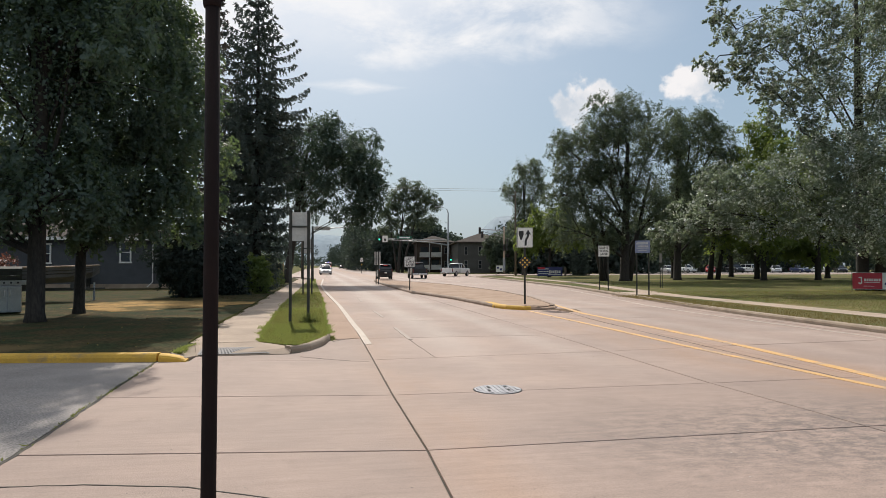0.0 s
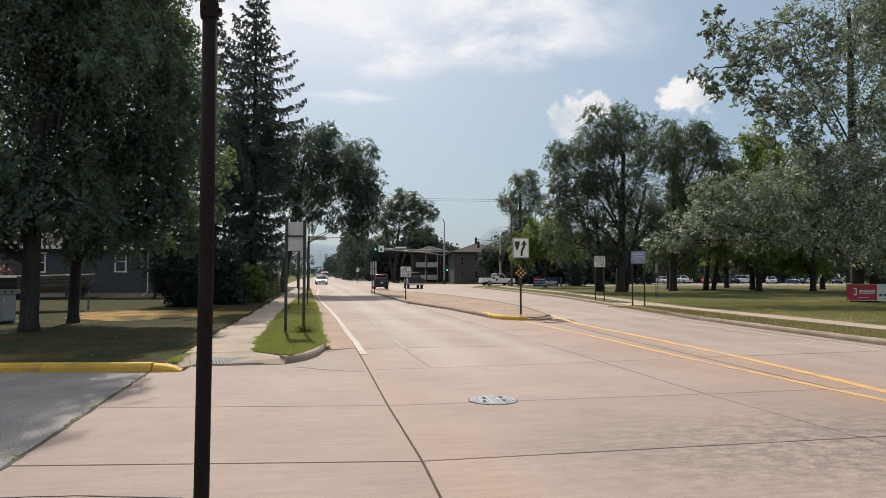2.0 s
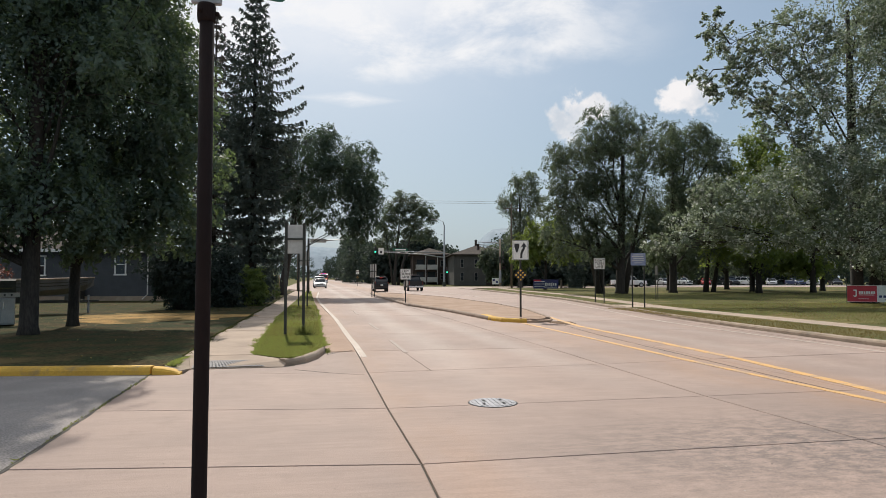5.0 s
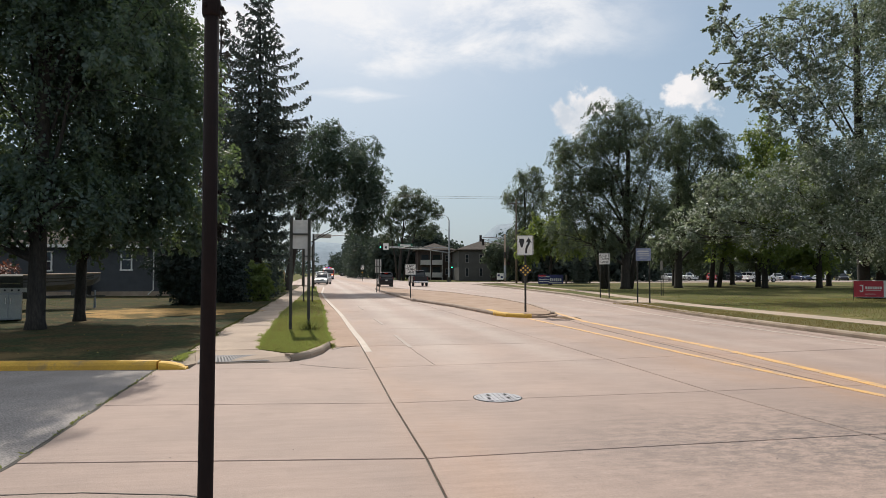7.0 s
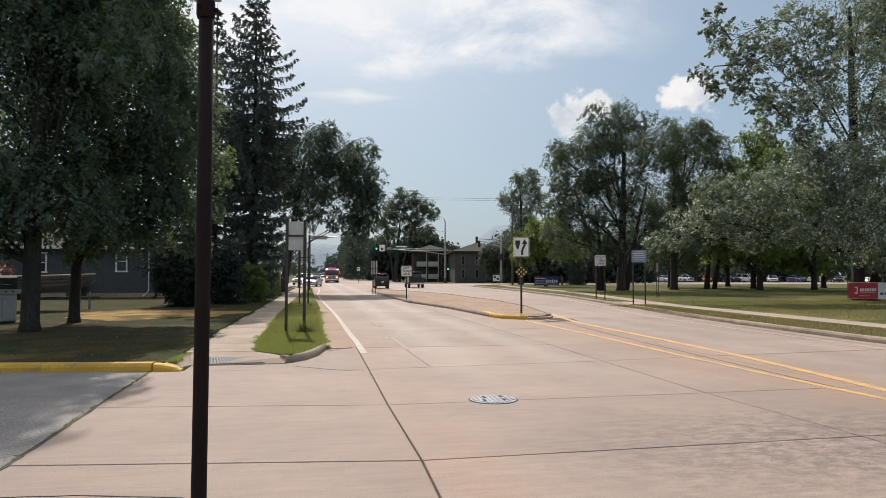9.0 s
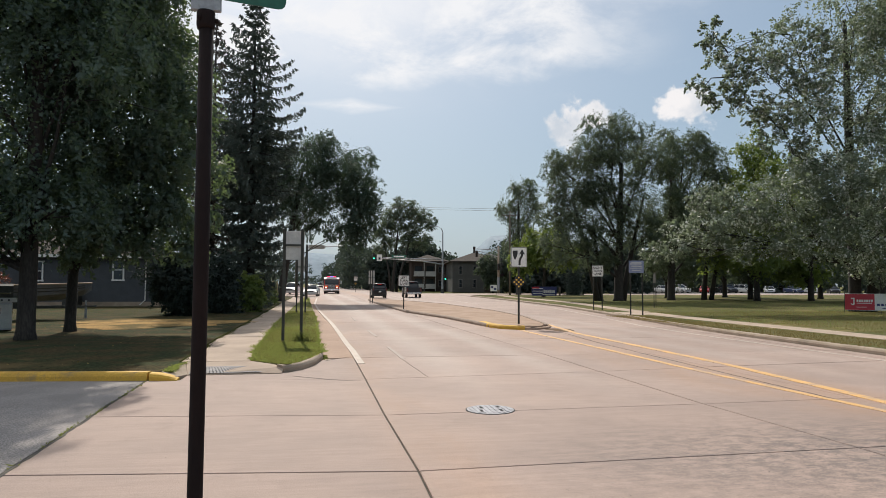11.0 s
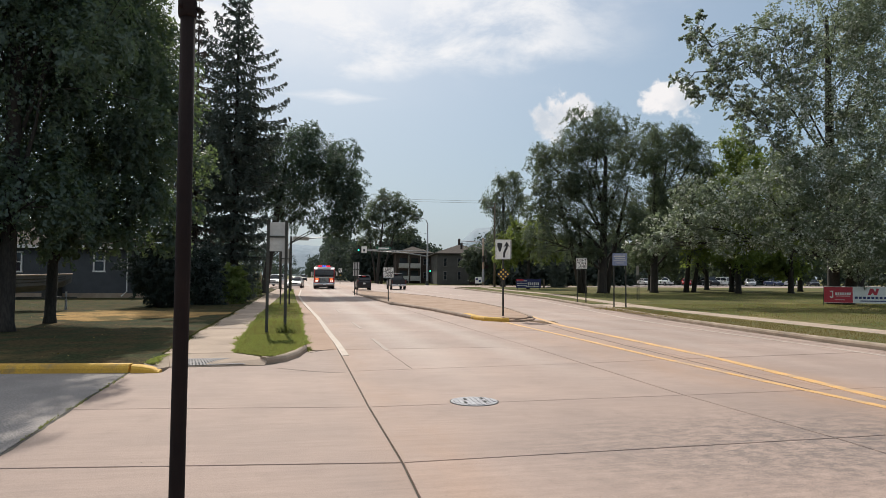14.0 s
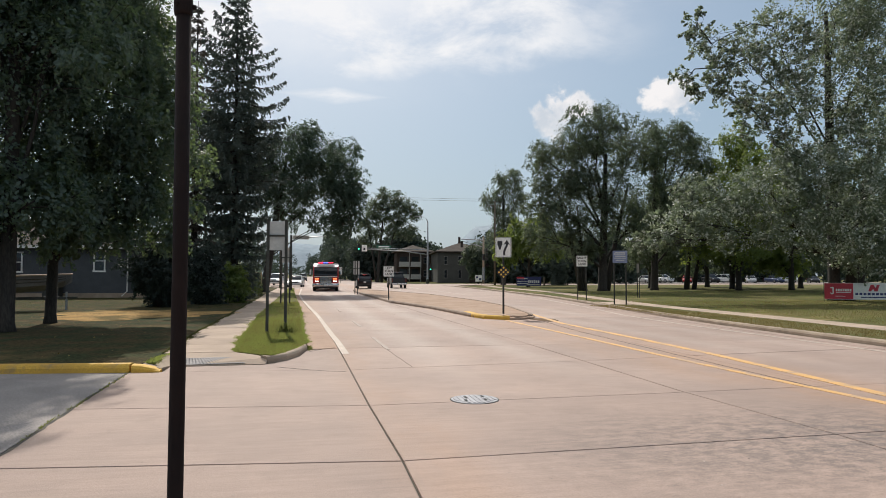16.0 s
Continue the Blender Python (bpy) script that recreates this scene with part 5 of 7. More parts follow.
    grass("park_grass", "uneven grass and weeds of the park", rng, [(17.2, 40, 14, 34, 0.12, 22000), (13.2, 15.2, 8, 30, 0.12, 9000)], 0.03, L_DRY)
    grass("park_weeds", "green weeds in the park lawn", rng, [(17.2, 42, 14, 34, 0.12, 18000), (20, 50, 34, 56, 0.12, 9000)], 0.042, L_GRASS)
    # distant woods on both sides of the street
    P = []
    for x0, x1, y0, y1, h, n in ((-60, -13, 118, 190, 13, 3000), (10, 23, 160, 172, 12.5, 16000), (23, 32, 160, 172, 11.8, 10000), (32, 44, 160, 172, 9.0, 10000), (4.5, 12, 172, 330, 15, 22000), (-40, -11, 190, 460, 17, 10000), (-45, 8, 560, 640, 9.5, 6000), (-3.5, 14, 430, 500, 16, 12000), (40, 140, 140, 170, 13, 18000),
                                 (140, 200, 60, 150, 13, 5000), (46, 140, 129, 133, 5.5, 12000), (36, 60, 114, 121, 9, 16000), (-80, -26, 54, 80, 13, 6000), (34, 48, 122, 136, 10, 9000), (34.5, 38, 118, 124, 6, 3000)):
        k = n // 32
        c = np.stack([rng.uniform(x0, x1, k), rng.uniform(y0, y1, k), rng.uniform(0.02, 1, k) ** 0.8], axis=1)
        top = h * (0.82 + 0.18 * np.sin(c[:, 0] * 0.35 + y0) * np.cos(c[:, 1] * 0.21))
        c[:, 2] *= top
        P.append((c[:, None, :] + rng.normal(size=(k, 24, 3)) * np.array([0.85, 0.85, 0.6])).reshape(-1, 3))
    P = np.concatenate(P)
    P = P[P[:, 2] > 0.1]
    tagged(quads("distant_woods", blades(rng, P, 0.42, 0.7, 0.4), L_FAR), "hazy mass of distant deciduous trees", "woods", kind="stuff")



def dry_patch():
    rng = random.Random(3)
    pts = []
    for k in range(40):
        a = 2 * math.pi * k / 40
        r = 1 + 0.16 * math.sin(3 * a + 1) + 0.1 * math.sin(7 * a) + rng.uniform(-0.08, 0.08)
        pts.append((-6.4 + 3.1 * r * math.cos(a), 26.2 + 3.0 * r * math.sin(a)))
    m = material("parched_grass", (0.42, 0.255, 0.10), (0.28, 0.19, 0.08), 1.2, 30, 0.95, 0.6, spread=0.35, spec=0.06, world_space=True, stain=(0.085, 0.075, 0.033), stain_scale=0.55, stain_at=0.47)
    tagged(finish("lawn_dry_patch", prism(bmesh.new(), pts, 0.0, 0.126), m), "parched tan patch in the lawn", "lawn", kind="structure")


dry_patch()
plant()


# ---- hills ----
def hills():
    # Distance haze is painted in as a pale blue base colour.
    m = material("haze_painted_hill", (0.37, 0.42, 0.46), (0.32, 0.38, 0.42), 0.004, 0.05, 1.0, 0.0, spread=0.08, world_space=True)
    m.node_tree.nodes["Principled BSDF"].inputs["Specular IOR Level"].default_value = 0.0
    for name, dist, spec, seed in (("backdrop_far_hills", 2300, ((-14, 30, 0), (-6, 60, 0), (-1.6, 108, 0), (2.5, 95, 0), (8.5, 70, 0), (11.7, 95, 0), (14.4, 170, 0), (19, 195, 0), (27, 130, 0), (50, 90, 0)), 3),):
        b_ = bmesh.new()
        rows = []
        for i in range(160):
            az = -40 + 100 * i / 159
            hs = [s for s in spec]
            h = 40
            for (a0, h0, _), (a1, h1, _) in zip(hs, hs[1:]):
                if a0 <= az <= a1:
                    f = (az - a0) / (a1 - a0)
                    f = f * f * (3 - 2 * f)
                    h = h0 + (h1 - h0) * f
            h *= 1 + 0.06 * noise.noise((az * 0.6, seed, 0)) + 0.02 * noise.noise((az * 4, seed, 2))
            a = radians(az)
            rows.append([b_.verts.new((math.sin(a) * r, math.cos(a) * r, z)) for r, z in ((dist - 200, -1), (dist - 90, h * 0.6), (dist, h), (dist + 250, h * 0.7), (dist + 290, -1))])
        for a, b in zip(rows, rows[1:]):
            for k in range(4):
                b_.faces.new((a[k], a[k + 1], b[k + 1], b[k]))
        tagged(finish(name, b_, m, smooth=True), "wooded hills on the horizon, blue haze painted into their colour", "hill", kind="structure")


hills()


# ---- street furniture ----
def disc(bm, c, r, axis="Y", depth=0.01, seg=18):
    m = {"Y": pose(*c, 90, 0, 0), "Z": pose(*c), "X": pose(*c, 0, 90, 0)}[axis]
    bmesh.ops.create_cone(bm, cap_ends=True, segments=seg, radius1=r, radius2=r, depth=depth, matrix=m)
    return bm


def plate(w, h, t=0.004, r=0.03):
    """A thin upright sign sheet with rounded corners, facing -y, centred on the origin."""
    b_ = bmesh.new()
    pts = []
    for cx, cz, a0 in ((w / 2 - r, h / 2 - r, 0), (-w / 2 + r, h / 2 - r, 90), (-w / 2 + r, -h / 2 + r, 180), (w / 2 - r, -h / 2 + r, 270)):
        pts += [(cx + r * math.cos(radians(a0 + k * 30)), cz + r * math.sin(radians(a0 + k * 30))) for k in range(4)]
    F_ = [b_.verts.new((x, -t / 2, z)) for x, z in pts]
    B_ = [b_.verts.new((x, t / 2, z)) for x, z in pts]
    b_.faces.new(F_[::-1])
    b_.faces.new(B_)
    for i in range(len(pts)):
        b_.faces.new((F_[i], F_[(i + 1) % len(pts)], B_[(i + 1) % len(pts)], B_[i]))
    bmesh.ops.recalc_face_normals(b_, faces=b_.faces)
    return b_


def moved(bm_, m):
    bmesh.ops.transform(bm_, matrix=m, verts=bm_.verts)
    return bm_


def flat_shape(pts, y=-0.006, t=0.003):
    b_ = bmesh.new()
    f = b_.faces.new([b_.verts.new((x, y, z)) for x, z in pts])
    r = bmesh.ops.extrude_face_region(b_, geom=[f])
    for v in r["geom"]:
        if isinstance(v, bmesh.types.BMVert):
            v.co.y += t
    bmesh.ops.recalc_face_normals(b_, faces=b_.faces)
    return b_


def channel_post(h, w=0.06):
    return boxes(((0, 0, h / 2 - 0.1), (w, 0.012, h + 0.2)), ((-w / 2, -0.014, h / 2 - 0.1), (0.014, 0.03, h + 0.2)), ((w / 2, -0.014, h / 2 - 0.1), (0.014, 0.03, h + 0.2)))


def bars(parent, mat_, rows, y=-0.006):
    """Plain bars in place of writing: (x, z, width, height)."""
    for x, z, w, h in rows:
        part("text_bar", boxes(((x, y, z), (w, 0.003, h))), mat_, parent)


def near_pole():
    ob = thing("street_sign_post", "rusty brown round steel sign post with a green street blade", "sign post", pose(-0.452, 2.552, 0))
    part("post", tube_bm([(0, 0, -0.15), (0, 0, 0.6), (0.004, 0, 1.7), (0.002, 0, 2.62)], [0.0285, 0.028, 0.0272, 0.0265], 24), M_RUST, ob, smooth=True)
    b_ = tube_bm([(0, 0, 2.585), (0, 0, 2.60), (0, 0, 2.645), (0, 0, 2.655)], [0.031, 0.034, 0.034, 0.030], 20)
    for a in (0, 120, 240):
        box(b_, (0.038 * math.cos(radians(a)), 0.038 * math.sin(radians(a)), 2.62), (0.016, 0.016, 0.016), 0.003)
    part("cap", b_, M_RUST, ob, "dark clamp cap with set screws", True)
    part("bracket", boxes(((0.0, 0, 2.685), (0.11, 0.022, 0.06)), bevel=0.004), M_GALV, ob, "pale metal bracket")
    blade = part("blade", moved(plate(0.62, 0.16, 0.004, 0.03), pose(-0.01, 0, 2.792, 0, 0, 14)), M_GREEN, ob, "green street name blade")
    part("text_bar", moved(boxes(((0, -0.004, 0), (0.3, 0.002, 0.06))), pose(-0.01, 0, 2.792, 0, 0, 14)), M_WHITE, blade)
    part("cross_blade", moved(plate(0.62, 0.16, 0.004, 0.03), pose(0, 0.0, 2.97, 0, 0, 100)), M_GREEN, ob, "green street name blade")


def keep_right_sign():
    ob = thing("keep_right_sign", "white curved-arrow sign over a black diamond marker on the median", "traffic sign", pose(7.27, 24.44, 0.11, 0, 0, -8))
    part("post", channel_post(2.95), M_POST, ob)
    s = part("sign_face", moved(plate(0.62, 0.77, 0.004, 0.04), pose(0, -0.035, 2.56)), M_WHITE, ob, "white sign sheet")
    part("border", boxes(((0, -0.039, 2.93), (0.56, 0.002, 0.014)), ((0, -0.039, 2.19), (0.56, 0.002, 0.014)), ((-0.285, -0.039, 2.56), (0.014, 0.002, 0.73)),
                         ((0.285, -0.039, 2.56), (0.014, 0.002, 0.73))), M_BLACK, s)
    shield = [(-0.235, 2.81), (-0.235, 2.68), (-0.165, 2.47), (-0.115, 2.47), (-0.045, 2.68), (-0.045, 2.81)]
    part("island_symbol", flat_shape(shield, -0.04), M_BLACK, s)
    arrow = [(0.13, 2.86), (0.25, 2.66), (0.175, 2.69), (0.165, 2.60), (0.10, 2.48), (0.075, 2.40), (0.07, 2.25), (-0.01, 2.25), (-0.005, 2.42), (0.03, 2.53), (0.085, 2.62), (0.09, 2.69), (0.01, 2.66)]
    part("arrow", flat_shape(arrow[::-1], -0.04), M_BLACK, s)
    d = part("marker", moved(plate(0.40, 0.40, 0.004, 0.02), pose(0, -0.035, 1.60) @ pose(0, 0, 0, 0, 45, 0)), M_BLACK, ob, "black diamond with amber reflectors")
    for i in (-1, 0, 1):
        for j in (-1, 0, 1):
            x, z = (i + j) * 0.087, (i - j) * 0.087
            part("reflector", disc(bmesh.new(), (x, -0.043, 1.60 + z), 0.034, "Y", 0.012, 14), M_YBUT, d)
    return ob


def lane_sign(name, words, x, y, w, z, label, turn=-9, posts=1, post_gap=0.4):
    ob = thing(name, label, "traffic sign", pose(x, y, 0.11, 0, 0, turn))
    for i in range(posts):
        part("post", moved(channel_post(z + w * 0.5, 0.05), pose((i - (posts - 1) / 2) * post_gap, 0, 0)), M_POST, ob)
    s = part("sign_face", moved(plate(w, w, 0.004, 0.04), pose(0, -0.035, z)), M_WHITE, ob, "white sign sheet")
    t = 0.013
    part("border", boxes(((0, -0.039, z + w * 0.46), (w * 0.9, 0.002, t)), ((0, -0.039, z - w * 0.46), (w * 0.9, 0.002, t)), ((-w * 0.46, -0.039, z), (t, 0.002, w * 0.9)),
                         ((w * 0.46, -0.039, z), (t, 0.002, w * 0.9))), M_BLACK, s)
    for i, wd in enumerate(words):
        text_part(wd, w * 0.30, pose(0, -0.041, z + (1 - i) * w * 0.28, 90, 0, 0), M_BLACK, s)
    return ob


def wood_fence():
    ob = thing("garden_fence", "short weathered wooden garden fence beside the pavement", "fence", pose(-4.5, 53.5, 0.12, 0, 0, 70))
    for x in (-1.5, 0, 1.5):
        part("post", boxes(((x, 0.05, 0.8), (0.1, 0.1, 1.8))), M_FENCE, ob)
    for z in (0.4, 1.3):
        part("rail", boxes(((0, 0.03, z), (3.1, 0.04, 0.09))), M_FENCE, ob)
    for i in range(20):
        part("board", boxes(((-1.48 + i * 0.156, 0, 0.85 + 0.01 * (i % 3)), (0.14, 0.02, 1.6)), bevel=0.004), M_FENCE, ob)


def sign_backs(x, y, gap, w, h1, h2, z_top, label, turn=-4):
    ob = thing("two_post_sign", label, "traffic sign", pose(x, y, 0.11, 0, 0, turn))
    for s in (-1, 1):
        part("post", moved(channel_post(z_top + 0.05, 0.06), pose(s * gap / 2, -0.02, 0, 0, 0, 180)), M_POST, ob)
    z = z_top
    for h in (h1, h2):
        part("sign_sheet", moved(plate(w, h, 0.004, 0.03), pose(0.015, 0.012, z - h / 2)), M_ALU, ob, "bare metal back of a sign")
        z -= h + 0.012
    part("rail", boxes(((0, -0.036, z_top - h1 - 0.006), (w * 0.98, 0.02, 0.05))), M_POST, ob)


def blue_sign():
    ob = thing("park_info_sign", "faded blue notice on two steel posts at the park edge", "sign", pose(15.3, 30.85, 0.11, 0, 0, -22))
    for s in (-1, 1):
        part("post", moved(channel_post(2.66, 0.055), pose(s * 0.29, 0, 0)), M_POST, ob)
    s = part("sign_face", moved(plate(0.72, 0.62, 0.004, 0.03), pose(0, -0.035, 2.42)), M_BLUE, ob, "faded blue sheet")
    bars(s, M_ALU, ((0, 2.64, 0.5, 0.035), (-0.02, 2.56, 0.56, 0.05), (0.02, 2.45, 0.5, 0.05), (0, 2.35, 0.58, 0.035), (0, 2.24, 0.4, 0.035)), -0.039)
    ob = thing("small_notice", "small notice on two thin posts beside the path", "sign", pose(20.98, 39.7, 0.11, 0, 0, -102))
    for s in (-1, 1):
        part("post", moved(channel_post(2.2, 0.05), pose(s * 0.22, 0, 0)), M_POST, ob)
    part("sign_face", moved(plate(0.6, 0.6, 0.004, 0.03), pose(0, -0.035, 1.95)), M_POST, ob)


def banners():
    ob = thing("roadside_banner", "red and white vinyl banner strung between thin stakes", "banner", pose(29.65, 31.1, 0.12, 0, 0, -27))
    for x in (-1.75, 0.0, 1.75):
        part("stake", tube_bm([(x, 0.03, -0.1), (x, 0.03, 1.75)], [0.016, 0.014], 6), M_POST, ob)
    f = part("red_panel", boxes(((-1.02, 0, 0.62), (1.42, 0.006, 0.88))), M_RED, ob, "red vinyl with white bars")
    part("emblem", flat_shape([(-1.46, 0.52), (-1.40, 0.44), (-1.32, 0.44), (-1.27, 0.50), (-1.27, 0.84), (-1.44, 0.84), (-1.44, 0.78), (-1.33, 0.78), (-1.33, 0.53), (-1.38, 0.50), (-1.41, 0.55)], -0.008), M_WHITE, f)
    bars(f, M_WHITE, [(-1.13 + i * 0.115, 0.68, 0.085, 0.14) for i in range(7)] + [(-0.80, 0.55, 0.72, 0.035), (-0.95, 0.34, 0.5, 0.025)], -0.005)
    f = part("white_panel", boxes(((0.72, 0, 0.62), (2.06, 0.006, 0.88))), M_WHITE, ob, "white vinyl with a red emblem")
    part("emblem", flat_shape([(0.42, 0.62), (0.55, 0.62), (0.66, 0.76), (0.72, 0.62), (0.86, 0.62), (0.98, 0.98), (0.84, 0.98), (0.78, 0.80), (0.68, 0.98), (0.54, 0.98)], -0.008), M_RED, f)
    bars(f, M_NAVY, [(-0.14 + i * 0.2, 0.47, 0.14, 0.12) for i in range(9)] + [(0.7, 0.29, 1.3, 0.05)], -0.005)
    part("hem", boxes(((0.02, 0, 1.065), (3.5, 0.01, 0.02)), ((0.02, 0, 0.175), (3.5, 0.01, 0.02))), M_WHITE, ob)
    ob = thing("campaign_sign", "navy yard sign with pale bars on the lawn", "yard sign", pose(24.9, 73.5, 0.12, 0, 0, -10))
    for x in (-1.3, 0, 1.3):
        part("stake", tube_bm([(x, 0.03, -0.1), (x, 0.03, 1.3)], [0.02, 0.02], 6), M_POST, ob)
    f = part("panel", boxes(((0, 0, 0.72), (2.9, 0.02, 1.05))), M_NAVY, ob)
    bars(f, M_WHITE, [(-0.75, 1.02, 1.2, 0.09), (-0.75, 0.72, 1.2, 0.07), (-0.75, 0.46, 1.2, 0.07)] + [(0.0 + i * 0.23, 0.68, 0.15, 0.3 if i % 3 else 0.4) for i in range(6)] + [(0.5, 0.36, 1.5, 0.06)], -0.012)
    part("top_bar", boxes(((-1.0, -0.013, 1.12), (0.85, 0.004, 0.2))), M_RED, f)
    ob = thing("small_yard_sign", "small pale yard sign on wire legs", "yard sign", pose(23.2, 90.5, 0.12, 0, 0, -12))
    for x in (-0.4, 0.4):
        part("leg", tube_bm([(x, 0, -0.1), (x, 0, 0.5)], [0.015, 0.015], 5), M_POST, ob)
    f = part("panel", boxes(((0, 0, 0.95), (0.95, 0.02, 0.9))), M_WHITE, ob)
    bars(f, M_NAVY, [(-0.22, 1.1, 0.3, 0.28), (0.22, 0.85, 0.3, 0.28)], -0.012)


def manhole():
    ob = thing("manhole_cover", "round cast iron manhole cover set in the street", "manhole cover", pose(2.11, 8.33, 0))
    b_ = bmesh.new()
    for k in range(28):
        a = 2 * math.pi * k / 28
        box(b_, (0.312 * math.cos(a), 0.312 * math.sin(a), 0.003), (0.012, 0.074, 0.004), 0, Matrix.Rotation(a, 4, "Z"))
    part("frame", b_, M_DARK, ob, "dark recessed iron frame")
    lid = part("lid", disc(bmesh.new(), (0, 0, 0.003), 0.305, "Z", 0.012, 36), M_IRON, ob)
    for i in range(-4, 5):
        x = i * 0.062
        L = 2 * math.sqrt(max(0.01, 0.27 ** 2 - x * x))
        part("rib", boxes(((x, 0, 0.012), (0.034, L, 0.008)), bevel=0.002), M_IRON, lid)
    for x, y in ((-0.1, 0.1), (0.12, -0.1), (0.13, 0.12), (-0.14, -0.11)):
        part("slot", boxes(((x, y, 0.0175), (0.035, 0.11, 0.003))), M_DARK, lid)


def crack(name, pts, w):
    b_ = bmesh.new()
    q = []
    for (x0, y0), (x1, y1) in zip(pts, pts[1:]):
        k = max(2, int(math.hypot(x1 - x0, y1 - y0) / 0.15))
        q += [(x0 + (x1 - x0) * i / k + random.uniform(-0.008, 0.008), y0 + (y1 - y0) * i / k + random.uniform(-0.008, 0.008)) for i in range(k)]
    q.append(pts[-1])
    L, R = [], []
    for i, p in enumerate(q):
        a, b = Vector(q[max(i - 1, 0)]), Vector(q[min(i + 1, len(q) - 1)])
        d = (b - a).normalized()
        nn = Vector((-d.y, d.x)) * w * random.uniform(0.25, 0.6)
        L.append(tuple(Vector(p) + nn))
        R.append(tuple(Vector(p) - nn))
    strip(b_, L, R, 0.0, 0.004)
    return part(name, b_, M_JOINT, road)


def mast_light(x, y):
    """Traffic signal with a long arm and a street light on top."""
    ob = thing("signal_mast", "galvanised signal mast with a long arm and street light", "traffic signal", pose(x, y, 0))
    part("pole", tube_bm([(0, 0, -0.1), (0, 0, 0.4), (0, 0, 7), (0, 0, 11.2)], [0.26, 0.20, 0.16, 0.11], 12), M_GALV, ob, smooth=True)
    part("base", tube_bm([(0, 0, -0.05), (0, 0, 0.7), (0, 0, 0.75)], [0.32, 0.30, 0.22], 12), M_POST, ob)
    part("lamp_arm", tube_bm([(0, 0, 11.1), (-0.25, -0.2, 11.7), (-0.9, -0.5, 12.05), (-1.9, -0.8, 12.15)], [0.09, 0.07, 0.06, 0.05], 8), M_GALV, ob, smooth=True)
    part("lamp_head", boxes(((-2.2, -0.85, 12.12), (0.8, 0.32, 0.16)), bevel=0.05), M_GALV, ob)
    arm = part("arm", tube_bm([(0, 0, 5.2), (-4, -0.3, 5.75), (-11.6, -0.8, 6.15)], [0.13, 0.11, 0.07], 9), M_GALV, ob, smooth=True)
    part("brace", tube_bm([(0, 0, 6.1), (-6, -0.5, 6.2), (-11, -0.75, 6.3)], [0.09, 0.07, 0.05], 8), M_GALV, ob, smooth=True)
    signal_head(ob, -12.6, -0.95, 6.5)
    s = part("lane_plate", moved(plate(0.95, 1.15, 0.02, 0.04), pose(-11.6, -1.0, 6.25)), M_WHITE, ob, "white lane control plate")
    part("arrow", boxes(((-11.6, -1.02, 6.1), (0.34, 0.012, 0.4))), M_BLACK, s)
    b = part("street_blade", moved(plate(2.6, 0.5, 0.02, 0.05), pose(-8.1, -0.75, 6.55)), M_GREEN, ob, "green street name blade")
    part("text_bar", boxes(((-8.1, -0.77, 6.55), (1.9, 0.006, 0.2))), M_WHITE, b)
    signal_head(ob, 0.45, -0.3, 2.9)


def signal_head(parent, x, y, z, lit=True):
    h = part("signal_head", boxes(((x, y, z), (0.38, 0.28, 1.15)), bevel=0.04), M_BLACK, parent, "black three-lens signal head")
    for i, (m_, dz) in enumerate(((M_SIG_OFF, 0.36), (M_SIG_OFF, 0.0), (M_SIG_GREEN if lit else M_SIG_OFF, -0.36))):
        part("lens", disc(bmesh.new(), (x, y - 0.15, z + dz), 0.135, "Y", 0.03, 14), m_, h)
        b_ = bmesh.new()
        for k in range(7):
            a = radians(-10 + k * 200 / 6)
            box(b_, (x + 0.155 * math.cos(a), y - 0.22, z + dz + 0.155 * math.sin(a)), (0.03, 0.16, 0.09), 0, Matrix.Rotation(-a, 4, "Y"))
        part("visor", b_, M_BLACK, h)


def corner_signal(x, y):
    ob = thing("corner_signal", "stout signal pole with side-mounted heads and a short arm", "traffic signal", pose(x, y, 0.1))
    part("pole", tube_bm([(0, 0, -0.1), (0, 0, 4), (0, 0, 8.3)], [0.22, 0.19, 0.17], 12), M_CURB, ob, smooth=True)
    part("arm", tube_bm([(0, 0, 7.6), (-2.2, 0.2, 7.75), (-4.2, 0.3, 7.8)], [0.1, 0.08, 0.06], 8), M_GALV, ob)
    part("brace", tube_bm([(0, 0, 6.4), (-4.0, 0.3, 7.5)], [0.06, 0.05], 7), M_GALV, ob)
    signal_head(ob, -4.4, 0.2, 7.6, False)
    signal_head(ob, -3.95, 0.2, 6.9, False)
    signal_head(ob, -0.1, -0.35, 4.6, False)
    for z in (5.9, 5.1, 4.3):
        part("side_head", boxes(((0.55, 0, z), (0.3, 0.4, 0.6)), bevel=0.04), M_POST, ob)
    part("walk_signal", boxes(((0.6, -0.2, 3.2), (0.55, 0.3, 0.5)), bevel=0.04), M_RUST, ob)
    part("marker_wrap", tube_bm([(0, 0, 0.5), (0, 0, 2.8)], [0.24, 0.22], 12), M_GALV, ob)


def left_mast(x, y):
    ob = thing("signal_mast", "slim signal pole with an arm carrying a blade sign", "traffic signal", pose(x, y, 0.1))
    part("pole", tube_bm([(0, 0, -0.1), (0, 0, 5.2)], [0.13, 0.1], 10), M_POST, ob, smooth=True)
    part("arm", tube_bm([(0, 0, 4.9), (3.4, 0.2, 5.15)], [0.07, 0.04], 8), M_GALV, ob)
    part("blade", moved(plate(1.5, 0.36, 0.02, 0.05), pose(0.9, -0.12, 4.98)), M_ALU, ob)


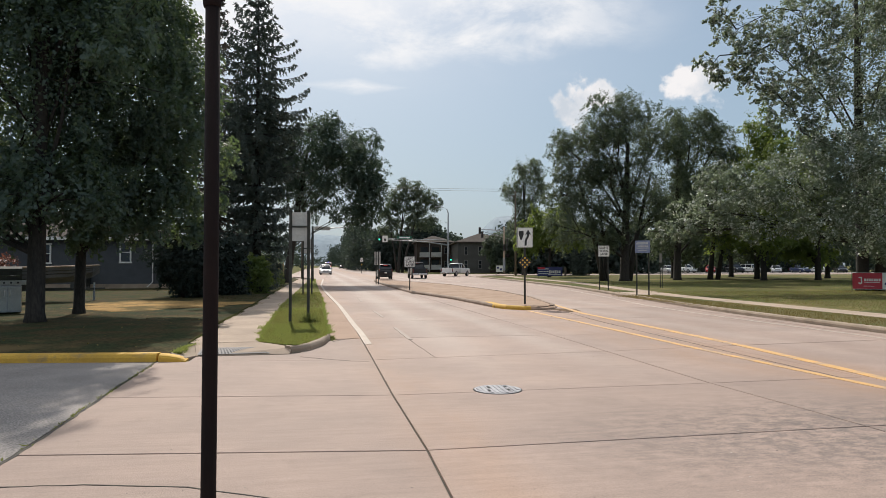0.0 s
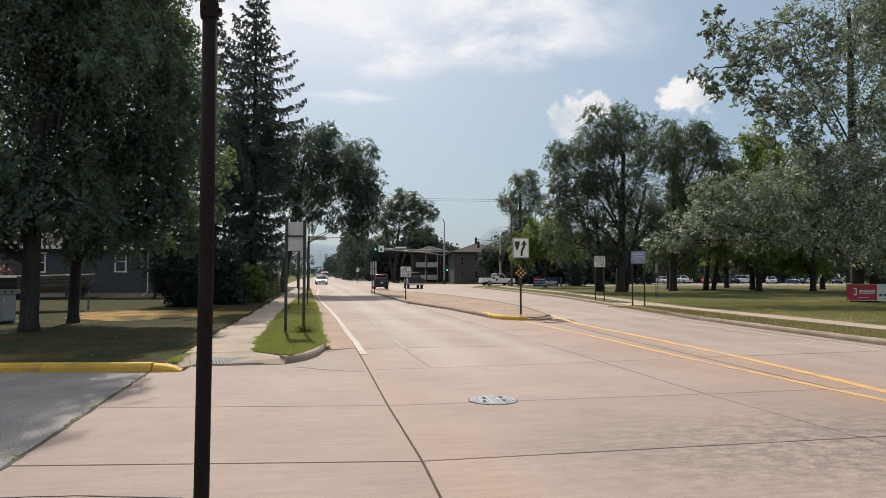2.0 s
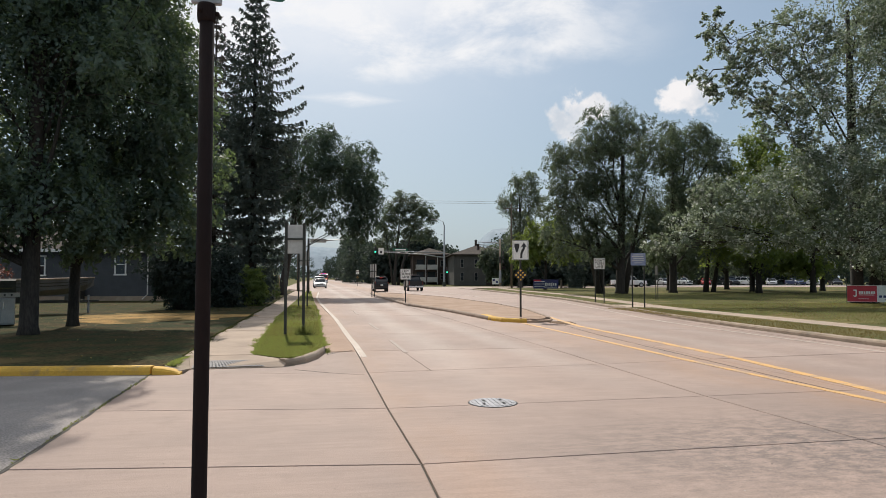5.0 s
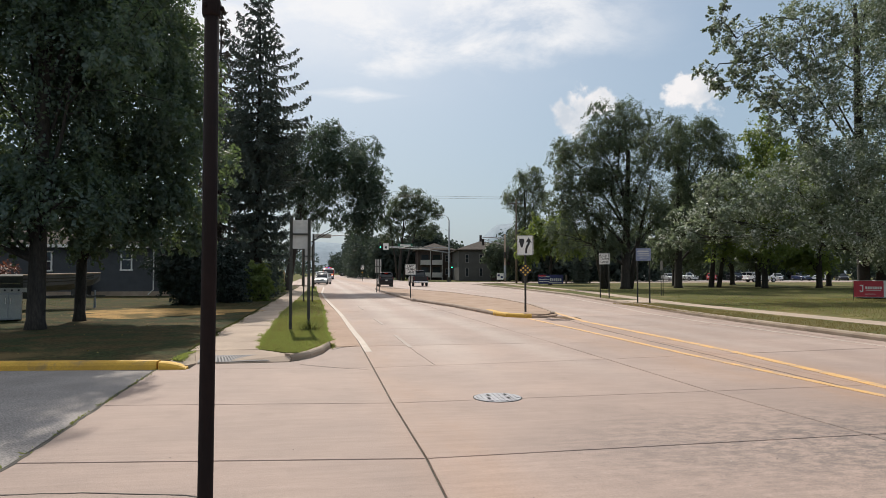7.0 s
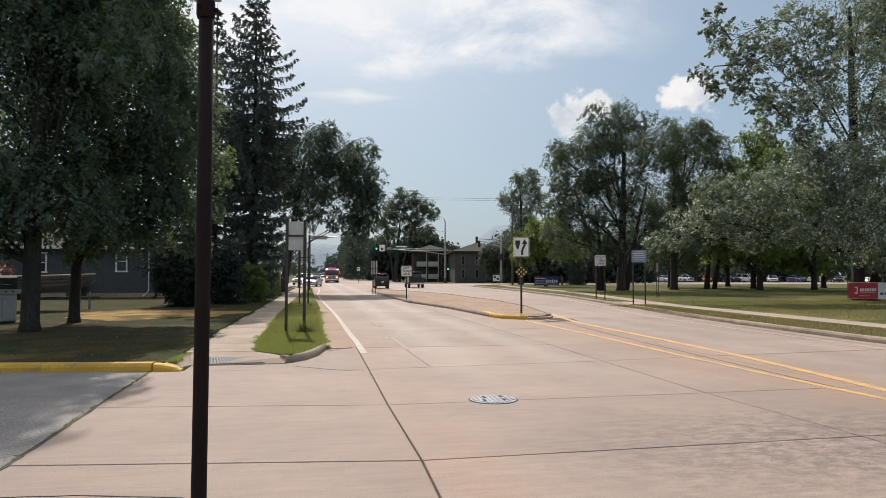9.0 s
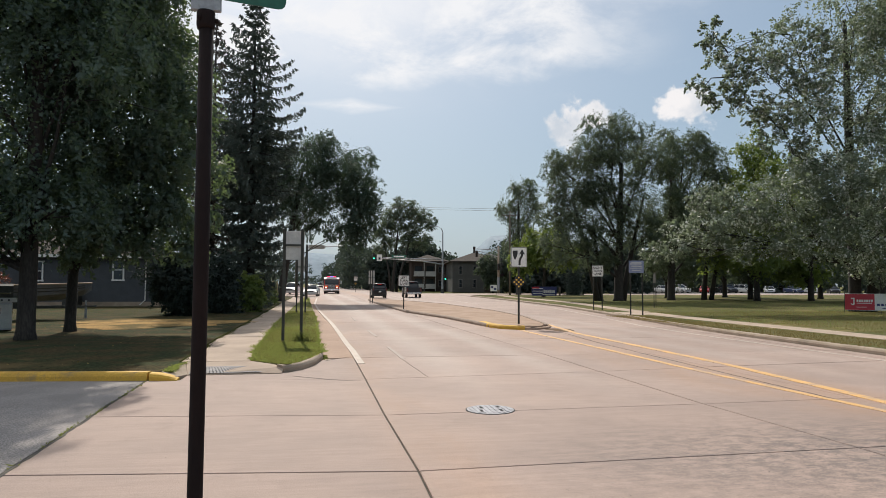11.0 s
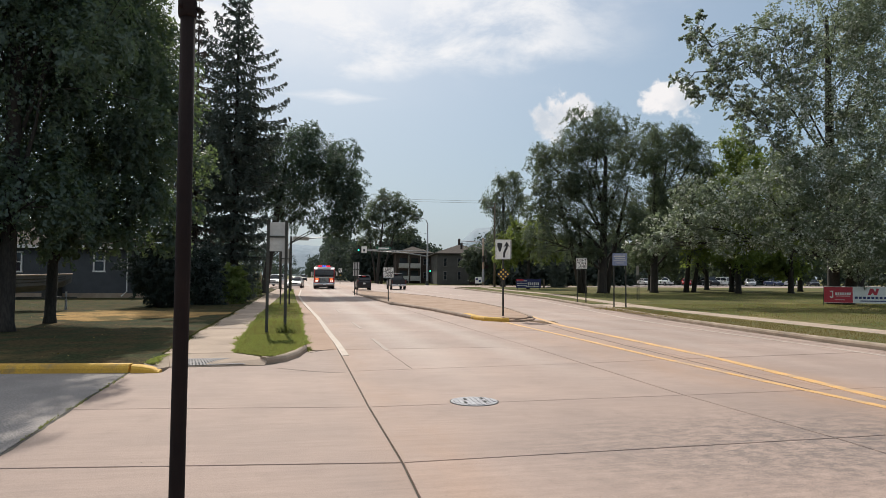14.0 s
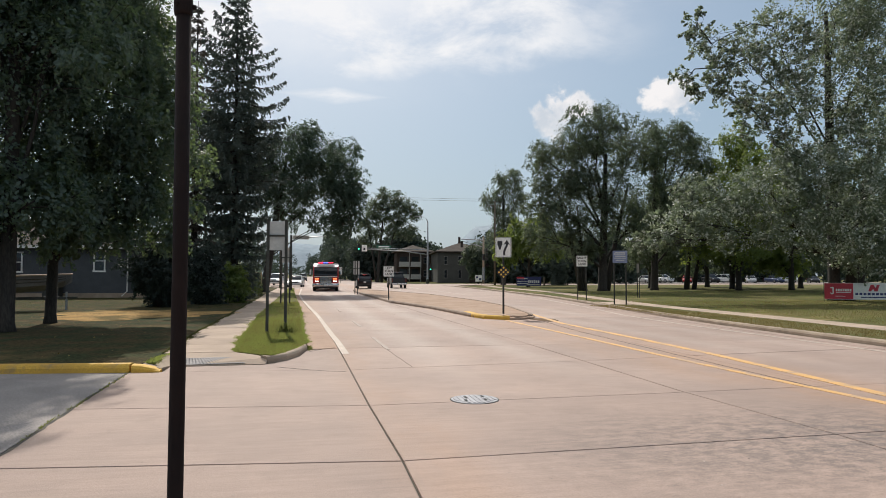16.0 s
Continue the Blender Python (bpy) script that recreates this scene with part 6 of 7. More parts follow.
def utility_pole(x, y, h, turn=0):
    ob = thing("utility_pole", "weathered wooden utility pole with a crossarm", "utility pole", pose(x, y, 0, 0, 0, turn))
    part("pole", tube_bm([(0, 0, -0.2), (0, 0, h)], [0.17, 0.11], 10), M_WOOD, ob, smooth=True)
    part("crossarm", boxes(((0, 0, h - 0.7), (2.2, 0.1, 0.12))), M_WOOD, ob)
    for dx in (-1.0, -0.4, 0.4, 1.0):
        part("insulator", tube_bm([(dx, 0, h - 0.64), (dx, 0, h - 0.5)], [0.04, 0.03], 7), M_GALV, ob)
    return ob


def wire(a, b, sag, r=0.018):
    pts = [tuple(Vector(a).lerp(Vector(b), i / 14) - Vector((0, 0, sag * 4 * (i / 14) * (1 - i / 14)))) for i in range(15)]
    ob = finish("overhead_wire", tube_bm(pts, r, 5), M_BLACK)
    tagged(ob, "black overhead wire between utility poles", "cable", group="overhead wires")


def street_things():
    near_pole()
    kr = keep_right_sign()
    copy_thing(kr, pose(5.3, 126, 0.0, 0, 0, -4))
    manhole()
    crack("joint", [(-2.7, 5.32), (-1.8, 5.24), (-1.05, 5.06), (-0.46, 4.75), (0.2, 4.3), (0.6, 3.8)], 0.014)
    crack("joint", [(1.76, 11.42), (1.66, 13.4), (1.58, 15.6)], 0.006)
    crack("crack", [(-0.56, 11.86), (-0.2, 11.55), (0.29, 11.2), (0.6, 11.1)], 0.004)
    crack("crack", [(-0.02, 14.05), (0.2, 14.4), (0.52, 14.73)], 0.008)
    crack("joint", [(-2.66, 5.7), (-2.66, 6.1), (-2.70, 7.3), (-2.81, 9.1), (-2.9, 11.4), (-2.93, 11.75)], 0.045)
    lane_sign("left_turn_sign", ("LEFT", "TURN", "LANE"), 4.45, 38.6, 0.62, 1.69, "white turn lane sign on a single median post", -4)
    lane_sign("right_turn_sign", ("RIGHT", "TURN", "LANE"), 15.75, 36.7, 0.64, 2.32, "white turn lane sign on two steel posts", -20, 2, 0.5)
    sign_backs(-0.87, 17.5, 0.46, 0.53, 0.37, 0.37, 2.88, "pair of steel posts carrying bare sign backs on the verge")
    sign_backs(-1.3, 34.2, 0.44, 0.5, 0.5, 0.25, 2.85, "pair of steel posts with a sign on the verge")
    wood_fence()
    blue_sign()
    banners()
    mast_light(20.68, 118.2)
    corner_signal(30.0, 113.6)
    left_mast(-1.95, 63.5)
    utility_pole(26.0, 92, 12.3)
    utility_pole(-3.4, 75, 8.5, 90)
    utility_pole(-4.6, 125, 9, 90)
    utility_pole(-5.4, 170, 9, 90)
    wire((26, 92, 12.57), (-20, 118, 16.04), 0.25)
    wire((26, 92, 12.27), (-20, 118, 15.74), 0.25)
    wire((26, 92, 12.1), (90, 70, 12), 1.0)
    for dx in (-0.4, 0.4):
        wire((-3.4 + dx * 0.1, 75, 8 + dx * 0.2), (-4.6, 125, 8.5 + dx * 0.2), 0.6)
        wire((-4.6, 125, 8.5 + dx * 0.2), (-5.4, 170, 8.5 + dx * 0.2), 0.6)
    # signs on the far end of the median
    sign_backs(3.6, 54.7, 0.2, 0.5, 0.6, 0.5, 2.6, "sign backs on posts at the far end of the median", 0)
    rng = np.random.default_rng(8)
    p = np.stack([rng.normal(0, 0.11, 420) - 0.62, rng.normal(0, 0.09, 420) + 17.42, np.full(420, 0.12)], axis=1)
    lean = rng.normal(size=(420, 3)) * 0.45
    lean[:, 2] = 1
    w = rng.normal(size=(420, 3)) * 0.008
    h = rng.uniform(0.12, 0.32, (420, 1))
    tagged(quads("grass_tuft", np.stack([p - w, p + w, p + lean * h + w * 0.1, p + lean * h - w * 0.1], axis=1), L_GRASS), "tall weedy tuft round the sign post", "grass", kind="stuff")
    # weeds in the joint of the side street and at the kerb
    P = []
    for _ in range(70):
        t = rng.random() ** 0.8
        c = np.array([-2.68 - 0.22 * t + rng.normal() * 0.01, 5.9 + 5.8 * t, 0.0])
        P.append(c + rng.normal(size=(3, 3)) * np.array([0.015, 0.05, 0.0]))
    P.append(np.array((-0.02, 14.7, 0.0)) + rng.normal(size=(260, 3)) * np.array((0.03, 0.22, 0.0)))
    P = np.concatenate(P)
    n = len(P)
    lean = rng.normal(size=(n, 3)) * 0.8
    lean[:, 2] = 1
    w = rng.normal(size=(n, 3)) * 0.007
    h = rng.uniform(0.008, 0.03, (n, 1))
    tagged(quads("weeds", np.stack([P - w, P + w, P + lean * h + w * 0.1, P + lean * h - w * 0.1], axis=1), L_GRASS), "weeds growing in the pavement joints", "weeds", kind="stuff")



def litter():
    """Grit, leaf scraps and dirt lines on the street."""
    rng = np.random.default_rng(77)
    n = 2600
    x = rng.uniform(-2.5, 12.5, n)
    y = 4.2 + 24 * rng.random(n) ** 1.6
    edge = rng.random(n) < 0.45
    y[edge] = rng.uniform(14.6, 42, edge.sum())
    x[edge] = np.interp(y[edge], [q[1] for q in LEFT_CURB], [q[0] for q in LEFT_CURB]) + np.abs(rng.normal(0, 0.12, edge.sum())) + 0.02
    p = np.stack([x, y, np.full(n, 0.006)], axis=1)
    tagged(quads("street_grit", blades(rng, p, 0.008, 0.7, 3.0), M_GRIT), "grit and leaf scraps scattered on the street", "debris", kind="stuff")
    n = 160
    x = rng.uniform(-11, -3.2, n)
    p = np.stack([x, rng.uniform(12.2, 26, n), np.full(n, 0.135)], axis=1)
    tagged(quads("fallen_leaves", blades(rng, p, 0.028, 0.7, 1.5), L_DRY), "dry fallen leaves on the lawn", "leaves", kind="stuff")
    crack("tar_seam", [(7.1, 4), (7.23, 9.7), (7.34, 13.0), (7.5, 17.4), (8.05, 23.2)], 0.014)


M_GRIT = material("grit_mix", (0.45, 0.40, 0.35), (0.10, 0.085, 0.07), 18, 60, 0.9, 0.0, world_space=True)
street_things()
litter()


# ---- houses and yard ----
def window(parent, x, y, z, w, h, mat_trim=None, cross_bar=True):
    """A framed window in a wall that faces -y."""
    wd = part("window", boxes(((x, y - 0.02, z + h / 2), (w + 0.16, 0.06, 0.09)), ((x, y - 0.02, z - h / 2), (w + 0.16, 0.07, 0.1)), ((x - w / 2, y - 0.02, z), (0.09, 0.06, h)),
                              ((x + w / 2, y - 0.02, z), (0.09, 0.06, h)), *((((x, y - 0.02, z), (w, 0.05, 0.05)),) if cross_bar else ())), mat_trim or M_TRIM, parent)
    part("pane", boxes(((x, y - 0.004, z), (w, 0.012, h))), M_PANE, wd, "dark reflecting glass")
    return wd


def siding(w, h, lap=0.19):
    """Lapped boards over a wall that faces -y, from x 0 to w."""
    b_ = bmesh.new()
    k = int(h / lap)
    for i in range(k):
        z0, z1 = i * lap, (i + 1) * lap + 0.01
        v = [b_.verts.new(p) for p in ((0, -0.028, z0), (w, -0.028, z0), (w, -0.006, z1), (0, -0.006, z1), (0, 0, z0), (w, 0, z0))]
        b_.faces.new(v[:4])
        b_.faces.new((v[4], v[5], v[1], v[0]))
    return b_


def hip_roof(x0, x1, y0, y1, z, rise, over=0.5, thick=0.18):
    b_ = bmesh.new()
    x0, x1, y0, y1 = x0 - over, x1 + over, y0 - over, y1 + over
    d = min(x1 - x0, y1 - y0) / 2
    if x1 - x0 >= y1 - y0:
        r = [(x0 + d, (y0 + y1) / 2, z + rise), (x1 - d, (y0 + y1) / 2, z + rise)]
    else:
        r = [((x0 + x1) / 2, y0 + d, z + rise), ((x0 + x1) / 2, y1 - d, z + rise)]
    lo = [b_.verts.new(p) for p in ((x0, y0, z - thick), (x1, y0, z - thick), (x1, y1, z - thick), (x0, y1, z - thick))]
    hi = [b_.verts.new(p) for p in ((x0, y0, z), (x1, y0, z), (x1, y1, z), (x0, y1, z))]
    ra, rb = b_.verts.new(r[0]), b_.verts.new(r[1])
    b_.faces.new(lo[::-1])
    for i in range(4):
        b_.faces.new((lo[i], lo[(i + 1) % 4], hi[(i + 1) % 4], hi[i]))
    if x1 - x0 >= y1 - y0:
        fs = ((hi[0], hi[1], rb, ra), (hi[1], hi[2], rb), (hi[2], hi[3], ra, rb), (hi[3], hi[0], ra))
    else:
        fs = ((hi[0], hi[1], ra), (hi[1], hi[2], rb, ra), (hi[2], hi[3], rb), (hi[3], hi[0], ra, rb))
    for f in fs:
        b_.faces.new(f)
    return b_


def grey_house():
    ob = thing("house", "single-storey grey sided house with white trim under the trees", "house", pose(-24.5, 44.6, 0.12, 0, 0, 0))
    part("wall", boxes(((7.0, 4.5, 1.55), (14.0, 9.0, 3.1))), M_SIDING, ob)
    part("siding", moved(siding(14.0, 3.0), pose(0, -0.002, 0.1)), M_SIDING, ob, "grey lapped boards")
    part("foundation", boxes(((7.0, 4.5, 0.12), (14.1, 9.1, 0.34))), M_CURB, ob)
    part("roof", hip_roof(0, 14, 0, 9, 3.25, 2.0), M_ROOF, ob, "dark shingled hip roof")
    part("soffit_board", boxes(((7.0, -0.5, 3.15), (15.0, 0.03, 0.2))), M_TRIM, ob)
    window(ob, 11.45, -0.03, 2.3, 0.62, 1.3)
    window(ob, 6.5, -0.03, 2.2, 1.1, 1.2)
    part("downspout", tube_bm([(13.1, -0.35, 3.05), (13.1, -0.08, 2.8), (13.1, -0.08, 0.4), (12.85, -0.35, 0.1)], [0.04] * 4, 8), M_TRIM, ob, "white downspout")
    part("air_conditioner", boxes(((9.0, -0.6, 0.5), (0.9, 0.8, 1.0)), bevel=0.05), M_POST, ob)
    ob = thing("house", "pale sided neighbouring house half hidden by trees", "house", pose(-46, 47, 0.12, 0, 0, 0))
    part("wall", boxes(((9, 4.5, 1.7), (18.0, 9.0, 3.4))), M_SIDING_W, ob)
    part("siding", moved(siding(18.0, 3.3), pose(0, -0.002, 0.1)), M_SIDING_W, ob)
    part("roof", hip_roof(0, 18, 0, 9, 3.6, 2.2), M_ROOF, ob)
    for x in (4, 9.5, 15.2):
        window(ob, x, -0.03, 2.1, 1.2, 1.3)


def boat():
    ob = thing("boat_on_trailer", "dark open fishing boat parked on a trailer", "boat", pose(-12.1, 28.75, 0.12, 0, 0, -62))
    b_ = bmesh.new()
    secs = []
    for y, hw, zk, zg in ((-2.4, 0.8, 0.75, 1.35), (-1.2, 0.92, 0.7, 1.36), (0.4, 0.92, 0.7, 1.4), (1.5, 0.7, 0.78, 1.43), (2.3, 0.3, 0.96, 1.46), (2.6, 0.03, 1.15, 1.47)):
        secs.append([b_.verts.new(p) for p in ((-hw, y, zg), (-hw * 0.88, y, zk + 0.25), (0, y, zk), (hw * 0.88, y, zk + 0.25), (hw, y, zg), (hw * 0.85, y, zg - 0.02), (hw * 0.7, y, zk + 0.3), (-hw * 0.7, y, zk + 0.3), (-hw * 0.85, y, zg - 0.02))])
    for a, b in zip(secs, secs[1:]):
        for k in range(9):
            b_.faces.new((a[k], a[(k + 1) % 9], b[(k + 1) % 9], b[k]))
    b_.faces.new(secs[0])
    b_.faces.new(secs[-1][::-1])
    bmesh.ops.recalc_face_normals(b_, faces=b_.faces)
    part("hull", b_, material("dull_grey_hull", (0.13, 0.14, 0.15), (0.09, 0.098, 0.105), 2, 40, 0.5, 0.05), ob)
    for s in (-1, 1):
        part("gunwale", tube_bm([(s * 0.8, -2.4, 1.36), (s * 0.92, -1.2, 1.37), (s * 0.92, 0.4, 1.41), (s * 0.7, 1.5, 1.44), (s * 0.3, 2.3, 1.47), (s * 0.03, 2.6, 1.48)], [0.03] * 6, 6), M_CURB, ob, "dull pale gunwale")
        for k in (0.35, 0.65):
            part("strake", tube_bm([(s * (0.8 - 0.1 * k), -2.4, 1.35 - 0.36 * k), (s * (0.925 - 0.1 * k), -1.2, 1.36 - 0.4 * k), (s * (0.925 - 0.1 * k), 0.4, 1.4 - 0.44 * k), (s * (0.71 - 0.08 * k), 1.5, 1.43 - 0.4 * k), (s * (0.3 - 0.03 * k), 2.3, 1.46 - 0.26 * k)], [0.02] * 5, 5), M_POST, ob)
    for y in (-1.0, 0.5):
        part("seat", boxes(((0, y, 1.2), (1.4, 0.35, 0.06))), M_POST, ob)
    part("outboard_motor", boxes(((0, -2.6, 1.55), (0.34, 0.4, 0.45)), ((0, -2.62, 1.0), (0.14, 0.2, 0.8)), bevel=0.05), M_BLACK, ob)
    part("trailer_frame", boxes(((0.55, 0, 0.5), (0.07, 4.6, 0.08)), ((-0.55, 0, 0.5), (0.07, 4.6, 0.08)), ((0, -0.6, 0.45), (1.9, 0.08, 0.08)), ((0, 2.35, 0.5), (0.08, 0.9, 0.08)), ((0.4, -0.9, 0.63), (0.1, 2, 0.2)), ((-0.4, -0.9, 0.63), (0.1, 2, 0.2))), M_POST, ob)
    part("jack", tube_bm([(0, 2.4, 0), (0, 2.4, 0.75)], [0.05, 0.04], 8), M_GALV, ob)
    for s in (-1, 1):
        wheel(ob, s * 1.0, -0.6, 0.3, 0.17)


def grill():
    ob = thing("gas_grill", "stainless gas grill with a closed lid on the lawn", "grill", pose(-10.0, 22.4, 0.12, 0, 0, 25))
    part("cabinet", boxes(((0, 0, 0.45), (0.75, 0.55, 0.85)), bevel=0.02), M_RIM, ob)
    for x in (-0.185, 0.185):
        d = part("door", boxes(((x, -0.285, 0.45), (0.34, 0.02, 0.72)), bevel=0.005), M_ALU, ob)
        part("handle", boxes(((x + (0.12 if x < 0 else -0.12), -0.31, 0.62), (0.02, 0.03, 0.2))), M_CHROME, d)
    part("control_panel", boxes(((0, -0.29, 0.95), (1.3, 0.06, 0.14)), bevel=0.01), M_ALU, ob)
    for i in range(4):
        part("knob", disc(bmesh.new(), (-0.27 + i * 0.18, -0.34, 0.95), 0.03, "Y", 0.04, 12), M_BLACK, ob)
    b_ = bmesh.new()
    prof = [(0.28, 1.02), (0.28, 1.2), (0.2, 1.38), (0.0, 1.45), (-0.18, 1.38), (-0.28, 1.2), (-0.28, 1.02)]
    A = [b_.verts.new((-0.38, y, z)) for y, z in prof]
    B = [b_.verts.new((0.38, y, z)) for y, z in prof]
    for i in range(6):
        b_.faces.new((A[i], B[i], B[i + 1], A[i + 1]))
    b_.faces.new(A)
    b_.faces.new(B[::-1])
    part("lid", b_, M_POST, ob)
    part("lid_handle", tube_bm([(-0.3, -0.33, 1.16), (0.3, -0.33, 1.16)], [0.014, 0.014], 8), M_CHROME, ob)
    for s in (-1, 1):
        part("side_shelf", boxes(((s * 0.6, 0, 0.98), (0.4, 0.5, 0.04))), M_ALU, ob)


def apartments():
    ob = thing("apartment_house", "two-storey olive grey apartment house with a hip roof", "house", pose(24.4, 128, 0, 0, 0, -6))
    part("wall", boxes(((5.0, 9, 3.0), (10, 18, 6.0))), M_STUCCO, ob)
    part("roof", hip_roof(0, 10, 0, 18, 6.2, 2.0, 0.7), M_ROOF, ob, "brown shingled hip roof")
    part("brick_corner", boxes(((8.2, -0.06, 3.0), (3.7, 0.14, 6.0))), M_BRICK, ob, "brown brick facing")
    for x in (1.6, 4.4):
        for z in (1.7, 4.4):
            window(ob, x, -0.03, z, 0.6, 1.6, M_FRAME)
    for z in (1.7, 4.4):
        window(ob, 7.9, -0.16, z, 1.5, 1.3, M_FRAME)
    ob = thing("apartment_house", "brown brick apartment house with white balcony panels", "house", pose(18.6, 147, 0, 0, 0, -4))
    part("wall", boxes(((4.0, 6, 3.3), (8, 12, 6.6))), M_BRICK, ob)
    part("roof", hip_roof(0, 8, 0, 12, 6.8, 1.6, 0.7), M_ROOF, ob)
    for i, x in enumerate((1.6, 4.2)):
        for z in (0.6, 3.4):
            b = part("balcony", boxes(((x, -0.8, z), (2.2, 1.6, 0.15))), M_ALU, ob)
            part("panel", boxes(((x, -1.6, z + 0.55), (2.2, 0.06, 0.95))), M_ALU, b, "pale balcony panel")
            part("door", boxes(((x, -0.02, z + 1.2), (1.6, 0.05, 2.0))), M_PANE, b)
        part("post", boxes(((x + 1.15, -1.55, 3.2), (0.14, 0.14, 6.4))), M_ALU, ob)
    for z in (1.8, 4.8):
        window(ob, 6.8, -0.03, z, 1.2, 1.3, M_FRAME)
    ob = thing("park_building", "long low building beyond the park trees", "building", pose(64, 138, 0, 0, 0, -8))
    part("wall", boxes(((22, 5, 1.7), (44, 10, 3.4))), M_STUCCO, ob)
    part("roof", hip_roof(0, 44, 0, 10, 3.6, 1.6, 0.8), M_ROOF, ob)
    for i in range(9):
        window(ob, 3 + i * 4.8, -0.03, 1.8, 1.8, 1.3)


# ---- vehicles ----
def ring(b_, y, hw, z0, z1, r):
    r = min(r, hw * 0.9, (z1 - z0) * 0.49)
    pts = []
    for cx, cz, a0 in ((hw - r, z1 - r, 0), (-hw + r, z1 - r, 90), (-hw + r, z0 + r, 180), (hw - r, z0 + r, 270)):
        pts += [(cx + r * math.cos(radians(a0 + k * 30)), cz + r * math.sin(radians(a0 + k * 30))) for k in range(4)]
    return [b_.verts.new((x, y, z)) for x, z in pts]


def loft(stations):
    """A closed shell through rounded sections (y, half width, z0, z1, corner radius)."""
    b_ = bmesh.new()
    rs = [ring(b_, *s) for s in stations]
    for a, b in zip(rs, rs[1:]):
        for k in range(16):
            b_.faces.new((a[k], a[(k + 1) % 16], b[(k + 1) % 16], b[k]))
    b_.faces.new(rs[0])
    b_.faces.new(rs[-1][::-1])
    bmesh.ops.recalc_face_normals(b_, faces=b_.faces)
    return b_


def wheel(parent, x, y, r, w):
    s = 1 if x > 0 else -1
    t = part("wheel", tube_bm([(x - w / 2, y, r), (x - w * 0.4, y, r), (x + w * 0.4, y, r), (x + w / 2, y, r)], [r * 0.9, r, r, r * 0.9], 20), M_TYRE, parent, "black rubber tyre", True)
    b_ = tube_bm([(x + s * w * 0.46, y, r), (x + s * w * 0.52, y, r)], [r * 0.64, r * 0.58], 16)
    for k in range(5):
        a = 2 * math.pi * k / 5
        box(b_, (x + s * w * 0.55, y + r * 0.3 * math.cos(a), r + r * 0.3 * math.sin(a)), (0.02, r * 0.55, 0.05), 0, Matrix.Rotation(a, 4, "X"))
    part("rim", b_, M_RIM, t, "metal rim")


def lamps(ob, hw, yf, yr, zf, zr, head, tail, hs=(0.34, 0.14), ts=(0.18, 0.3)):
    for s in (-1, 1):
        part("headlight", boxes(((s * (hw - 0.24), yf, zf), (hs[0], 0.1, hs[1])), bevel=0.03), head, ob)
        part("tail_light", boxes(((s * (hw - 0.12), yr, zr), (ts[0], 0.08, ts[1])), bevel=0.02), tail, ob)


def mirrors(ob, hw, y, z, mat_):
    for s in (-1, 1):
        part("mirror", boxes(((s * (hw + 0.1), y, z), (0.2, 0.1, 0.15)), bevel=0.03), mat_, ob)


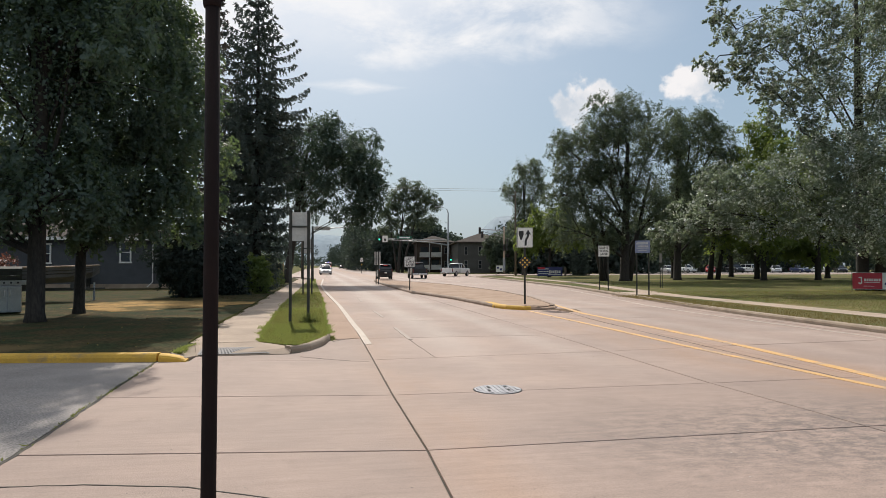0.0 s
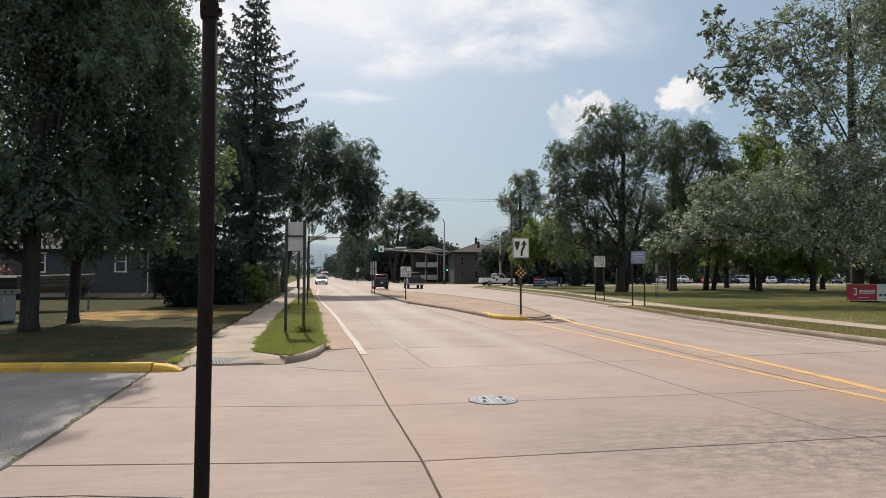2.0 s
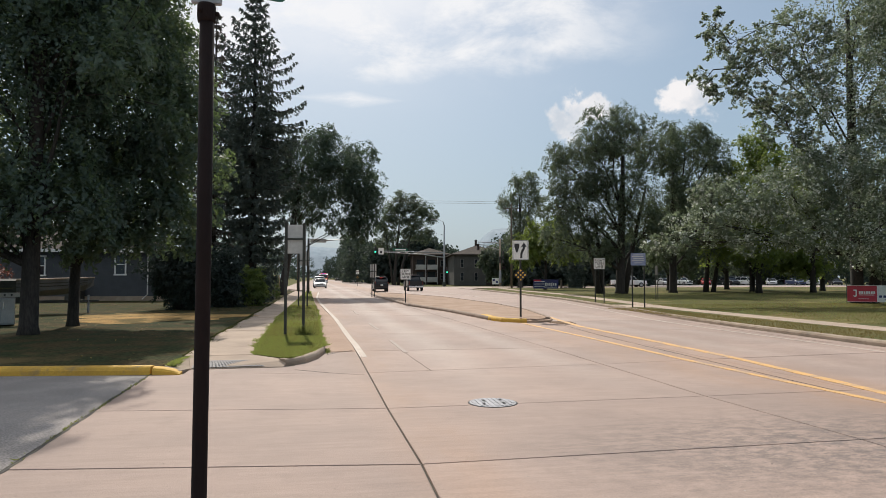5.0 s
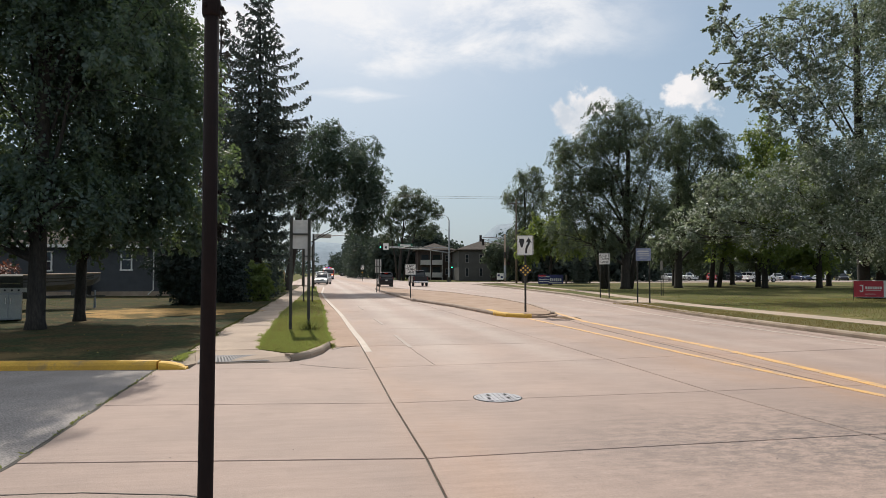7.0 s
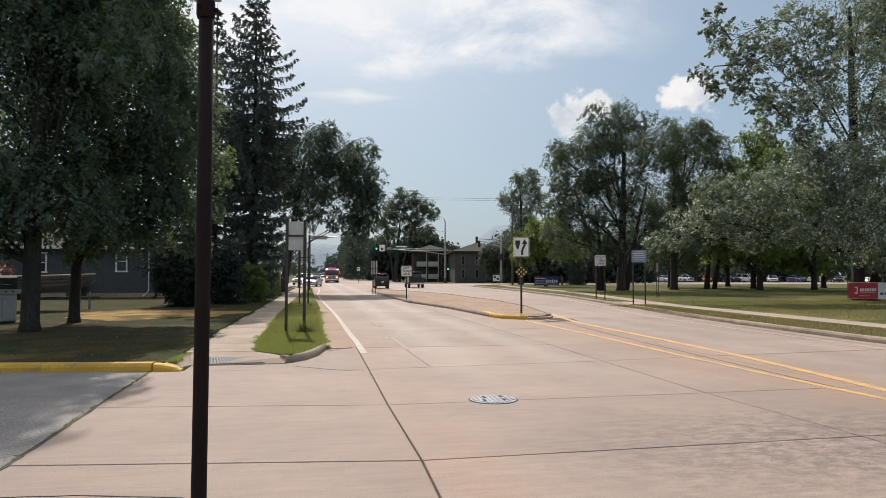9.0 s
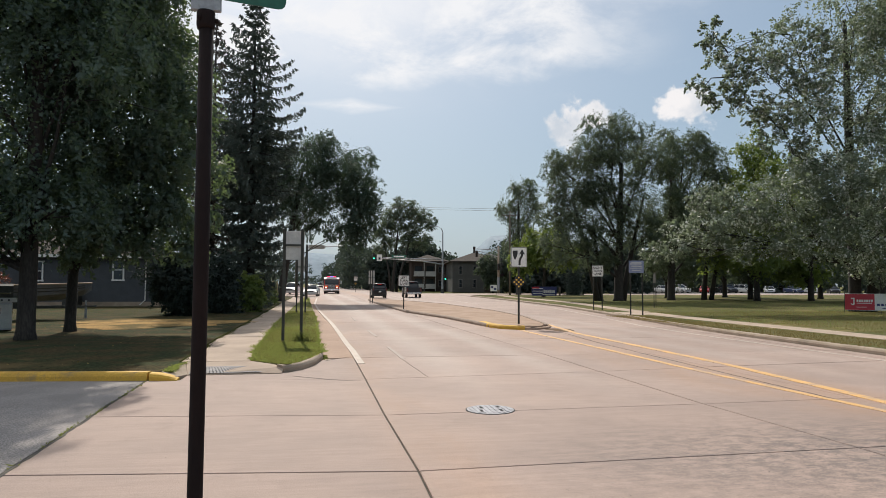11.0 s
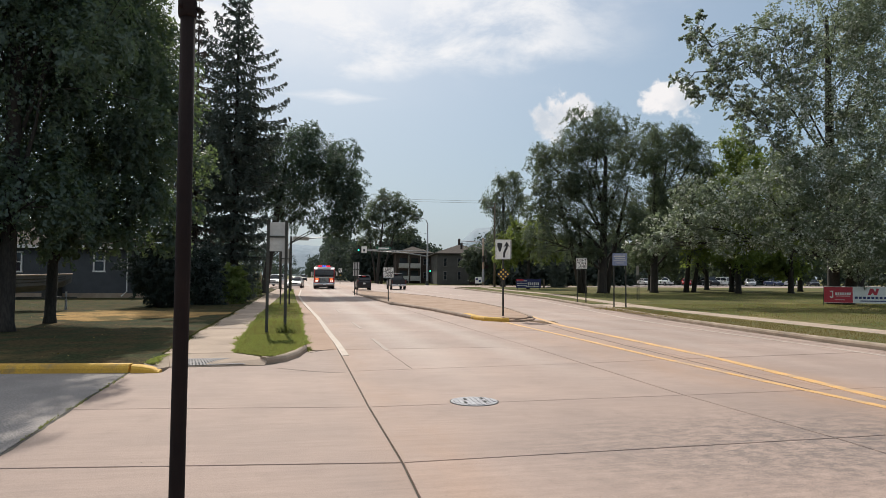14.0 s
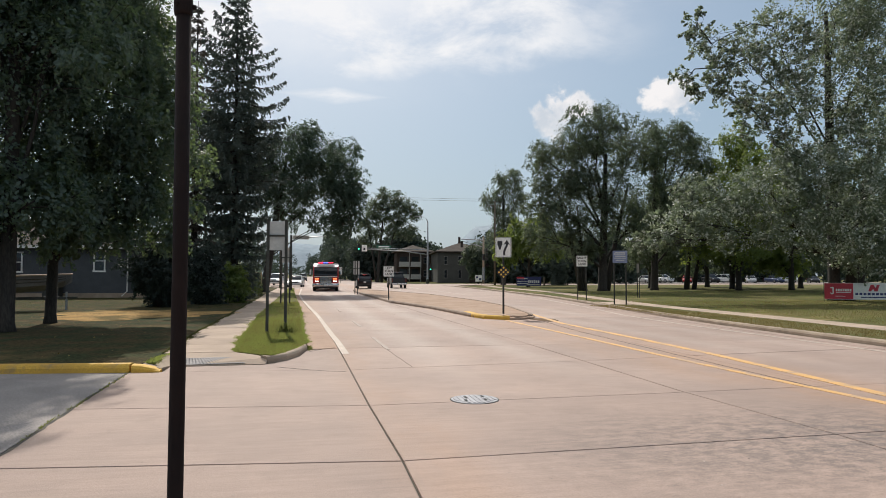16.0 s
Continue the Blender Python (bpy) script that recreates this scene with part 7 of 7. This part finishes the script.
def car(name, label, body, kind="sedan", m=None, head=None, tail=None, group=""):
    ob = thing(name, label, "car", m, group)
    head, tail = head or M_HEAD_OFF, tail or M_TAIL_OFF
    if kind == "sedan":
        st = [(2.38, 0.62, 0.36, 0.60, 0.1), (2.25, 0.84, 0.24, 0.72, 0.14), (1.2, 0.91, 0.2, 0.90, 0.14), (0.3, 0.92, 0.2, 0.95, 0.12), (-1.5, 0.92, 0.2, 1.0, 0.14), (-2.2, 0.88, 0.26, 1.0, 0.16), (-2.4, 0.72, 0.42, 0.92, 0.12)]
        gl = [(1.02, 0.76, 0.88, 0.93, 0.02), (0.15, 0.68, 0.88, 1.43, 0.14), (-0.95, 0.68, 0.88, 1.43, 0.14), (-1.8, 0.74, 0.9, 0.99, 0.04)]
        rf, L, hw, zf, zr, wr = (0.1, -0.92, 0.62, 1.40, 1.465), 2.4, 0.92, 0.64, 0.8, 0.33
    else:
        st = [(2.3, 0.66, 0.42, 0.72, 0.1), (2.18, 0.88, 0.3, 0.92, 0.14), (1.1, 0.94, 0.26, 1.06, 0.14), (0.3, 0.95, 0.26, 1.08, 0.12), (-1.9, 0.95, 0.26, 1.1, 0.12), (-2.25, 0.92, 0.34, 1.1, 0.14), (-2.36, 0.84, 0.45, 1.02, 0.1)]
        gl = [(1.1, 0.8, 1.0, 1.06, 0.03), (0.35, 0.74, 1.0, 1.66, 0.14), (-1.7, 0.74, 1.0, 1.68, 0.14), (-2.28, 0.8, 1.04, 1.2, 0.05)]
        rf, L, hw, zf, zr, wr = (0.3, -1.85, 0.70, 1.64, 1.73), 2.34, 0.95, 0.82, 1.0, 0.37
    part("body", loft(st), body, ob, smooth=True)
    part("cabin_glass", loft(gl), M_PANE, ob, "dark tinted glass", True)
    y0, y1, rw, z0, z1 = rf
    part("roof", loft([(y0 + 0.12, rw * 0.85, z0, z0 + 0.03, 0.01), (y0, rw, z0, z1, 0.03), (y1, rw, z0, z1, 0.03), (y1 - 0.12, rw * 0.85, z0, z0 + 0.03, 0.01)]), body, ob, smooth=True)
    for s in (-1, 1):
        part("pillar", tube_bm([(s * (rw + 0.14), y0 + 0.8, z0 - 0.46), (s * (rw + 0.03), y0, z0 + 0.02)], [0.035, 0.035], 6), body, ob)
        part("pillar", tube_bm([(s * (rw + 0.14), (y0 + y1) / 2, z0 - 0.46), (s * (rw + 0.05), (y0 + y1) / 2, z0 + 0.01)], [0.035, 0.035], 6), body, ob)
        part("pillar", tube_bm([(s * (rw + 0.14), y1 - (0.75 if kind == "sedan" else 0.4), z0 - 0.44), (s * (rw + 0.03), y1, z0 + 0.02)], [0.05, 0.05], 6), body, ob)
    part("grille", boxes(((0, L - 0.05, zf - 0.04), (0.9, 0.08, 0.16)), bevel=0.02), M_PLASTIC, ob)
    part("bumper", boxes(((0, L - 0.12, zf - 0.26), (hw * 1.8, 0.22, 0.16)), bevel=0.05), body if kind == "sedan" else M_PLASTIC, ob)
    part("bumper", boxes(((0, -L + 0.06, 0.46), (hw * 1.8, 0.2, 0.2)), bevel=0.05), body if kind == "sedan" else M_PLASTIC, ob)
    part("number_plate", boxes(((0, -L - 0.02, 0.78), (0.32, 0.02, 0.16))), M_WHITE, ob)
    lamps(ob, hw, L - 0.14, -L + 0.03, zf, zr, head, tail)
    mirrors(ob, hw - 0.04, 0.75, z0 - 0.42, body)
    for y in (1.42, -1.4):
        for s in (-1, 1):
            wheel(ob, s * (hw - 0.11), y, wr, 0.22)
    if kind != "sedan":
        for s in (-1, 1):
            part("roof_rail", boxes(((s * 0.62, -0.8, 1.76), (0.04, 1.9, 0.05))), M_PLASTIC, ob)
        part("high_brake_light", boxes(((0, -1.98, 1.62), (0.5, 0.05, 0.05))), M_TAIL, ob)
    return ob


def pickup(label, body, m=None, head=None, tail=None):
    ob = thing("pickup_truck", label, "pickup truck", m)
    part("body", loft([(2.8, 0.78, 0.5, 0.95, 0.1), (2.68, 0.95, 0.42, 1.08, 0.12), (1.2, 0.99, 0.4, 1.16, 0.12), (0.2, 1.0, 0.4, 1.18, 0.1), (-0.72, 1.0, 0.4, 1.18, 0.08)]), body, ob, smooth=True)
    part("cabin_glass", loft([(1.25, 0.82, 1.1, 1.16, 0.03), (0.62, 0.78, 1.1, 1.78, 0.12), (-0.55, 0.78, 1.1, 1.8, 0.12), (-0.7, 0.82, 1.1, 1.2, 0.05)]), M_PANE, ob, "dark glass", True)
    part("roof", loft([(0.66, 0.66, 1.76, 1.79, 0.01), (0.5, 0.74, 1.76, 1.85, 0.03), (-0.5, 0.74, 1.76, 1.85, 0.03), (-0.64, 0.68, 1.74, 1.78, 0.01)]), body, ob, smooth=True)
    for s in (-1, 1):
        for y, yy in ((1.15, 0.58), (0.05, 0.05), (-0.66, -0.58)):
            part("pillar", tube_bm([(s * 0.87, y, 1.14), (s * 0.77, yy, 1.79)], [0.045, 0.045], 6), body, ob)
        part("bed_side", boxes(((s * 0.95, -1.78, 0.86), (0.1, 2.06, 0.66)), bevel=0.03), body, ob)
    part("bed_floor", boxes(((0, -1.78, 0.66), (1.8, 2.06, 0.1))), M_PLASTIC, ob)
    part("tailgate", boxes(((0, -2.80, 0.88), (1.6, 0.07, 0.58)), bevel=0.02), body, ob)
    part("bed_front", boxes(((0, -0.78, 0.9), (1.8, 0.07, 0.56))), body, ob)
    part("bumper", boxes(((0, -2.92, 0.5), (1.9, 0.2, 0.2)), bevel=0.04), M_CHROME, ob)
    part("bumper", boxes(((0, 2.82, 0.56), (1.9, 0.2, 0.24)), bevel=0.05), M_CHROME, ob)
    part("grille", boxes(((0, 2.78, 0.86), (1.0, 0.08, 0.28)), bevel=0.03), M_PLASTIC, ob)
    part("number_plate", boxes(((0, -3.03, 0.54), (0.32, 0.02, 0.14))), M_WHITE, ob)
    lamps(ob, 0.98, 2.74, -2.8, 0.88, 0.92, head or M_HEAD_OFF, tail or M_TAIL_OFF, (0.3, 0.22), (0.14, 0.42))
    mirrors(ob, 0.98, 0.85, 1.24, M_PLASTIC)
    part("high_brake_light", boxes(((0, -0.66, 1.74), (0.4, 0.05, 0.05))), tail or M_TAIL_OFF, ob)
    for y in (1.75, -1.85):
        for s in (-1, 1):
            wheel(ob, s * 0.88, y, 0.4, 0.26)
    return ob


def fire_engine():
    ob = thing("fire_engine", "red fire engine with white roof, flashing beacons and chrome bumper", "fire engine")
    part("cab", loft([(4.7, 1.16, 0.62, 2.1, 0.12), (4.62, 1.24, 0.5, 2.2, 0.14), (4.35, 1.25, 0.5, 2.84, 0.14), (2.2, 1.25, 0.5, 2.86, 0.12), (1.7, 1.25, 0.5, 2.86, 0.12)]), M_PAINT_RED, ob, smooth=True)
    part("cab_roof", loft([(4.5, 1.18, 2.55, 2.84, 0.1), (4.3, 1.25, 2.62, 2.95, 0.1), (1.75, 1.25, 2.62, 2.95, 0.1)]), M_PAINT_WHITE, ob, "white cab roof", True)
    part("windshield", loft([(4.78, 1.12, 1.62, 1.72, 0.03), (4.68, 1.14, 1.62, 2.5, 0.08), (4.4, 1.14, 1.7, 2.54, 0.08)]), M_PANE, ob, "dark wide windscreen", True)
    part("divider", boxes(((0, 4.76, 2.06), (0.05, 0.05, 0.9))), M_BLACK, ob)
    g = part("grille", boxes(((0, 4.74, 1.18), (1.15, 0.08, 0.68)), bevel=0.03), M_PLASTIC, ob)
    for i in range(5):
        part("slat", boxes(((0, 4.79, 0.94 + i * 0.12), (1.05, 0.04, 0.05))), M_CHROME, g)
    part("band", boxes(((0, 4.73, 1.56), (2.2, 0.05, 0.1))), M_PAINT_WHITE, ob, "white reflective band")
    for s in (-1, 1):
        h = part("headlight_bezel", boxes(((s * 0.88, 4.72, 1.18), (0.5, 0.1, 0.56)), bevel=0.03), M_PAINT_RED, ob)
        part("headlight", boxes(((s * 0.8, 4.78, 1.06), (0.14, 0.06, 0.13)), ((s * 0.98, 4.78, 1.06), (0.14, 0.06, 0.13)), bevel=0.02), M_HEAD, h)
        part("warning_light", boxes(((s * 0.88, 4.78, 1.32), (0.36, 0.06, 0.14)), bevel=0.02), M_AMBER, h, "glowing amber warning light")
        part("mirror_arm", tube_bm([(s * 1.2, 4.5, 2.35), (s * 1.5, 4.75, 2.35), (s * 1.5, 4.75, 1.85)], [0.025] * 3, 6), M_CHROME, ob)
        part("mirror", boxes(((s * 1.5, 4.73, 2.02), (0.22, 0.1, 0.5)), bevel=0.03), M_CHROME, ob)
        for y in (3.7, 2.5):
            part("side_window", boxes(((s * 1.255, y, 2.15), (0.02, 0.9, 0.75)), bevel=0.008), M_PANE, ob)
        part("side_stripe", boxes(((s * 1.262, -1.3, 1.35), (0.016, 6.2, 0.22))), M_PAINT_WHITE, ob, "white side stripe")
        for i in range(3):
            d = part("locker_shutter", boxes(((s * 1.255, 0.5 - i * 1.75, 1.75), (0.02, 1.5, 1.3)), bevel=0.006), M_ALU, ob, "ribbed aluminium locker shutter")
            part("handle", boxes(((s * 1.275, 0.5 - i * 1.75, 1.2), (0.03, 0.8, 0.05))), M_CHROME, d)
        part("warning_light", boxes(((s * 1.05, 4.55, 2.72), (0.3, 0.1, 0.14)), bevel=0.02), M_BEACON_W, ob)
    part("bumper", loft([(5.25, 1.12, 0.5, 0.8, 0.08), (5.15, 1.24, 0.46, 0.84, 0.08), (4.6, 1.25, 0.46, 0.84, 0.08)]), M_CHROME, ob, "polished chrome bumper", True)
    part("skirt", boxes(((0, 4.6, 0.36), (1.9, 0.4, 0.2))), M_PLASTIC, ob)
    part("number_plate", boxes(((0, 5.27, 0.62), (0.32, 0.02, 0.16))), M_WHITE, ob)
    lb = part("light_bar", boxes(((0, 4.2, 2.97), (1.5, 0.34, 0.07)), bevel=0.02), M_PLASTIC, ob)
    for i, m_ in enumerate((M_BEACON_R, M_BEACON_R, M_BEACON_B, M_BEACON_B, M_BEACON_R, M_BEACON_R)):
        part("beacon", boxes(((-0.61 + i * 0.244, 4.2, 3.05), (0.22, 0.32, 0.13)), bevel=0.04), m_, lb)
    part("pump_body", boxes(((0, -1.6, 1.65), (2.5, 6.4, 2.3)), bevel=0.04), M_PAINT_RED, ob)
    part("hose_bed", boxes(((0, -1.9, 2.86), (2.2, 5.4, 0.14)), bevel=0.02), M_ALU, ob)
    for s in (-1, 1):
        part("ladder_rail", boxes(((0.9 + s * 0.2, -1.8, 3.02), (0.05, 5.2, 0.08))), M_ALU, ob)
    for i in range(14):
        part("ladder_rung", boxes(((0.9, -4.2 + i * 0.35, 3.02), (0.4, 0.04, 0.04))), M_ALU, ob)
    part("chassis", boxes(((0, 0, 0.6), (1.0, 9.2, 0.3)), ((0, -4.9, 0.55), (2.4, 0.5, 0.1))), M_PLASTIC, ob)
    for y in (3.3, -2.6):
        for s in (-1, 1):
            wheel(ob, s * 1.06, y, 0.52, 0.34)
    wheel(ob, 0.72, -2.6, 0.52, 0.3)
    wheel(ob, -0.72, -2.6, 0.52, 0.3)
    for c in ob.children_recursive:
        if not c.name.startswith(("wheel", "rim")):
            c.data.transform(Matrix.Diagonal((0.97, 1, 0.89, 1)))
    return ob


grey_house()
boat()
grill()
apartments()
ENGINE = fire_engine()
SEDAN = car("sedan", "silver-white sedan pulled over at the crossing", M_PAINT_SILVER, "sedan", head=M_HEAD)
WHITE_SUV = car("suv", "white suv pulled over beside the crossing", M_PAINT_WHITE, "suv", head=M_HEAD)
WHITE_PICKUP = pickup("white pickup truck turning into the cross street", M_PAINT_WHITE)
FAR_SUV = car("suv", "dark grey suv far down the street", M_PAINT_GREY, "suv")
BLACK_SUV = car("suv", "black suv waiting in the turn lane", M_PAINT_BLACK, "suv", pose(5.75, 75.3, 0))
for c_ in BLACK_SUV.children_recursive:
    c_.data.transform(Matrix.Diagonal((0.83, 0.95, 0.96, 1)))
GREY_PICKUP = pickup("dark grey pickup truck waiting in the turn lane", M_PAINT_GREY, pose(9.9, 78.2, 0))
for c_ in GREY_PICKUP.children_recursive:
    c_.data.transform(Matrix.Diagonal((0.9, 0.95, 1.03, 1)))
for i_, (x_, y_, a_, k_, p_) in enumerate(((3.4, 280, 0, "sedan", M_PAINT_BLACK), (6.6, 250, 20, "suv", M_PAINT_WHITE), (8.6, 235, 10, "sedan", M_PAINT_SILVER))):
    car("sedan" if k_ == "sedan" else "suv", ("black sedan", "white suv", "silver sedan")[i_] + " standing far down the street", p_, k_, pose(x_, y_, 0, 0, 0, a_), group="cars far down the street")


def parked():
    tagged(finish("parking_lot", prism(bmesh.new(), [(56, 116), (120, 112), (124, 128), (58, 132)], -0.1, 0.02), M_STREET), "grey parking lot beyond the park", "parking lot", kind="structure")
    spec = (("suv", M_PAINT_WHITE, "white"), ("sedan", M_PAINT_SILVER, "silver"), ("suv", M_PAINT_WHITE, "white"), ("sedan", M_PAINT_RED, "red"), ("suv", M_PAINT_GREY, "dark grey"),
            ("suv", M_PAINT_WHITE, "white"), ("sedan", M_PAINT_SILVER, "silver"), ("sedan", M_PAINT_BLUE, "dark blue"), ("suv", M_PAINT_WHITE, "white"), ("sedan", M_PAINT_BLACK, "black"))
    for i, (k, p, c) in enumerate(spec):
        x = 62 + i * 4.6 + 0.7 * math.sin(i * 2.1)
        car("sedan" if k == "sedan" else "suv", f"{c} {k} parked beyond the park lawn", p, k, pose(x, 124.5 - i * 0.45, 0.02, 0, 0, 150 + 25 * (i % 3)), group="parked cars")
    for x, y in ((30.8, 84.5), (52, 55)):
        ob = thing("bollard", "weathered wooden post in the lawn", "bollard", pose(x, y, 0.12))
        part("post", tube_bm([(0, 0, -0.1), (0, 0, 1.1), (0, 0, 1.15)], [0.14, 0.13, 0.1], 10), M_WOOD, ob)


parked()


ENGINE_ROWS = [
    (0, pose(-1.99, 271.03, 0, 0, 0, 180)),
    (1.5, pose(-1.68, 248.87, 0, 0, 0, 180)),
    (3.5, pose(-1.45, 219.88, 0, 0, 0, 180)),
    (4.2, pose(-1.70, 208.66, 0, 0, 0, 180)),
    (6.3, pose(-1.51, 173.62, 0, 0, 0, 180)),
    (7, pose(-1.31, 161.40, 0, 0, 0, 180)),
    (8, pose(-0.31, 143.04, 0, 0, 0, 180)),
    (9, pose(0.34, 127.79, 0, 0, 0, 180)),
    (11.3, pose(0.73, 108.58, 0, 0, 0, 180)),
    (12.5, pose(1.13, 98.45, 0, 0, 0, 180)),
    (14, pose(1.48, 84.30, 0, 0, 0, 180)),
    (15, pose(1.37, 76.12, 0, 0, 0, 180)),
    (16, pose(1.31, 68.51, 0, 0, 0, 180)),
]
SEDAN_ROWS = [
    (0, pose(-1.21, 111.76, 0, 0, 0, 180)),
    (1.5, pose(-1.21, 109.82, 0, 0, 0, 180)),
    (3.5, pose(-1.15, 105.98, 0, 0, 0, 180)),
    (4.2, pose(-1.37, 102.94, 0, 0, 0, 180)),
    (6.3, pose(-1.17, 95.53, 0, 0, 0, 178)),
    (7, pose(-1.54, 92.54, 0, 0, 0, 172)),
    (8, pose(-1.84, 89.60, 0, 0, 0, 168)),
    (9, pose(-2.27, 87.19, 0, 0, 0, 170)),
    (11.3, pose(-1.99, 85.76, 0, 0, 0, 176)),
    (16, pose(-1.99, 85.76, 0, 0, 0, 176)),
]
SUV_ROWS = [
    (0, pose(-1.51, 121.26, 0, 0, 0, 180)),
    (1.5, pose(-1.51, 119.32, 0, 0, 0, 180)),
    (3.5, pose(-1.45, 115.48, 0, 0, 0, 180)),
    (4.2, pose(-1.67, 112.44, 0, 0, 0, 180)),
    (6.3, pose(-1.47, 105.03, 0, 0, 0, 180)),
    (7, pose(-1.84, 102.04, 0, 0, 0, 180)),
    (8, pose(-3.33, 101.01, 0, 0, 0, 168)),
    (9, pose(-3.99, 99.67, 0, 0, 0, 164)),
    (11.3, pose(-4.96, 98.49, 0, 0, 0, 168)),
    (16, pose(-4.96, 98.49, 0, 0, 0, 168)),
]
PICKUP_ROWS = [
    (0, pose(17.31, 92.44, 0, 0, 0, -37)),
    (0.5, pose(19.10, 95.19, 0, 0, 0, -47)),
    (1, pose(21.25, 97.88, 0, 0, 0, -57)),
    (1.5, pose(23.98, 99.95, 0, 0, 0, -67)),
    (2, pose(26.20, 101.09, 0, 0, 0, -77)),
    (2.5, pose(28.70, 102.20, 0, 0, 0, -90)),
    (3, pose(31.70, 102.20, 0, 0, 0, -90)),
    (4, pose(39.20, 102.20, 0, 0, 0, -90)),
    (6, pose(60.20, 102.20, 0, 0, 0, -90)),
    (9, pose(96.20, 102.20, 0, 0, 0, -90)),
    (12, pose(126.20, 102.20, 0, 0, 0, -90)),
    (16, pose(138.20, 102.20, 0, 0, 0, -90)),
]
FAR_ROWS = [
    (0, pose(-2.80, 400.00, 0, 0, 0, 180)),
    (9, pose(-2.60, 265.00, 0, 0, 0, 180)),
    (12, pose(-2.30, 212.00, 0, 0, 0, 180)),
    (16, pose(-2.10, 160.00, 0, 0, 0, 180)),
]


def motions():
    walk(ENGINE, ENGINE_ROWS)
    walk(SEDAN, SEDAN_ROWS)
    walk(WHITE_SUV, SUV_ROWS)
    walk(WHITE_PICKUP, PICKUP_ROWS)
    walk(FAR_SUV, FAR_ROWS)


motions()
